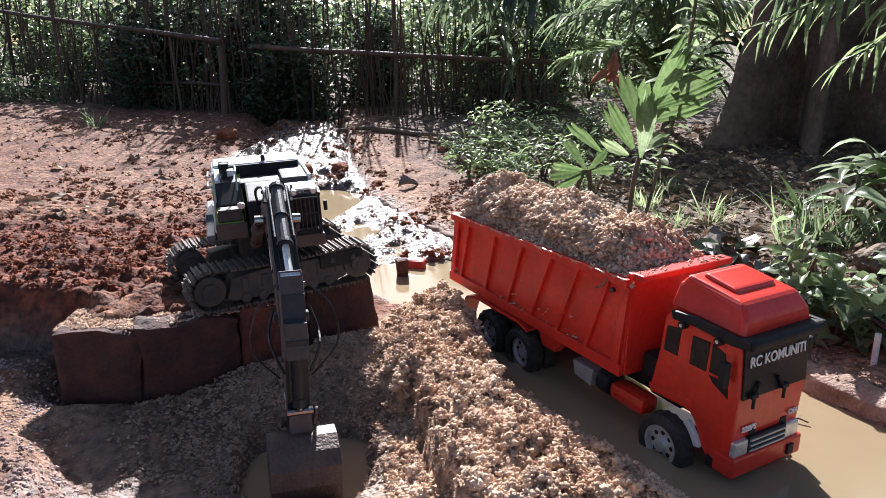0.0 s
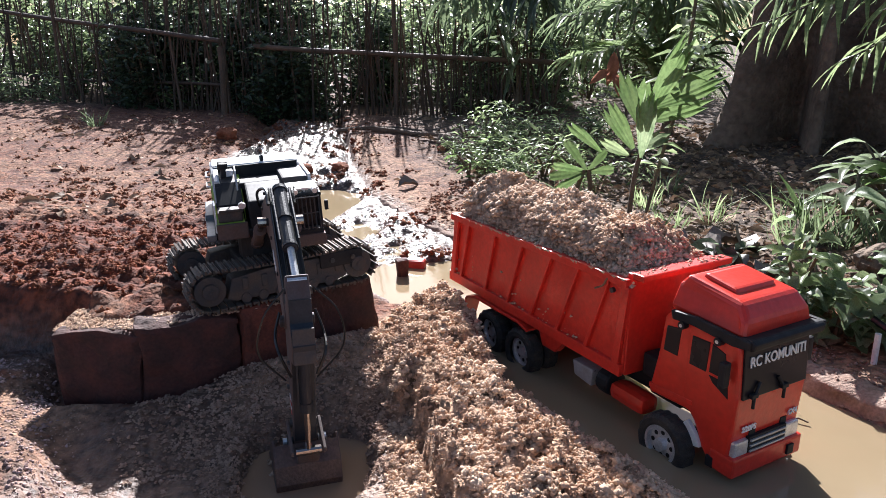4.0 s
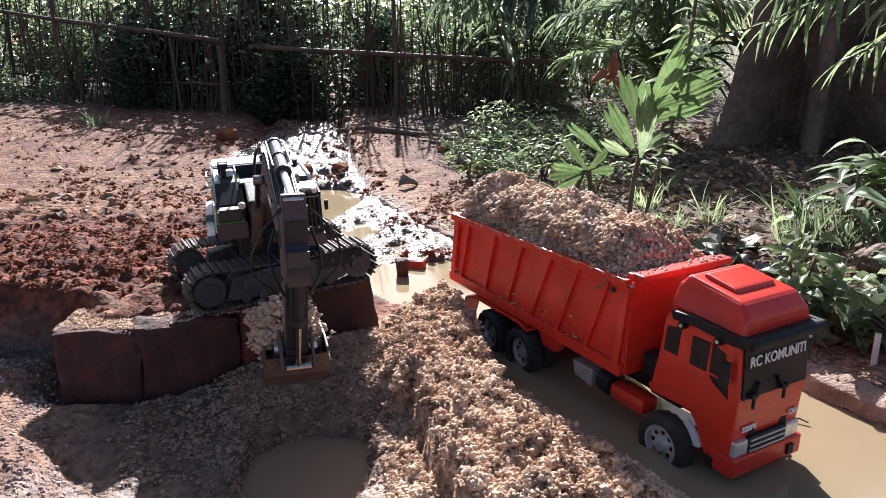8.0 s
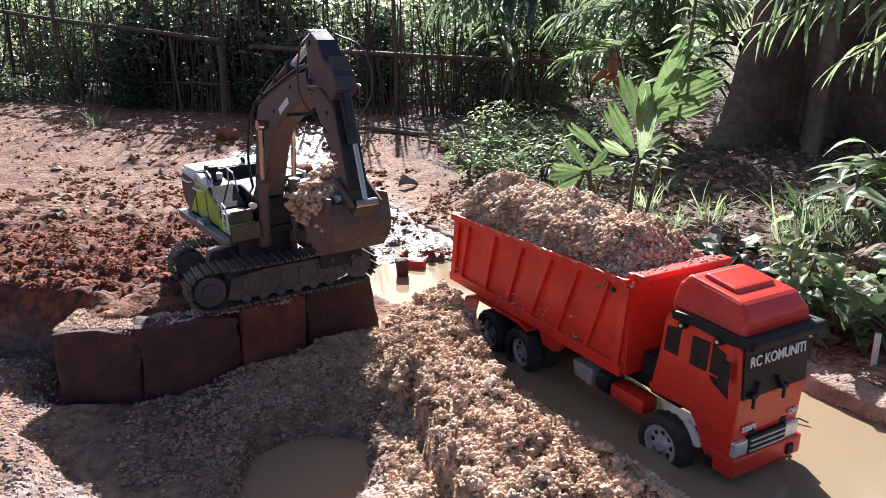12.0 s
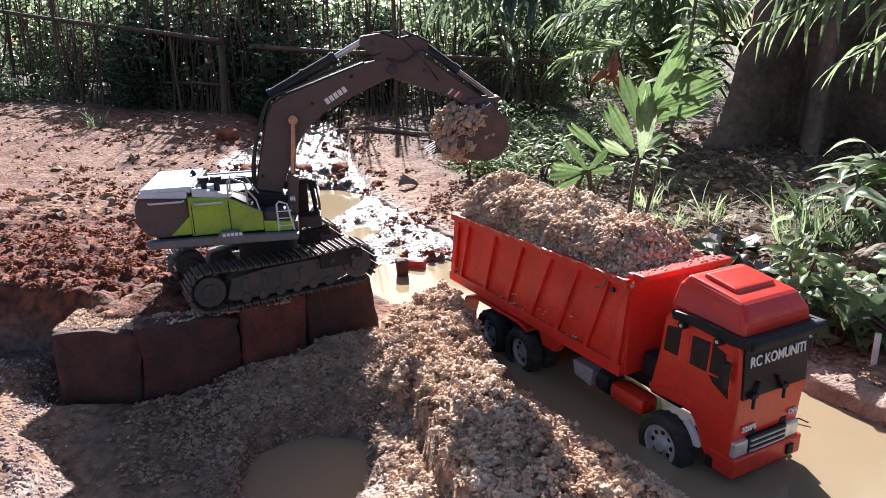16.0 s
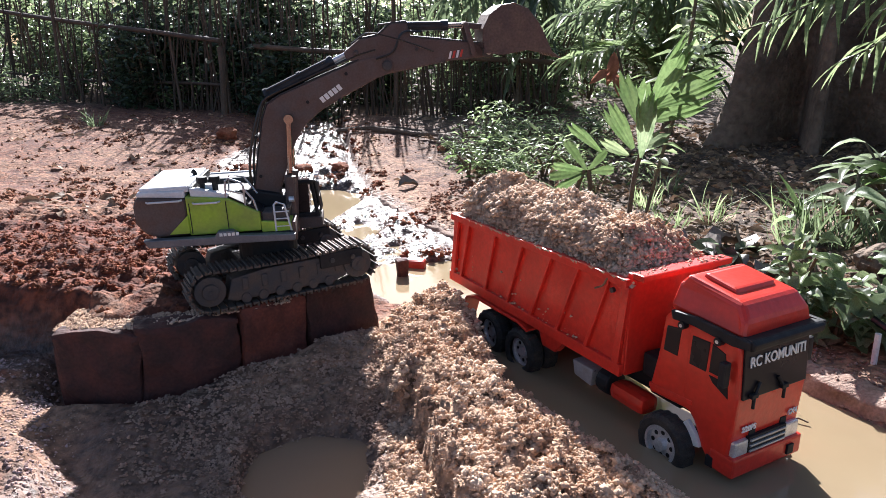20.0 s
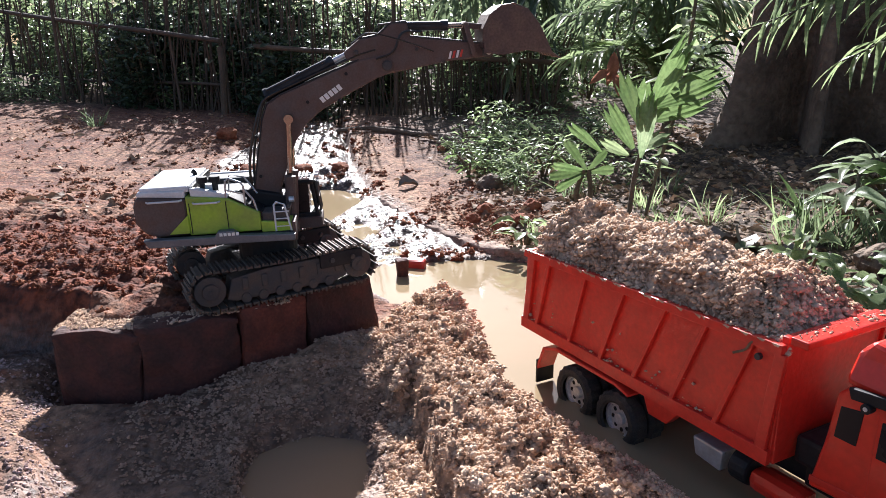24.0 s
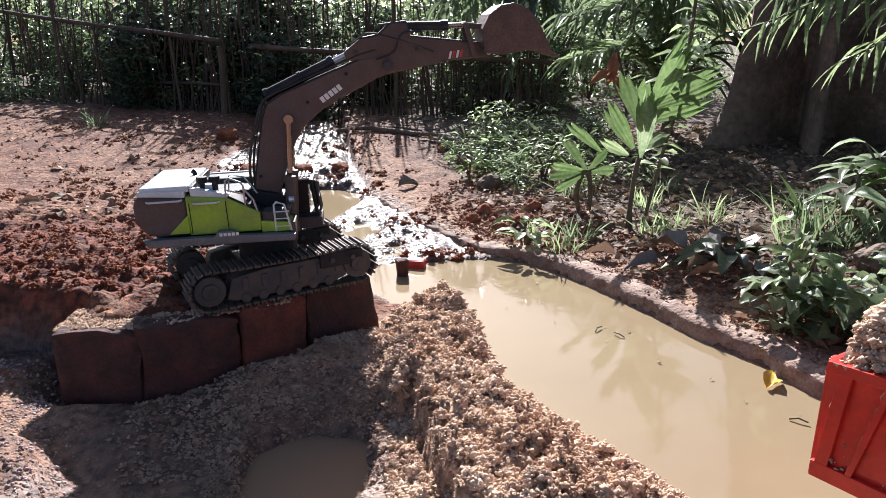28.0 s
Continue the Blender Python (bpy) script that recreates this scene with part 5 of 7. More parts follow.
def bed_scuffs():
    """Thin crusts of dried mud along the ribs and chips along the top rail."""
    bed = [o for o in truck.children if o.name.startswith("bed") and not o.name.startswith("bed_")][0]
    y = YC - 0.083 - 0.0072
    for low, high, a, c in ((0.006, 0.020, 0.35, 1.0), (0.036, 0.064, 0.30, 1.0), (0.120, 0.150, 0.45, 1.0), (0.191, 0.231, 0.55, 0.75), (0.330, 0.374, 0.1, 0.3)):
        pts, rad = [], []
        for i in range(10):
            t = a + (c - a) * i / 9
            pts.append((low + (high - low) * t + 0.0012 * rng.normal(), y, 0.012 + 0.107 * t))
            rad.append(0.0003 + 0.0009 * rng.random())
        part("mud_crust", pipe(pts, rad, 5), M_SAND, bed, "thin crust of dried mud")
    for k in range(34):
        x = 0.01 + 0.46 * rng.random()
        w = 0.003 + 0.010 * rng.random()
        z = 0.1295 + 0.0272 * x
        part("paint_chip", prism([(x, z), (x + w, z + 0.027 * w), (x + 0.8 * w, z - 0.0022 - 0.002 * rng.random()), (x + 0.2 * w, z - 0.0012)], y - 0.0033, y - 0.0028), M_SAND, bed)


bed_scuffs()


# ---------------------------------------------------------------- soil that the bucket carries and spills
def clod(name, r, label):
    me = clump_field(np.zeros((1, 3)), r, r, 30, rng)
    return tagged(part(name, me, M_SAND), label, "soil", "soil spilling from the bucket")


CLODS = []
for k in range(130):
    r = 0.006 + 0.006 * rng.random()
    # heaped over the open mouth, widest at the rim
    u, w = 0.016 + 0.076 * rng.random(), (rng.random() * 2 - 1) * 0.040 - 0.010
    hump = max(0.0, 1 - ((u - 0.054) / 0.052) ** 2) * max(0.0, 1 - (w / 0.054) ** 2)
    v = 0.012 - (0.012 + 0.044 * hump) * rng.random() ** 0.7
    if k < 18:
        r, u, w, v = 0.016, 0.030 + 0.044 * (k % 2), -0.036 + 0.009 * (k // 2), 0.012 + 0.010 * (k % 3) - 0.018 * (k % 4 == 0)
    CLODS.append((clod("soil_clod", r, "crumbly tan clod of wet soil"), (u, w, v), rng.random()))


def motions():
    step_t = [round(0.1 * k, 2) for k in range(0, 206, 2)] + [24.0, 28.0]
    rows = {k: [] for k in ("body", *ARM)}
    for t in step_t:
        P = arm_poses(t)
        for k in rows:
            rows[k].append((t, P[k]))
    walk(BODY, rows["body"])
    for k, ob in ARM.items():
        walk(ob, rows[k])
    # truck, its load and its wheels
    tr = [(t, pose(x, y, z, rx, ry, rz)) for t, x, y, z, rz, ry, rx in TRUCK_ROWS]
    walk(truck, tr)
    walk(LOAD, tr)
    gone, spin = 0.0, []
    for i, (t, m) in enumerate(tr):
        if i:
            gone += (m.translation - tr[i - 1][1].translation).length
        spin.append((t, gone / 0.042))
    dense = [0.0, 21.5] + [21.5 + 0.1 * k for k in range(1, 66)]
    for w in WHEELS:
        at = w.matrix_basis.translation.copy()
        walk(w, [(t, Matrix.Translation(at) @ Matrix.Rotation(float(np.interp(t, [s[0] for s in spin], [s[1] for s in spin])), 4, "Y")) for t in dense])
    # clods: buried in the pit, lifted by the bucket, then let go one after another
    for ob, local, q in CLODS:
        grab = 4.6
        drop = 18.22 + 0.20 * q if q > 0.40 else (17.76 + 0.9 * (q - 0.20) if q > 0.20 else 16.64 + 0.9 * q)
        rest0 = EXC @ arm_poses(grab)["bucket"] @ Matrix.Translation(local)
        rows_ = [(0.0, Matrix.Translation((0, 0, -0.06)) @ rest0), (4.2, Matrix.Translation((0, 0, -0.06)) @ rest0)]
        t = grab
        while t < drop - 0.05:
            rows_.append((t, EXC @ arm_poses(t)["bucket"] @ Matrix.Translation(local)))
            t += 0.2
        m = EXC @ arm_poses(drop)["bucket"] @ Matrix.Translation(local)
        rows_.append((drop, m))
        p = m.translation.copy()
        land_x = 0.045 + 0.035 * (q * 7.3 % 1) - 0.02
        land_y = 1.29 + 0.13 * (q * 13.7 % 1)
        if q <= 0.20:
            land_x, land_y = -0.02 + 0.03 * (q * 31 % 1), 1.40
        floor_z = float(ground_height(np.array([land_x]), np.array([land_y]))[0]) + 0.006
        fall = math.sqrt(2 * max(0.05, p.z - floor_z) / 9.81)
        rot = m.to_3x3().to_4x4()
        for s in (0.34, 0.67, 1.0):
            f = fall * s
            z = max(floor_z, p.z - 0.5 * 9.81 * f * f)
            rows_.append((drop + max(0.04, f), Matrix.Translation((p.x + (land_x - p.x) * s, p.y + (land_y - p.y) * s, z)) @ rot))
        rows_.append((28.0, rows_[-1][1]))
        walk(ob, rows_)


# ---------------------------------------------------------------- bricks, kerb, crumbs
def wobble(bm, amount, scale, seed):
    off_ = Vector((seed * 2.3, seed * 1.1, seed * 0.7))
    for v in bm.verts:
        n = noise.noise_vector(v.co * scale + off_)
        v.co += n * amount
    return bm


def make_bricks():
    wall = tagged(new("brick_ledge"), "row of shade-darkened red bricks holding the soil ledge", "brick ledge", kind="structure")
    corners = [(-0.568, 0.988), (-0.443, 0.990), (-0.312, 1.062), (-0.222, 1.132), (-0.122, 1.205)]
    for i, ((x0, y0), (x1, y1)) in enumerate(zip(corners, corners[1:])):
        d = Vector((x1 - x0, y1 - y0, 0))
        n = d.length - 0.002
        top = (0.139, 0.140, 0.146, 0.153)[i]
        b = bmesh.new()
        bmesh.ops.create_cube(b, size=1.0)
        bmesh.ops.subdivide_edges(b, edges=b.edges, cuts=7, use_grid_fill=True)
        for v in b.verts:
            v.co = Vector((v.co.x * n, v.co.y * 0.095, v.co.z * 0.150))
        if i == 3:
            for v in b.verts:
                if v.co.x > 0:
                    v.co.x += (0.075 - v.co.z) * 0.12
        soften(b, 0.008, 2, [e for e in b.edges if len(e.link_faces) == 2 and e.calc_face_angle(0) > 1.0])
        wobble(wobble(b, 0.009, 14, i + 1), 0.005, 45, i + 7)
        ob = part("brick", b, M_BRICK2 if i == 2 else M_BRICK, wall, smooth=False)
        a = math.atan2(d.y, d.x)
        mid = (Vector((x0, y0, 0)) + Vector((x1, y1, 0))) / 2 + Vector((-d.y, d.x, 0)).normalized() * 0.0475
        ob.matrix_basis = Matrix.Translation((mid.x, mid.y, top - 0.075)) @ Matrix.Rotation(a, 4, "Z")


make_bricks()


def ledge_soil():
    n = 6000
    u, v = rng.random(n), rng.random(n)
    x = -0.575 + 0.33 * u
    y = 0.992 + 0.10 * np.clip((u - 0.38) / 0.62, 0, 1) + 0.012 + 0.085 * v
    z = 0.139 + 0.006 * u + 0.004 * fbm(x, y, 30, 3, 61)
    tagged(part("ledge_crumbs", lump_field(np.stack([x, y, z], -1), 0.0008, 0.0034, rng, coarse=True), M_SAND), "tan crumbs strewn over the brick ledge", "soil", kind="stuff")


ledge_soil()


def make_kerb():
    line = [Vector((x, y, 0)) for x, y in KERB_LINE[6:17]]
    pts = curve_pts(line, 34)
    b = bmesh.new()
    rings = []
    for i, p in enumerate(pts):
        d = (pts[min(i + 1, len(pts) - 1)] - pts[max(i - 1, 0)]).normalized()
        side = Vector((d.y, -d.x, 0))
        if side.x < 0:
            side = -side
        ring = []
        for k, (s, z) in enumerate(((-0.006, -0.03), (-0.008, 0.002), (-0.004, 0.014), (-0.002, 0.024), (0.002, 0.028), (0.014, 0.030), (0.030, 0.031), (0.046, 0.030), (0.070, 0.022))):
            n = noise.fractal(Vector((p.x * 26, p.y * 26, k * 0.9)), 0.6, 2.2, 6) * 0.008
            low = 1 - 0.45 * float(step(p.y, 1.7, 2.2))
            ring.append(b.verts.new((p.x + side.x * (s + n), p.y + side.y * (s + n), (z + n * 0.8) * (low if z > 0 else 1) + 0.11 * float(step(p.y, 2.4, 4.4)))))
        rings.append(ring)
    for a, c in zip(rings, rings[1:]):
        for k in range(len(a) - 1):
            b.faces.new((a[k], a[k + 1], c[k + 1], c[k]))
    ob = part("kerb", b, M_KERB, smooth=True)
    tagged(ob, "low crumbling muddy concrete edge along the channel", "kerb", kind="structure")


make_kerb()


def scatter(name, box_, n, r0, r1, material, label, keep, rng, lift=0.3, coarse=False, per=0):
    x = box_[0] + (box_[1] - box_[0]) * rng.random(n)
    y = box_[2] + (box_[3] - box_[2]) * rng.random(n)
    k = keep(x, y) > rng.random(n)
    x, y = x[k], y[k]
    z = ground_height(x, y) + r0 * lift
    pts = np.stack([x, y, z], -1)
    ob = part(name, clump_field(pts, r0, r1, per, rng) if per else lump_field(pts, r0, r1, rng, 0.75, coarse), material)
    tagged(ob, label, "soil", kind="stuff")


scatter("soil_crumbs", (-0.16, 0.42, 0.66, 1.47), 22000, 0.0026, 0.0105, M_SAND, "sunlit crumbly tan soil heaped along the channel",
        lambda x, y: (1 - step(sdist(x, y, BERM), -0.012, 0.012)) * (0.16 + 0.84 * step(fbm(x, y, 26, 3, 41), -0.15, 0.22)), rng, per=11)
scatter("soil_crumbs", (-0.16, 0.42, 0.66, 1.47), 30000, 0.0008, 0.0028, M_SAND, "fine loose tan crumbs along the channel",
        lambda x, y: 1 - step(sdist(x, y, BERM), -0.01, 0.018), rng, 2.0, True)
scatter("soil_crumbs", (-0.45, 0.02, 0.75, 1.2), 11000, 0.0013, 0.0052, M_DAMP, "damp crumbly soil on the slope of the pit",
        lambda x, y: (1 - step(sdist(x, y, PIT), -0.02, 0.0)) * step(fbm(x, y, 9, 3, 42) + 0.9 - 2.9 * np.hypot(x + 0.10, y - 1.03), -0.3, 0.6), rng, per=7)
scatter("soil_crumbs", (-0.75, -0.02, 0.65, 1.0), 26000, 0.0007, 0.0028, M_DAMP, "loose damp crumbs on the floor of the pit",
        lambda x, y: (0.08 + 0.70 * step(fbm(x, y, 9, 3, 47), 0.05, 0.5)) * step(np.hypot((x + 0.182) / 0.088, (y - 0.865) / 0.105), 0.95, 1.15) * (1 - 0.96 * step(-x - 0.35 * (y - 0.85), 0.18, 0.32) * (1 - step(-x, 0.46, 0.54))), rng, coarse=True)
scatter("bank_crumbs", (-1.0, -0.40, 0.55, 1.08), 22000, 0.0008, 0.0042, M_MAUVE, "pale mauve gravelly crumbs on the trodden bank",
        lambda x, y: step(-x, 0.56 - 0.6 * np.clip(0.99 - y, 0, 0.3), 0.62 - 0.6 * np.clip(0.99 - y, 0, 0.3)) * step(sdist(x, y, FIELD), 0.02, 0.05) * (0.25 + 0.75 * step(fbm(x, y, 22, 3, 66), -0.2, 0.2)), rng, 0.4, True)
scatter("clay_crumbs", (-1.5, -0.25, 1.02, 2.2), 9000, 0.0020, 0.0100, M_CLAY, "loose red clay clods turned up beside the excavator",
        lambda x, y: step(-sdist(x, y, FIELD), 0.0, 0.03) * (0.06 + 0.94 * step(1 - np.hypot((x + 0.75) / 0.55, (y - 1.33) / 0.32), 0, 0.6)), rng, per=8)
scatter("clay_crumbs", (-3.2, 0.7, 1.4, 4.4), 30000, 0.0018, 0.0090, M_CLOD, "scattered dry clods on the clay field",
        lambda x, y: (0.10 + step(fbm(x, y, 3, 4, 43), 0.0, 0.45)) * step(np.abs(sdist(x, y, STREAM)), 0.02, 0.05) * 0.6 * step(0.55 - line_side(x, y, KERB_LINE), 0, 0.4), rng, 0.3, True)
scatter("clay_clods", (-3.0, 0.2, 1.6, 4.0), 13000, 0.0030, 0.0160, M_CLOD, "broken brown clay clods lying over the field",
        lambda x, y: (0.08 + 0.92 * step(fbm(x, y, 4.5, 4, 81), 0.02, 0.4)) * (0.25 + 0.75 * step(y, 1.5, 2.2)) * step(np.abs(sdist(x, y, STREAM)), 0.02, 0.05) * step(0.3 - line_side(x, y, KERB_LINE), 0, 0.3), rng, 0.1, per=5)
scatter("mud_clods", (-0.95, 0.1, 1.7, 4.4), 9000, 0.0030, 0.0180, M_CLAY, "dark wet clods lying in the muddy stream",
        lambda x, y: (1 - step(np.abs(sdist(x, y, STREAM) + 0.02), 0.05, 0.10)) * step(fbm(x, y, 6, 3, 77), 0.0, 0.4), rng, 0.3, per=4)
scatter("kerb_crumbs", (-0.4, 1.0, 0.7, 2.7), 34000, 0.0012, 0.0048, M_KERB, "gravel and crumbs along the muddy edge",
        lambda x, y: (1 - step(np.abs(line_side(x, y, KERB_LINE) - 0.045), 0.03, 0.08)) * (1 - step(y, 1.9, 2.4)), rng, 3.2, True)
scatter("bank_clods", (-0.05, 0.75, 1.25, 2.6), 9000, 0.0022, 0.0130, M_CLOD, "broken brown clods and crumbs on the bank",
        lambda x, y: step(line_side(x, y, KERB_LINE), 0.04, 0.07) * (1 - step(line_side(x, y, KERB_LINE), 0.22, 0.5)) * (0.15 + 0.85 * step(fbm(x, y, 8, 3, 96), -0.1, 0.3)), rng, 0.2, per=4)


# ---------------------------------------------------------------- leaves
def leaf_mesh(name, pos, way, up, length, width, fold=0.25, droop=0.15):
    """Many folded pointed leaves as one mesh. Arrays: places, directions, upward hints, lengths and widths."""
    pos, way, up = (np.asarray(a, float) for a in (pos, way, up))
    way = way / np.linalg.norm(way, axis=1, keepdims=True)
    side = np.cross(way, up)
    side /= np.linalg.norm(side, axis=1, keepdims=True) + 1e-9
    nor = np.cross(side, way)
    n = len(pos)
    L, Wd = np.asarray(length).reshape(-1, 1) * np.ones((n, 1)), np.asarray(width).reshape(-1, 1) * np.ones((n, 1))
    tip = pos + way * L - nor * L * droop
    m1 = pos + way * L * 0.42 + nor * L * 0.03
    l1, r1 = m1 + side * Wd * 0.5 + nor * Wd * fold, m1 - side * Wd * 0.5 + nor * Wd * fold
    l0, r0 = pos + way * L * 0.16 + side * Wd * 0.30 + nor * Wd * fold * 0.6, pos + way * L * 0.16 - side * Wd * 0.30 + nor * Wd * fold * 0.6
    m2 = pos + way * L * 0.74 - nor * L * droop * 0.4
    l2, r2 = m2 + side * Wd * 0.34 + nor * Wd * fold * 0.5, m2 - side * Wd * 0.34 + nor * Wd * fold * 0.5
    v = np.stack([pos, l0, l1, l2, tip, r2, r1, r0, m1, m2], 1).reshape(-1, 3)
    tri = np.array([(0, 8, 1), (1, 8, 2), (2, 8, 9), (2, 9, 3), (3, 9, 4), (0, 7, 8), (7, 6, 8), (6, 9, 8), (6, 5, 9), (5, 4, 9)])
    f = (tri[None] + (np.arange(n) * 10)[:, None, None]).reshape(-1, 3)
    me = bpy.data.meshes.new(name)
    me.from_pydata(v.tolist(), [], f.tolist())
    me.polygons.foreach_set("use_smooth", [True] * len(me.polygons))
    return me


LEAF_UNIT = {}


def blade_mesh(aspect, fold, droop, wave):
    """One leaf of unit length with a rounded outline, a folded midrib, a drooping tip and a wavy edge."""
    rows, cols = 9, 5
    V, F = [], []
    for i in range(rows):
        t = i / (rows - 1)
        w = 0.5 * aspect * (math.sin(math.pi * min(1.0, 0.03 + 0.97 * t) ** 0.72) ** 0.85 if 0 < i < rows - 1 else 0.02)
        for k in range(cols):
            u = k / (cols - 1) * 2 - 1
            z = fold * abs(u) * w - droop * t * t + wave * aspect * abs(u) * math.sin(t * 15 + 2 * u)
            V.append((t, u * w, z + 0.25 * droop * math.sin(math.pi * t)))
    for i in range(rows - 1):
        for k in range(cols - 1):
            a = i * cols + k
            F.append((a, a + 1, a + cols + 1, a + cols))
    me = bpy.data.meshes.new("leaf")
    me.from_pydata(V, [], F)
    me.polygons.foreach_set("use_smooth", [True] * len(F))
    return me


def one_leaf(name, parent, p, way, up, length, width, material, fold=0.25, droop=0.2):
    """A single large leaf as a part; alike leaves share one mesh."""
    kind = (len(LEAF_UNIT) + int(1000 * abs(p[0]))) % 3
    key = (material.name, round(width / length, 1), round(fold, 1), round(droop, 1), kind)
    if key not in LEAF_UNIT:
        LEAF_UNIT[key] = blade_mesh(width / length, 2.2 * fold * (0.7 + 0.3 * kind), droop * (0.7 + 0.5 * kind), 0.05)
        LEAF_UNIT[key].materials.append(material)
    x = Vector(way).normalized()
    y = Vector(up).cross(x)
    y = y.normalized() if y.length > 1e-4 else x.orthogonal().normalized()
    z = x.cross(y)
    ob = part(name, LEAF_UNIT[key], None, parent)
    ob.matrix_basis = Matrix.Translation(p) @ Matrix((x, y, z)).transposed().to_4x4() @ Matrix.Diagonal((length, length, length, 1))
    return ob


def unit(n, rng, zmin=-1.0, zmax=1.0):
    z = zmin + (zmax - zmin) * rng.random(n)
    a = rng.random(n) * math.tau
    r = np.sqrt(np.maximum(0, 1 - z * z))
    return np.stack([r * np.cos(a), r * np.sin(a), z], -1)


def shrub_meshes(h, r, clumps, per, size, rng, spread_=0.13, low=0.05, aspect=0.48):
    """Stems and a loose crown: clumps of leaves at the ends of twigs, with gaps between them."""
    b = bmesh.new()
    P, D, U, S = [], [], [], []
    for k in range(clumps):
        a = rng.random() * math.tau
        q = math.sqrt(rng.random()) * r
        z = h * (low + (1 - low) * rng.random())
        end = Vector((q * math.cos(a), q * math.sin(a), z))
        root = Vector((0.12 * r * math.cos(a * 3), 0.12 * r * math.sin(a * 3), 0))
        if k % 3 == 0:
            pipe(curve_pts([root, root.lerp(end, 0.5) + Vector((0, 0, 0.08 * h)), end], 3), 0.006 + 0.004 * h, 5, b)
        m = int(per * (0.6 + 0.8 * rng.random()))
        c = np.array(end) + rng.normal(size=(m, 3)) * spread_ * np.array([1, 1, 0.8])
        c[:, 2] = np.maximum(c[:, 2], 0.01)
        d = unit(m, rng, -0.5, 0.6)
        P.append(c)
        D.append(d)
        U.append(unit(m, rng, 0.5, 1.0))
        S.append(size * (0.6 + 0.8 * rng.random(m)))
    S = np.concatenate(S)
    crown = leaf_mesh("crown", np.concatenate(P), np.concatenate(D), np.concatenate(U), S, S * aspect)
    stem = bpy.data.meshes.new("stems")
    b.to_mesh(stem)
    b.free()
    return stem, crown


def shrub(name, m, meshes, leafmat, label, group=""):
    ob = thing(name, m, label, "shrub", group)
    tagged(part("stem", meshes[0].copy(), M_STEM, ob), kind="stuff")
    part("crown", meshes[1].copy(), leafmat, ob)
    if name == "weed":
        ob.scale = (0.55, 0.55, 0.55)
    return ob


def gz(x, y):
    return float(ground_height(np.array([x]), np.array([y]))[0])


def put(name, proto, x, y, s, turn, z=None):
    ob = copy_thing(proto, Matrix.Identity(4))
    ob.matrix_basis = Matrix.LocRotScale((x, y, gz(x, y) if z is None else z), Euler((0, 0, turn)), (s, s, s))
    return ob


# ---------------------------------------------------------------- the fence
def fence_at(u):
    """A place on the fence's line; u runs from 0 at the far end to 1."""
    P = [(-3.9, 5.95), (-2.2, 4.98), (-1.28, 4.55), (-0.43, 4.38), (0.10, 4.30), (0.62, 4.20)]
    s = u * (len(P) - 1)
    i = min(len(P) - 2, int(s))
    f = s - i
    return P[i][0] + (P[i + 1][0] - P[i][0]) * f, P[i][1] + (P[i + 1][1] - P[i][1]) * f


def make_fence():
    fence = thing("fence", Matrix.Identity(4), "weathered stick and bamboo fence along the field", "fence")
    meshes = []
    for k in range(6):
        b = bmesh.new()
        hgt = 1.0
        pts, rad = [], []
        bend = rng.normal() * 0.02
        for i in range(7):
            t = i / 6
            pts.append((bend * math.sin(t * 3.1), bend * 0.7 * math.sin(t * 4 + k), hgt * t))
            rad.append((0.0125 + 0.002 * (i % 2)) * (1 - 0.35 * t))
        pipe(pts, rad, 7, b)
        me = bpy.data.meshes.new("pole")
        b.to_mesh(me)
        b.free()
        me.materials.append(M_BAMBOO)
        meshes.append(me)
    n = 270
    for k in range(n):
        u = (k + rng.random()) / n
        x, y = fence_at(u)
        x, y = x + rng.normal() * 0.02, y + rng.normal() * 0.05
        thin = (0.26 + 0.50 * rng.random() ** 2.2) * (1.0 if u < 0.45 else 0.8)
        hgt = (0.60 + 0.36 * rng.random()) if u < 0.62 else (0.34 + 0.40 * rng.random())
        ob = part("pole", meshes[k % 6], None, fence)
        ob.matrix_basis = Matrix.LocRotScale((x, y, gz(x, y) - 0.03), Euler((rng.normal() * 0.07, rng.normal() * 0.14, rng.random() * 6)), (thin, thin, hgt))
    for pts in ([(-3.9, 5.9, 0.86), (-2.6, 5.12, 0.70), (-1.26, 4.34, 0.555)], [(-1.08, 4.40, 0.519), (-0.222, 4.27, 0.468), (0.731, 4.12, 0.418)], [(-3.6, 5.95, 0.34), (-2.4, 5.15, 0.30), (-1.3, 4.5, 0.30)]):
        b = pipe(curve_pts(pts, 6), 0.014 if pts[0][2] > 0.4 else 0.009, 8)
        part("rail", wobble(b, 0.006, 3, 2), M_BAMBOO, fence, "long bamboo rail")
    for x, y, hgt, r in ((-1.27, 4.36, 0.52, 0.020), (-2.55, 5.05, 0.95, 0.013), (-0.27, 4.33, 0.8, 0.014)):
        b = pipe([(x, y, gz(x, y) - 0.05), (x + 0.01, y, 0.4), (x, y + 0.01, hgt)], [r, r * 0.95, r * 0.9], 9)
        part("post", wobble(b, 0.006, 9, 1), M_BAMBOO, fence, "stout wooden post")


make_fence()

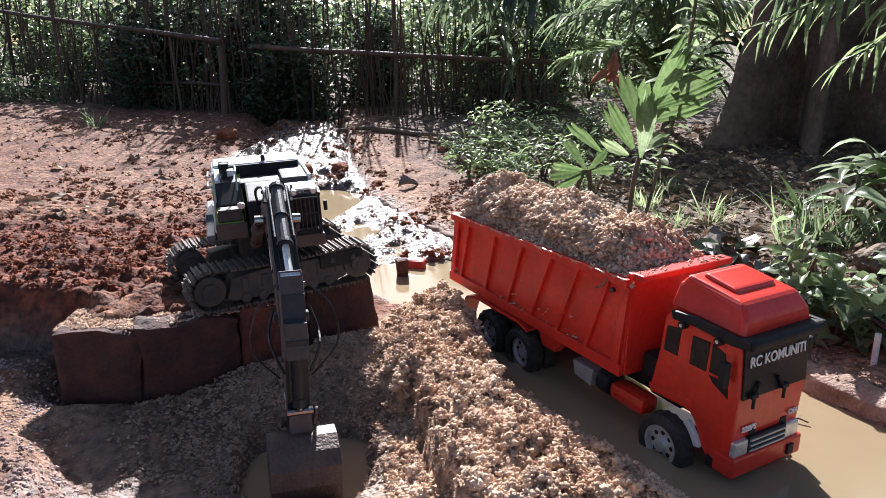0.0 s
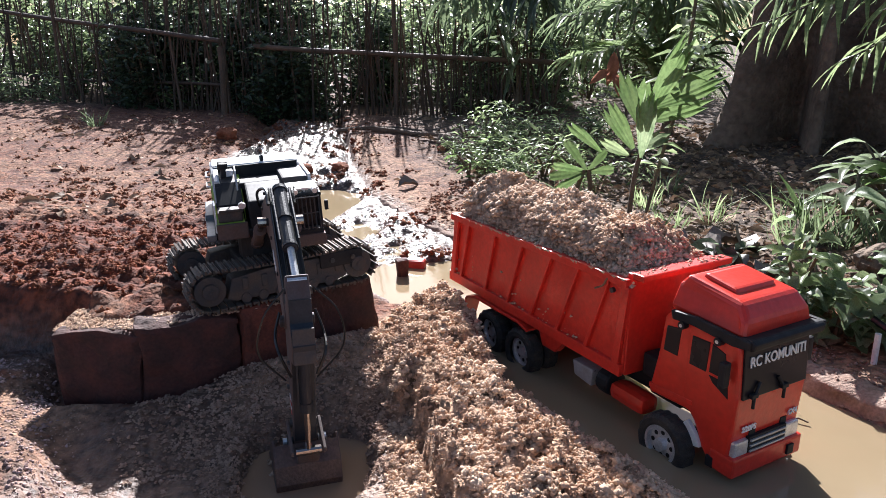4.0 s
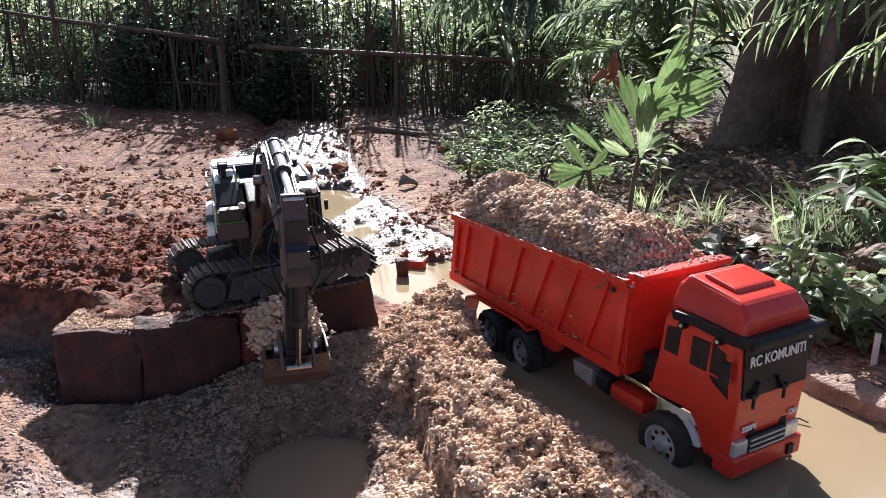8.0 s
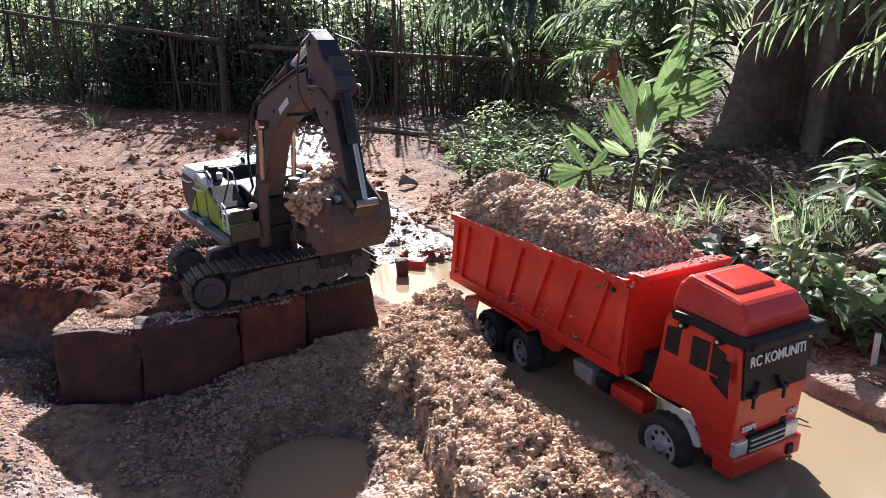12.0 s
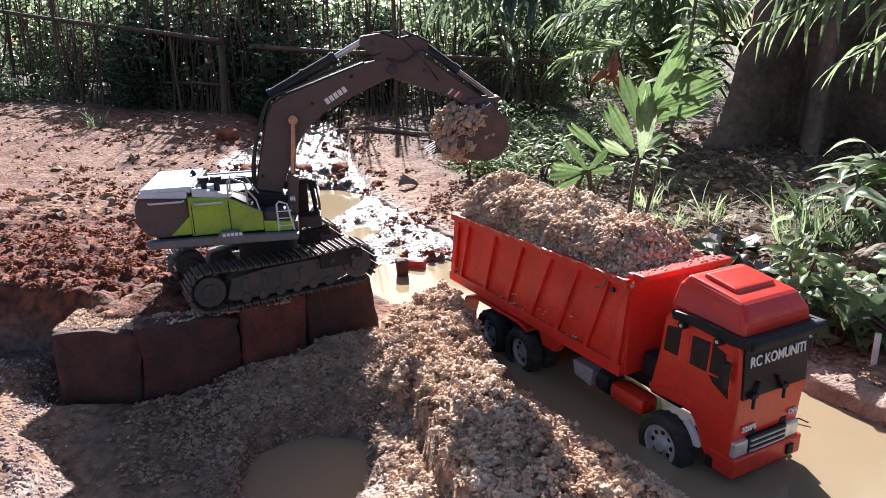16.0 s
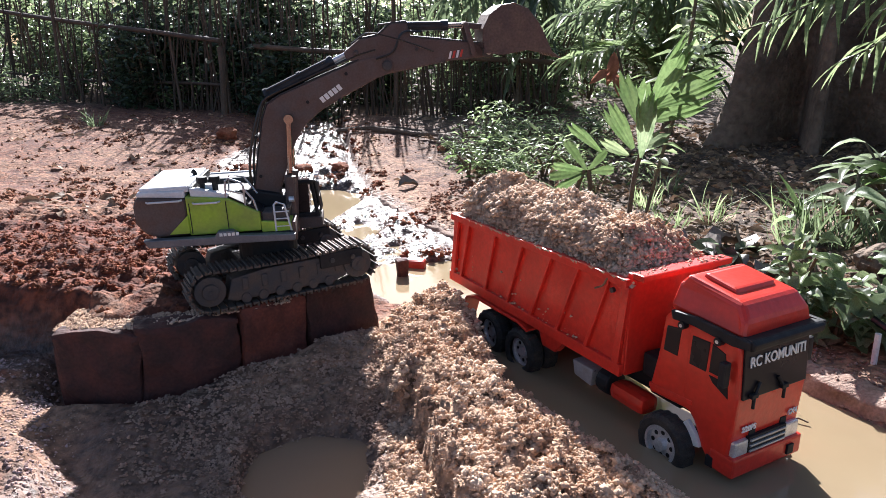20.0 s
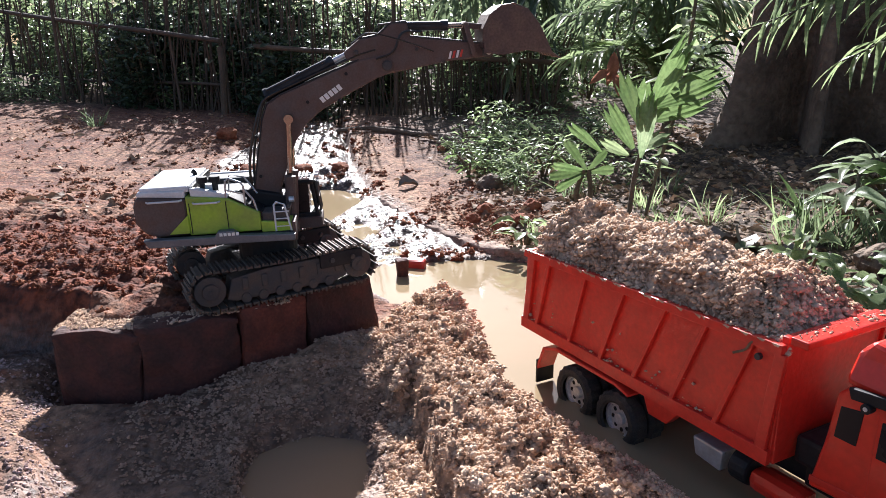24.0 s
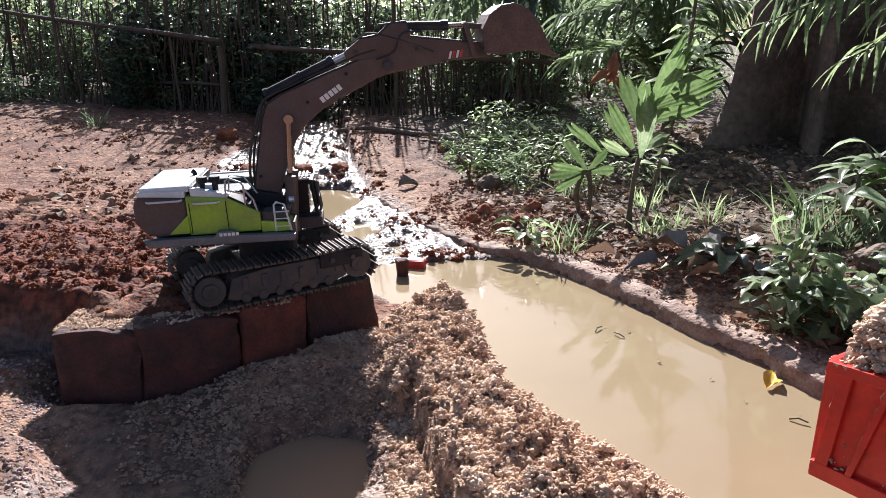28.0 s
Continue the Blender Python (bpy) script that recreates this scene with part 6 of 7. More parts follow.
# ---------------------------------------------------------------- the green behind the fence
leafy = [shrub_meshes(1.15, 0.42, 34, 24, 0.072, rng, 0.11) for _ in range(3)]
dense = [shrub_meshes(0.95, 0.34, 52, 30, 0.080, rng, 0.11) for _ in range(2)]
tall = [shrub_meshes(1.9, 0.75, 46, 28, 0.13, rng, 0.2, 0.1) for _ in range(2)]
small = [shrub_meshes(0.28, 0.20, 15, 10, 0.055, rng, 0.05, 0.05, 0.36) for _ in range(3)]
K_LEAF = [shrub("shrub", Matrix.LocRotScale((-3.3, 6.1, 0.14), None, (0.7, 0.7, 0.7)), leafy[0], M_LEAF2, "sunlit green shrub behind the fence", "shrubs behind the fence"),
          shrub("shrub", Matrix.LocRotScale((-2.9, 5.9, 0.14), None, (0.65, 0.65, 0.65)), leafy[1], M_LEAF, "leafy green shrub behind the fence", "shrubs behind the fence"),
          shrub("shrub", Matrix.LocRotScale((-2.5, 5.75, 0.14), None, (0.7, 0.7, 0.7)), leafy[2], M_LEAF2, "sunlit green shrub behind the fence", "shrubs behind the fence"),
          shrub("bush", pose(-1.95, 5.6, 0.14), dense[0], M_LEAFD, "dense dark green bush growing through the fence", "dark bushes at the fence"),
          shrub("bush", pose(-1.18, 5.15, 0.14), dense[1], M_LEAFD, "dense dark green bush growing through the fence", "dark bushes at the fence"),
          shrub("tall_shrub", Matrix.LocRotScale((-3.6, 7.2, 0.15), None, (0.45, 0.45, 0.45)), tall[0], M_LEAFD, "tall dark shrub in the thicket", "thicket"),
          shrub("tall_shrub", Matrix.LocRotScale((-2.3, 7.0, 0.15), None, (0.45, 0.45, 0.45)), tall[1], M_LEAF, "tall green shrub in the thicket", "thicket"),
          shrub("weed", pose(-3.1, 5.35, 0.14), small[0], M_LEAF2, "low bright weeds at the foot of the fence", "weeds"),
          shrub("weed", pose(-2.6, 5.1, 0.14), small[1], M_LEAF, "low green weeds at the foot of the fence", "weeds"),
          shrub("weed", pose(0.18, 3.0, 0.14), small[2], M_LEAF2, "low sunlit weeds on the bank", "weeds")]
for k in range(17):
    u = (k + 0.5) / 17
    x, y = fence_at(u * 1.02 if u < 0.97 else 0.99)
    put("shrub", K_LEAF[k % 3], x + 0.15 + rng.normal() * 0.12, y + 0.55 + rng.random() * 0.75, 0.50 + 0.28 * rng.random(), rng.random() * 6)
for x, y, s in ((-1.7, 5.5, 1.0), (-1.0, 5.2, 1.05), (-0.45, 5.0, 0.9), (-2.3, 5.8, 0.9), (-1.35, 5.35, 1.05), (0.30, 4.7, 0.8), (-1.30, 4.85, 0.7), (-1.05, 5.0, 0.6), (-2.05, 5.0, 0.9), (-1.82, 5.05, 0.85)):
    put("bush", K_LEAF[3 + (x > -1)], x, y + 0.1, s * 0.66, rng.random() * 6)
for x, y, s in ((-1.92, 4.86, 0.50), (-1.02, 4.52, 0.52), (-0.84, 4.50, 0.44)):
    put("bush", K_LEAF[3 + (x > -1)], x, y, s, rng.random() * 6)
for k in range(10):
    put("tall_shrub", K_LEAF[5 + k % 2], -4.4 + k * 0.75 + rng.normal() * 0.2, 7.0 - 0.10 * k + rng.random() * 0.9 + (0.6 if k > 8 else 0), 0.41 + 0.18 * rng.random(), rng.random() * 6)
for x0, x1, y0, y1, n in ((-3.7, -2.7, 5.3, 5.0, 7), (-1.6, -1.05, 4.7, 4.5, 3), (0.0, 0.60, 4.55, 4.4, 4)):
    for k in range(n):
        f = k / (n - 1)
        put("weed", K_LEAF[7 + k % 2], x0 + (x1 - x0) * f, y0 + (y1 - y0) * f + rng.normal() * 0.12, 0.45 + 0.5 * rng.random(), rng.random() * 6)


def far_woods():
    n = 3800
    a = rng.random(n)
    x = -14 + 26 * a
    y = 10.5 + 6 * rng.random(n)
    x = np.where(np.abs(x / y - 0.39) < 0.035, x - 2.0, x)
    z = 0.1 + 0.95 * rng.random(n) ** 1.1
    s = 0.22 + 0.2 * rng.random(n)
    me = leaf_mesh("far_woods", np.stack([x, y, z], -1), unit(n, rng, -0.6, 0.6), unit(n, rng, 0.4, 1), s, s * 0.5)
    tagged(part("far_woods", me, M_LEAF), "distant thicket of dark green leaves", "woods", kind="stuff")


far_woods()


# ---------------------------------------------------------------- the big tree
def make_tree():
    tree = thing("tree", pose(1.50, 3.05, 0.08), "old broad tree with buttressed grey-brown trunk", "tree")
    b = bmesh.new()
    n = 110
    rings = []
    for i in range(70):
        t = i / 69
        z = -0.1 + 2.7 * t ** 1.6
        flare = math.exp(-max(0, z) * 2.1)
        ring = []
        for k in range(n):
            a = k * math.tau / n
            lobe = 0.0
            for la, lw, lh in ((radians(203), 0.26, 0.36), (radians(247), 0.13, 0.34), (radians(300), 0.17, 0.46), (radians(60), 0.4, 0.25), (radians(130), 0.35, 0.2)):
                d = math.atan2(math.sin(a - la), math.cos(a - la))
                lobe += lh * math.exp(-(d / lw) ** 2)
            r = 0.15 + lobe * (0.40 + 0.80 * flare)
            r *= 1 + 0.045 * noise.fractal(Vector((math.cos(a) * 3, math.sin(a) * 3, z * 2.2)), 0.7, 2, 7) - 0.03 * abs(noise.noise(Vector((math.cos(a) * 9, math.sin(a) * 9, z * 5))))
            ring.append(b.verts.new((r * math.cos(a) + 0.06 * z, r * math.sin(a), z)))
        rings.append(ring)
    for p, q in zip(rings, rings[1:]):
        for k in range(n):
            b.faces.new((p[k], p[(k + 1) % n], q[(k + 1) % n], q[k]))
    part("trunk", b, M_BARK, tree, "rough grey-brown trunk with buttress roots", smooth=True)
    limbs = []
    for k in range(7):
        a = radians(20 + k * 50)
        e = Vector((0.1 + 1.5 * math.cos(a), 1.5 * math.sin(a), 3.6 + 0.5 * (k % 3)))
        b = pipe(curve_pts([(0.15, 0, 2.4), (0.12 + 0.6 * math.cos(a), 0.6 * math.sin(a), 3.0), e], 6), [0.12 - 0.006 * i for i in range(13)], 8)
        part("limb", b, M_BARK, tree)
        limbs.append(e)
    P = []
    for e in limbs:
        for _ in range(12):
            c = np.array(e) + rng.normal(size=3) * np.array([0.5, 0.5, 0.3])
            P.append(c + rng.normal(size=(42, 3)) * 0.16)
    P = np.concatenate(P)
    s = 0.10 + 0.08 * rng.random(len(P))
    part("crown", leaf_mesh("crown", P, unit(len(P), rng, -0.6, 0.4), unit(len(P), rng, 0.5, 1), s, s * 0.45), M_LEAF, tree)
    return tree


make_tree()


# ---------------------------------------------------------------- palms and broad-leaved plants
def frond(name, root, mid, tip, leaflet, material, pairs, parent, hang=0.5, wid=0.16):
    """A feather frond: a curved rib with narrow leaflets along both sides."""
    rib = curve_pts([root, mid, tip], 12)
    L = [r.copy() for r in rib]
    b = pipe(L, [0.006 * (1 - 0.8 * i / len(L)) + 0.001 for i in range(len(L))], 5)
    fr = part(name, b, M_STEM, parent)
    P, D, U, S = [], [], [], []
    for k in range(pairs):
        t = 0.12 + 0.86 * k / pairs
        s = t * (len(L) - 1)
        i = min(len(L) - 2, int(s))
        p = L[i].lerp(L[i + 1], s - i)
        d = (L[i + 1] - L[i]).normalized()
        side = d.cross(Vector((0, 0, 1)))
        side = side.normalized() if side.length > 1e-4 else Vector((1, 0, 0))
        for sg in (-1, 1):
            w = (d * 0.75 + side * sg * 0.8 + Vector((0, 0, -hang * (0.6 + 0.6 * rng.random()))) + Vector(rng.normal(size=3) * 0.08)).normalized()
            P.append(p)
            D.append(w)
            U.append((0.2 * rng.normal(), 0.2 * rng.normal(), 1))
            S.append(leaflet * (0.55 + 0.6 * math.sin(math.pi * min(1, 0.15 + 0.8 * t))) * (0.85 + 0.3 * rng.random()))
    for p, d, u, q in zip(P, D, U, S):
        one_leaf("leaflet", fr, p, d, u, q, q * wid, material, 0.3, 0.25)
    return fr


def palm(x, y, label, fronds, group=""):
    z = gz(x, y)
    ob = thing("palm", pose(x, y, z), label, "palm", group)
    part("stem", pipe([(0, 0, -0.03), (0.01, 0.0, 0.16)], [0.03, 0.02], 8), M_STEM, ob)
    for root, mid, tip, leaflet, m, pairs, hang, wid in fronds:
        frond("frond", root, mid, tip, leaflet, m, pairs, ob, hang, wid)
    return ob


# feathery palms in the shade of the fence's end, their fronds arching across
palm(1.00, 3.30, "dark feathery palm behind the bank", [((0, 0, 0.1), (-0.12, -0.02, 0.50), (-0.52, -0.1, 0.50), 0.26, M_LEAF, 26, 0.10, 0.10),
                                                      ((0, 0, 0.1), (0.04, -0.05, 0.50), (0.26, -0.2, 0.56), 0.24, M_LEAF, 22, 0.5, 0.11),
                                                      ((0, 0, 0.1), (-0.16, 0.0, 0.36), (-0.46, -0.1, 0.33), 0.26, M_LEAF2, 24, 0.10, 0.10),
                                                      ((0, 0, 0.1), (-0.05, 0.0, 0.55), (-0.30, -0.15, 0.66), 0.28, M_LEAF, 24, 0.4, 0.10),
                                                      ((0, 0, 0.1), (0.0, 0.0, 0.6), (0.02, -0.3, 0.62), 0.28, M_LEAF, 24, 0.9, 0.10),
                                                      ((0, 0, 0.1), (0.2, 0.0, 0.42), (0.5, -0.2, 0.42), 0.24, M_LEAFD, 22, 0.6, 0.12)])
palm(0.42, 4.2, "drooping palm behind the fence's end", [((0, 0, 0.1), (0.0, -0.1, 0.72), (0.08, -0.55, 0.60), 0.30, M_LEAFD, 22, 1.0, 0.11),
                                                       ((0, 0, 0.1), (0.1, -0.1, 0.78), (0.28, -0.5, 0.66), 0.30, M_LEAF, 22, 1.0, 0.11),
                                                       ((0, 0, 0.1), (-0.2, -0.1, 0.70), (-0.45, -0.4, 0.60), 0.28, M_LEAF, 20, 0.9, 0.11)])
palm(1.58, 2.10, "palm with fronds hanging before the tree", [((0, 0, 0.1), (-0.25, -0.05, 0.56), (-0.78, -0.08, 0.42), 0.19, M_LEAF2, 24, 0.35, 0.13),
                                                            ((0, 0, 0.1), (-0.20, -0.1, 0.46), (-0.55, -0.15, 0.34), 0.17, M_LEAF2, 22, 0.25, 0.14),
                                                            ((0, 0, 0.1), (-0.28, 0.0, 0.62), (-0.70, -0.02, 0.52), 0.20, M_LEAF, 24, 0.45, 0.13),
                                                            ((0, 0, 0.1), (-0.22, -0.15, 0.60), (-0.52, -0.25, 0.46), 0.18, M_LEAF2, 22, 0.4, 0.13),
                                                            ((0, 0, 0.1), (-0.15, -0.2, 0.52), (-0.38, -0.3, 0.40), 0.17, M_LEAF, 20, 0.3, 0.14),
                                                            ((0, 0, 0.1), (-0.30, 0.05, 0.66), (-0.62, 0.05, 0.60), 0.20, M_LEAF, 22, 0.6, 0.12),
                                                            ((0, 0, 0.1), (0.2, -0.1, 0.6), (0.5, -0.2, 0.5), 0.2, M_LEAF, 20, 0.5, 0.13)])


def pleated(base, tip, width, folds, parent, material, start=0.05, cup=0.2, rag=0.10, name="leaf"):
    """A broad pleated wedge of a leaf with a ragged end, like a young fan palm's."""
    base, tip = Vector(base), Vector(tip)
    d = tip - base
    side = d.cross(Vector((0.15, -1, 0.25))).normalized()
    nor = side.cross(d).normalized()
    n = folds * 2
    b = bmesh.new()
    rows = []
    for j in range(7):
        t = j / 6
        row = []
        for i in range(n + 1):
            s = i / n * 2 - 1
            w = width * (start + (1 - start) * math.sin(min(1.0, t * 1.05) * 1.75)) * 0.5
            ragged = 1 + (rag * ((i * 7 + folds) % 5 - 2) / 2 - 0.10 * s * s) * (t ** 3)
            p = base + d * (t * ragged) + side * (s * w) + nor * ((0.5 if i % 2 else -0.5) * width * 0.05 * t + cup * width * s * s * 0.5 - 0.12 * d.length * t * t)
            row.append(b.verts.new(p))
        rows.append(row)
    for a, c in zip(rows, rows[1:]):
        for i in range(n):
            b.faces.new((a[i], a[i + 1], c[i + 1], c[i]))
    return part(name, b, material, parent)


def palm_seedling():
    x, y = 0.49, 1.93
    z = gz(x, y)
    ob = thing("palm_seedling", pose(0, 0, 0), "young palm with broad bright pleated leaves", "plant")

    def P(px, pz, py=0.0):
        return (px, y + py, pz)
    part("stem", pipe(curve_pts([P(0.497, z - 0.02), P(0.509, 0.190), P(0.522, 0.255)], 5), 0.0066, 7), M_STEM, ob)
    part("stem", pipe(curve_pts([P(x + 0.02, z - 0.02), P(0.506, 0.12, 0.02)], 4), 0.006, 6), M_STEM, ob)
    pleated(P(0.516, 0.246, -0.02), P(0.528, 0.398, -0.04), 0.058, 6, ob, M_LEAF, 0.12, 0.15, 0.16)
    pleated(P(0.522, 0.346, 0.00), P(0.623, 0.532, -0.02), 0.060, 5, ob, M_SEED, 0.22, 0.15, 0.16)
    pleated(P(0.546, 0.368, 0.04), P(0.721, 0.455, 0.02), 0.070, 5, ob, M_SEED, 0.22, 0.15, 0.16)
    pleated(P(0.511, 0.331, 0.00), P(0.464, 0.450, -0.02), 0.051, 3, ob, M_SEED, 0.22, 0.15, 0.16)
    pleated(P(0.524, 0.350, 0.03), P(0.525, 0.434, 0.01), 0.045, 3, ob, M_SEED, 0.22, 0.15, 0.16)
    pleated(P(0.508, 0.262, 0.03), P(0.440, 0.374, 0.01), 0.054, 4, ob, M_SEED, 0.22, 0.15, 0.16)
    pleated(P(0.429, 0.251, 0.05), P(0.347, 0.326, 0.03), 0.030, 2, ob, M_SEED, 0.22, 0.15, 0.16)
    pleated(P(0.490, 0.250, 0.00), P(0.421, 0.288, -0.02), 0.033, 3, ob, M_LEAF2, 0.22, 0.15, 0.16)
    pleated(P(0.518, 0.267, 0.02), P(0.587, 0.302, 0.00), 0.039, 3, ob, M_LEAF, 0.22, 0.15, 0.16)
    pleated(P(0.542, 0.332, 0.06), P(0.696, 0.391, 0.04), 0.060, 4, ob, M_SEED, 0.22, 0.15, 0.16)
    x2, y2 = 0.425, 2.14
    z2 = gz(x2, y2)
    ob2 = thing("palm_seedling", pose(x2, y2, z2), "small palm seedling with striped pleated leaves", "plant")
    for a in (-0.018, 0.008):
        part("stem", pipe(curve_pts([(a, 0, -0.02), (a * 1.6, 0, 0.05), (a * 0.5, 0, 0.115)], 4), 0.007, 6), M_STEM, ob2)
    for tip, w in (((-0.11, -0.02, 0.10), 0.04), ((-0.10, -0.03, 0.135), 0.035), ((-0.06, 0.0, 0.20), 0.04), ((-0.09, -0.04, 0.065), 0.035), ((0.055, 0.0, 0.17), 0.035), ((0.07, -0.03, 0.12), 0.04)):
        pleated((0, 0, 0.11), tip, w * 0.7, 2, ob2, M_SEED, 0.2, 0.1, 0.05)
    # thin upright stalk with paired leaves
    ob3 = thing("sapling", pose(0.66, 2.0, gz(0.66, 2.0)), "thin upright sapling with sparse leaves", "plant")
    part("stem", pipe(curve_pts([(-0.10, 0, -0.02), (-0.06, 0, 0.18), (-0.02, 0, 0.36), (0.0, 0, 0.62)], 6), 0.0048, 6), M_STEM, ob3)
    Q, D, S = [], [], []
    for k in range(34):
        t = k / 33
        Q.append((-0.08 + 0.08 * t, 0, 0.14 + 0.46 * t))
        a = k * 2.4
        D.append((math.cos(a), 0.6 * math.sin(a), -0.15 + 0.3 * rng.random()))
        S.append(0.045 + 0.05 * rng.random())
    part("crown", leaf_mesh("crown", Q, D, np.tile((0, 0, 1.0), (34, 1)), np.array(S), np.array(S) * 0.42), M_LEAF2, ob3)


palm_seedling()


def broad_plant(name, x, y, h, r, n, size, material, label, aspect=0.62, stems=5, up=(0.1, 0.6), z=None):
    z0 = gz(x, y) if z is None else z
    ob = thing(name, pose(x, y, z0), label, "plant")
    Q, D, U, S = [], [], [], []
    for k in range(n):
        a = rng.random() * math.tau
        q = r * math.sqrt(rng.random())
        zz = h * (0.12 + 0.88 * rng.random())
        p = Vector((q * math.cos(a) * 0.8, q * math.sin(a) * 0.8, zz * (1 - 0.35 * q / r)))
        if k < stems:
            part("stem", pipe(curve_pts([(0.1 * p.x, 0.1 * p.y, -0.02), (0.4 * p.x, 0.4 * p.y, p.z * 0.6), p], 4), 0.0035, 5), M_STEM, ob)
        Q.append(p)
        D.append((math.cos(a) + 0.4 * rng.normal(), math.sin(a) + 0.4 * rng.normal() - 0.25, up[0] + (up[1] - up[0]) * rng.random() - 0.25))
        U.append((0.3 * rng.normal(), 0.3 * rng.normal(), 1))
        S.append(size * (0.55 + 0.7 * rng.random()))
    for p, d, u, q in zip(Q, D, U, S):
        one_leaf("leaf", ob, p, d, u, q, q * aspect, material, 0.2, 0.2)
    return ob


broad_plant("seedling", 0.215, 1.85, 0.085, 0.045, 16, 0.055, M_LEAF2, "small bright seedling beside the channel", 0.5)
broad_plant("leafy_plant", 0.665, 1.30, 0.23, 0.060, 46, 0.044, M_LEAF2, "tall bright leafy plant above the muddy edge", 0.62, 9)
broad_plant("leafy_plant", 0.620, 1.26, 0.13, 0.060, 40, 0.040, M_PALE, "leafy plant hanging over the muddy edge", 0.7)
broad_plant("leafy_plant", 0.700, 1.22, 0.12, 0.080, 46, 0.050, M_LEAF, "dark green plant beside the channel", 0.8)
broad_plant("leafy_plant", 0.780, 1.20, 0.13, 0.090, 52, 0.050, M_PALE, "round-leaved plant beside the channel", 0.8)
broad_plant("leafy_plant", 0.880, 1.22, 0.15, 0.110, 60, 0.052, M_LEAF, "dark green plant under the tree", 0.8)
broad_plant("leafy_plant", 0.98, 1.12, 0.14, 0.110, 56, 0.050, M_PALE, "round-leaved plant beside the channel", 0.8)
broad_plant("leafy_plant", 0.76, 1.42, 0.09, 0.080, 26, 0.042, M_LEAF2, "sunlit low plant under the tree", 0.65)
broad_plant("broadleaf_plant", 1.03, 1.80, 0.19, 0.11, 24, 0.115, M_PALE, "pale plant with long drooping leaves before the tree", 0.30, 12, (-0.1, 0.7))
broad_plant("broadleaf_plant", 1.18, 1.92, 0.23, 0.13, 24, 0.120, M_PALE, "pale plant with long drooping leaves before the tree", 0.32, 12, (-0.1, 0.7))
broad_plant("broadleaf_plant", 1.16, 1.74, 0.15, 0.07, 7, 0.170, M_SEED, "plant with a few large green leaves", 0.36, 5, (0.2, 0.8))
broad_plant("blade_plant", 0.905, 1.76, 0.05, 0.03, 9, 0.130, M_SEED, "cluster of upright broad green blades", 0.13, 0, (1.6, 2.6))
broad_plant("broadleaf_plant", 0.66, 1.62, 0.05, 0.07, 7, 0.11, M_PALE, "pale broad leaves lying over the litter", 0.36, 4)


def grass(x, y, n, h, r, material, label, seed=0):
    a = rng.random(n) * math.tau
    q = r * np.sqrt(rng.random(n))
    P = np.stack([q * np.cos(a), q * np.sin(a), np.zeros(n)], -1)
    D = np.stack([np.cos(a) * 0.45 + 0.2 * rng.normal(size=n), np.sin(a) * 0.45 + 0.2 * rng.normal(size=n), 0.7 + 0.5 * rng.random(n)], -1)
    S = 0.7 * h * (0.5 + 0.7 * rng.random(n))
    ob = part("grass", leaf_mesh("grass", P, D, unit(n, rng, -0.1, 0.1), S, 0.0045 + 0 * S, 0.2, 0.35), material)
    ob.matrix_basis = pose(x, y, gz(x, y))
    tagged(ob, label, "grass", "grass tufts", "stuff")


for x, y, n, h in ((0.30, 1.78, 26, 0.10), (0.36, 1.86, 30, 0.09), (0.27, 1.92, 20, 0.07), (0.55, 1.86, 26, 0.10), (0.62, 1.92, 24, 0.10), (0.60, 2.1, 24, 0.12), (0.86, 1.72, 36, 0.20), (0.92, 1.66, 40, 0.16),
                   (0.80, 1.62, 20, 0.22), (1.0, 1.6, 34, 0.14), (0.40, 2.3, 30, 0.12), (0.70, 2.25, 30, 0.12), (-1.80, 3.85, 40, 0.16), (0.72, 1.92, 22, 0.16)):
    grass(x, y, n, h, 0.035, M_LEAF2 if n < 28 else M_LEAF, "thin green grass blades on the bank")

# sparse long-leaved herbs and sunlit weeds on the bank beyond the truck
herbs = [shrub_meshes(0.24, 0.13, 9, 6, 0.075, rng, 0.04, 0.15, 0.20) for _ in range(3)]
K_HERB = [shrub("herb", pose(0.30 + 0.12 * i, 2.62 + 0.2 * i, gz(0.30 + 0.12 * i, 2.62 + 0.2 * i)), herbs[i], (M_LEAF2, M_SEED, M_LEAF)[i], "sparse sunlit herb with long narrow leaves", "herbs on the bank") for i in range(3)]
for ob in K_HERB:
    ob.scale = (0.5, 0.5, 0.5)
for k in range(46):
    x, y = 0.10 + 0.62 * rng.random(), 2.25 + 1.35 * rng.random()
    put("herb", K_HERB[k % 3], x, y, 0.25 + 0.36 * rng.random(), rng.random() * 6)
for k in range(26):
    x, y = 0.02 + 0.62 * rng.random(), 2.42 + 1.25 * rng.random()
    if x < 0.16 and y < 2.9:
        x += 0.18
    put("weed", K_LEAF[7 + k % 3], x, y, 0.15 + 0.20 * rng.random(), rng.random() * 6)
for k in range(10):
    put("shrub", K_LEAF[k % 3], 0.55 + 0.19 * k + rng.normal() * 0.1, 4.5 + rng.random() * 0.8, (0.5 + 0.3 * rng.random()) * (0.45 if k in (6, 7, 8) else 1.0), rng.random() * 6)


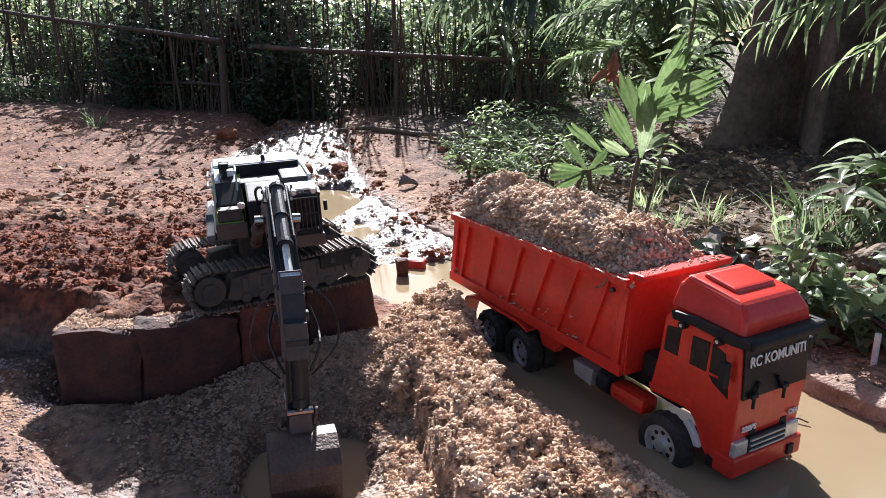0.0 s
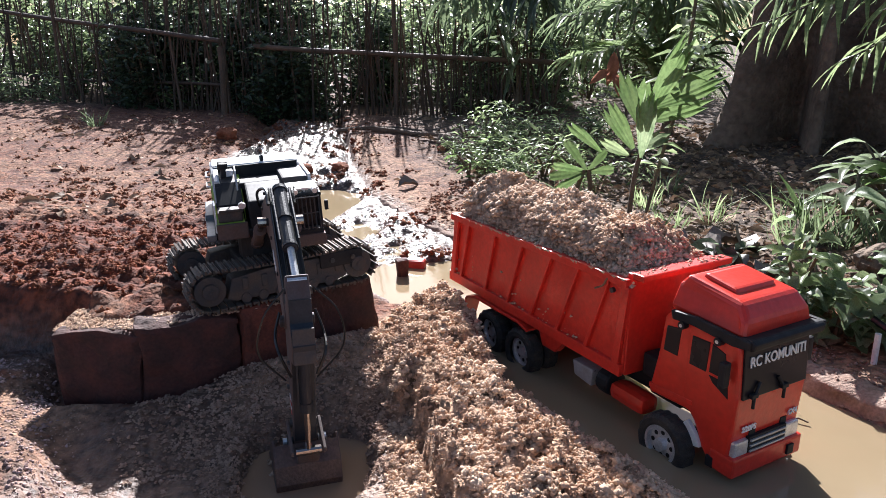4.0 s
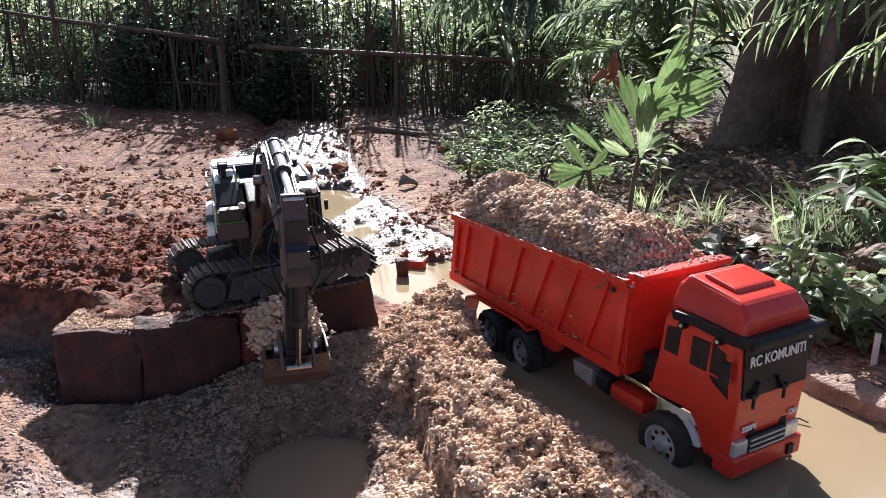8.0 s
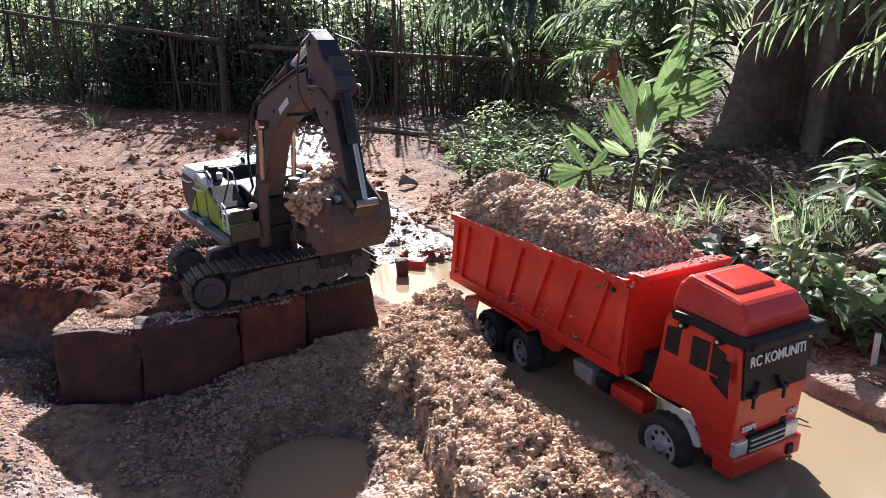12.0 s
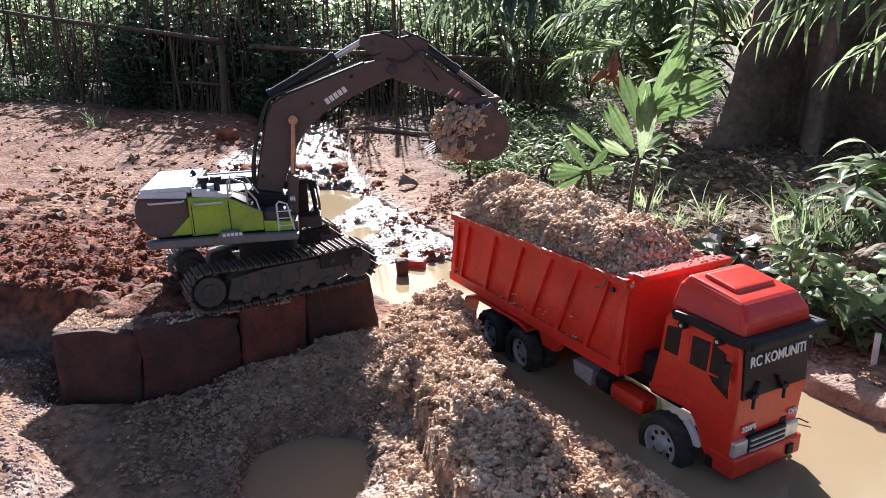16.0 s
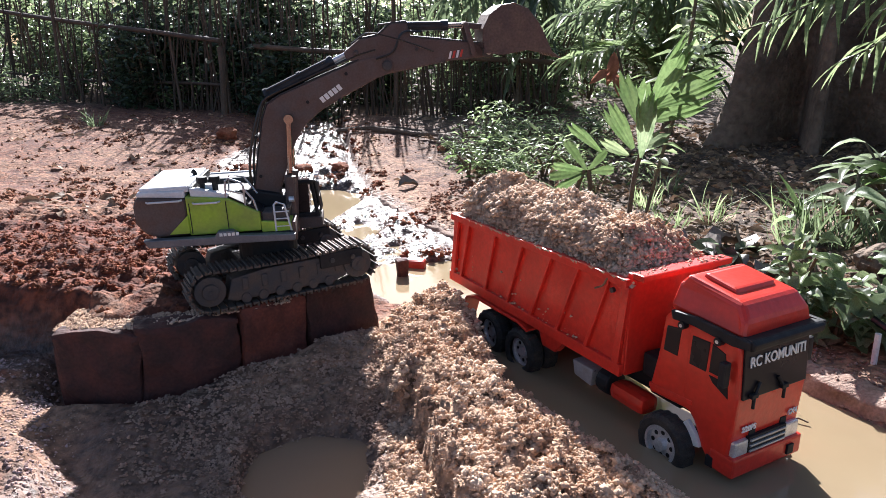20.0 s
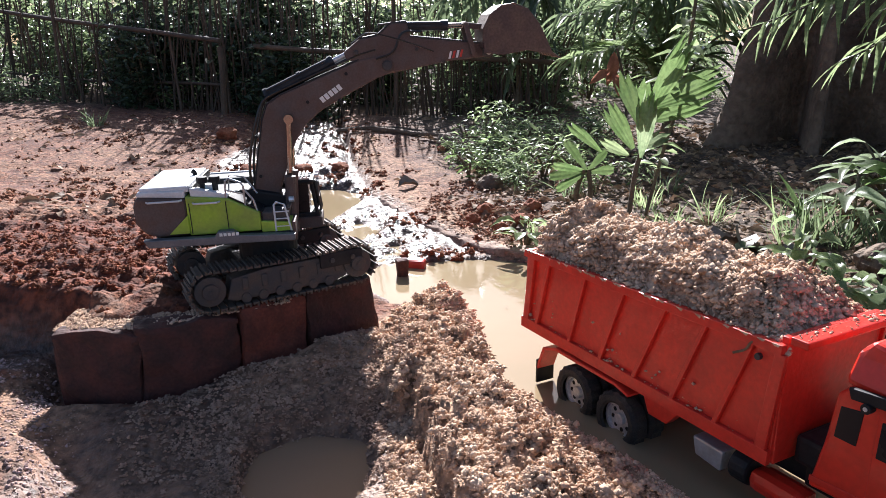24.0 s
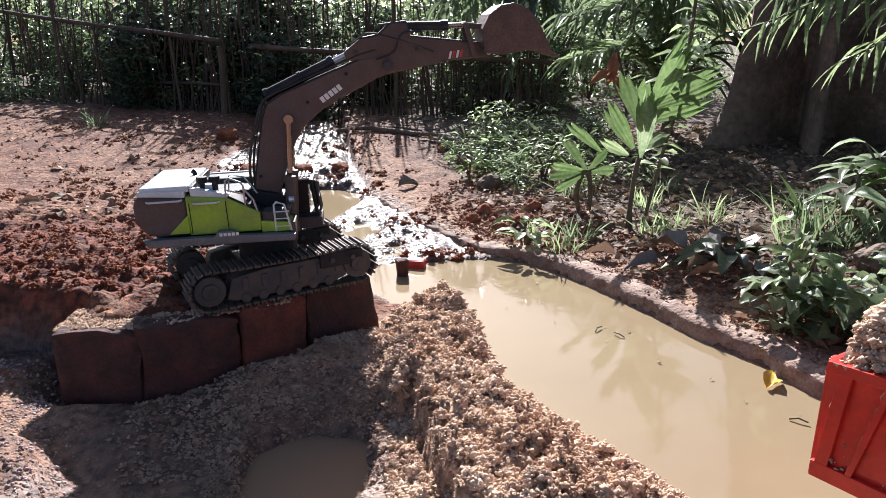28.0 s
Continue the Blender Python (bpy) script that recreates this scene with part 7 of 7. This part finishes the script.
# ---------------------------------------------------------------- litter and small things
def litter():
    n = 8500
    x, y = 0.1 + 1.7 * rng.random(n), 0.9 + 2.6 * rng.random(n)
    ds = line_side(x, y, KERB_LINE)
    k = (ds > 0.05) & (rng.random(n) < step(ds, 0.03, 0.2)) & (x + 0.2 * (y - 2) > 0.05)
    x, y = x[k], y[k]
    m = len(x)
    s = 0.010 + 0.034 * rng.random(m) ** 2
    P = np.stack([x, y, ground_height(x, y) + 0.004 + 0.008 * rng.random(m)], -1)
    me = leaf_mesh("dry_leaves", P, unit(m, rng, -0.15, 0.35), unit(m, rng, 0.4, 1), s, s * 0.5, 0.2, 0.2)
    tagged(part("dry_leaves", me, M_DRY), "brown and grey fallen leaves under the plants", "leaf litter", kind="stuff")
    n = 420
    x, y = -3.0 + 3.2 * rng.random(n), 1.7 + 2.6 * rng.random(n)
    k = sdist(x, y, STREAM) > 0.05
    x, y = x[k], y[k]
    s = 0.02 + 0.05 * rng.random(len(x)) ** 2
    P = np.stack([x, y, ground_height(x, y) + 0.006], -1)
    me = leaf_mesh("dry_leaves", P, unit(len(x), rng, -0.1, 0.2), unit(len(x), rng, 0.5, 1), s, s * 0.45)
    tagged(part("dry_leaves", me, M_DRY), "scattered dry leaves on the clay field", "leaf litter", kind="stuff")
    for a, b_, r in (((-0.02, 3.35), (0.55, 3.15), 0.018), ((-0.35, 3.75), (0.10, 3.50), 0.016), ((0.25, 3.45), (0.75, 3.30), 0.012), ((0.50, 2.75), (1.0, 3.0), 0.012), ((-0.55, 3.85), (-0.1, 3.72), 0.012)):
        mid = ((a[0] + b_[0]) / 2 + 0.02, (a[1] + b_[1]) / 2)
        pts = [(p[0], p[1], gz(*p) + r * 0.9) for p in (a, mid, b_)]
        ob = part("branch", wobble(pipe(curve_pts(pts, 5), [r * (1 - 0.05 * i) for i in range(11)], 7), 0.006, 12, 3), M_BARK)
        tagged(ob, "grey fallen branch lying on the bank", "branch", "fallen branches")


litter()


def stones():
    for x, y, r, m, lab in ((0.17, 2.50, 0.045, M_BARK, "dark lump of earth on the bank"), (0.03, 3.42, 0.05, M_BARK, "short sawn stump by the fence"), (-0.005, 3.30, 0.02, M_CLAY, "small lump of clay"),
                            (0.13, 2.20, 0.028, M_CLAY, "lump of red clay on the bank"), (0.22, 2.05, 0.030, M_CLAY, "lump of red clay on the bank"), (0.09, 2.12, 0.022, M_CLAY, "lump of red clay on the bank"),
                            (0.16, 2.02, 0.024, M_CLAY, "lump of red clay on the bank"), (0.27, 2.18, 0.026, M_CLAY, "lump of red clay on the bank"), (-0.75, 2.86, 0.055, M_CLAY, "dark clod at the edge of the stream"),
                            (-0.62, 2.75, 0.04, M_CLAY, "dark clod at the edge of the stream"), (-0.56, 2.95, 0.035, M_CLAY, "wet clod in the stream"), (0.93, 1.50, 0.05, M_BARK, "dark stone half hidden by leaves"),
                            (-0.42, 2.98, 0.035, M_CLAY, "wet clod in the stream"), (-1.05, 3.6, 0.05, M_CLAY, "clod on the clay field"), (-2.3, 3.3, 0.05, M_CLAY, "clod on the clay field")):
        b = bmesh.new()
        bmesh.ops.create_icosphere(b, subdivisions=3, radius=r)
        for v in b.verts:
            v.co *= 1 + 0.35 * noise.fractal(v.co * (1.1 / r) + Vector((x * 9, y * 5, 0)), 1, 2, 4)
            v.co.z *= 0.75
        ob = part("earth_lump", b, m)
        ob.matrix_basis = Matrix.Translation((x, y, max(0.0, gz(x, y)) + r * 0.35))
        tagged(ob, lab, "lump", "earth lumps")
    # broken red brick and its neighbour in the shallow water
    b = wobble(box(-0.026, 0.026, -0.016, 0.016, -0.01, 0.020, 0.008), 0.006, 30, 4)
    ob = part("brick_fragment", b, M_REDPLASTIC)
    ob.matrix_basis = pose(-0.068, 1.76, 0.0, 0, 8, -15)
    tagged(ob, "red broken piece lying in the shallow water", "fragment")
    b = wobble(box(-0.014, 0.014, -0.014, 0.014, -0.02, 0.042, 0.006), 0.004, 30, 5)
    ob = part("mud_lump", b, M_BRICK)
    ob.matrix_basis = pose(-0.098, 1.69, 0.0, 4, 0, 10)
    tagged(ob, "brown lump standing out of the shallow water", "lump")
    # leaf afloat near the kerb
    ob = thing("floating_leaf", pose(0.535, 1.085, 0.002, 0, 0, 30), "curled yellow leaf floating on the water", "leaf")
    me = leaf_mesh("blade", [(-0.02, 0, 0.0), (-0.018, 0.004, 0.004)], [(1, 0.1, 0.15), (0.9, 0.3, 0.5)], [(0, 0, 1), (0, -0.4, 1)], np.array([0.045, 0.036]), np.array([0.026, 0.022]), 0.35, 0.1)
    part("blade", me, M_YLEAF, ob)
    P, D, S = [], [], []
    for k in range(16):
        u = rng.random()
        x, y = 0.10 + 0.42 * u + 0.06 * rng.normal(), 1.72 - 0.75 * u + 0.05 * rng.normal()
        P.append((x, y, 0.0025))
        D.append((rng.normal(), rng.normal(), 0.05))
        S.append(0.004 + 0.007 * rng.random())
    me = leaf_mesh("floating_bits", P, D, np.tile((0, 0, 1.0), (16, 1)), np.array(S), np.array(S) * 0.4)
    tagged(part("floating_bits", me, M_DRY), "dead leaf scraps floating on the water", "debris", kind="stuff")
    for x, y, a in ((0.30, 1.33, 0.9), (0.335, 1.30, 2.2), (0.52, 0.97, -0.6)):
        b = pipe([(-0.012, 0, 0.0), (0.0, 0.002, 0.004), (0.014, 0, 0.002)], 0.0014, 5)
        ob = part("twig", b, M_STEM)
        ob.matrix_basis = Matrix.Translation((x, y, 0.002)) @ Matrix.Rotation(a, 4, "Z")
        tagged(ob, "short twig floating on the water", "twig", "floating twigs")
    # white pipe stub and black hose at the kerb's near end
    ob = part("pipe_stub", rod((0.70, 1.10, 0.03), (0.70, 1.10, 0.085), 0.005, 10), M_WHITE)
    tagged(ob, "short white pipe stub beside the muddy edge", "pipe")
    ob = part("hose", pipe(curve_pts([(0.705, 1.13, 0.10), (0.73, 1.10, 0.085), (0.80, 1.05, 0.07), (0.95, 0.95, 0.06)], 6), 0.006, 8), M_HOSE)
    tagged(ob, "black hose lying beside the muddy edge", "hose")
    # big dry leaves
    for x, y, a, s in ((0.63, 1.69, 0.4, 0.13), (0.70, 1.66, 1.2, 0.14), (0.42, 1.72, 2.8, 0.09), (0.55, 1.58, 0.2, 0.08), (0.66, 1.54, 2.0, 0.11), (-0.16, 2.62, 0.3, 0.10), (0.62, 1.60, 1.7, 0.15), (0.58, 1.68, 2.3, 0.13),
                       (0.67, 1.47, 0.8, 0.10), (0.50, 1.62, 3.4, 0.10), (0.60, 1.50, 2.9, 0.09), (0.74, 1.56, 0.1, 0.11)):
        me = blade_mesh(0.5, 1.1, 0.25, 0.10)
        ob = part("dead_leaf", me, M_GREYLEAF if s > 0.095 else M_DRY)
        ob.matrix_basis = Matrix.Translation((x, y, gz(x, y) + 0.010)) @ pose(0, 0, 0, 25 * math.sin(7 * a), -8, math.degrees(a)) @ Matrix.Diagonal((s * 0.85, s * 0.85, s * 0.85, 1))
        tagged(ob, "large curled dead leaf on the litter", "leaf", "dead leaves")
    ob = thing("dead_branch", pose(0.68, 3.0, 0.40), "reddish brown withered leaves hanging by the palm", "branch")
    part("withered_leaf", leaf_mesh("withered_leaf", [(0, 0, 0.10), (-0.02, 0, 0.03), (0.0, 0, 0.02)], [(-0.1, 0, -1), (-0.7, -0.2, -0.5), (0.3, -0.2, -0.9)], [(0, -1, 0.2)] * 3, np.array([0.14, 0.09, 0.10]), np.array([0.05, 0.035, 0.04]), 0.5, 0.3), M_WITHER, ob)
    part("stem", pipe(curve_pts([(0.01, 0, 0.11), (0.06, 0.03, -0.05), (0.08, 0.05, gz(0.76, 3.05) - 0.40)], 5), 0.005, 6), M_STEM, ob)


stones()


motions()
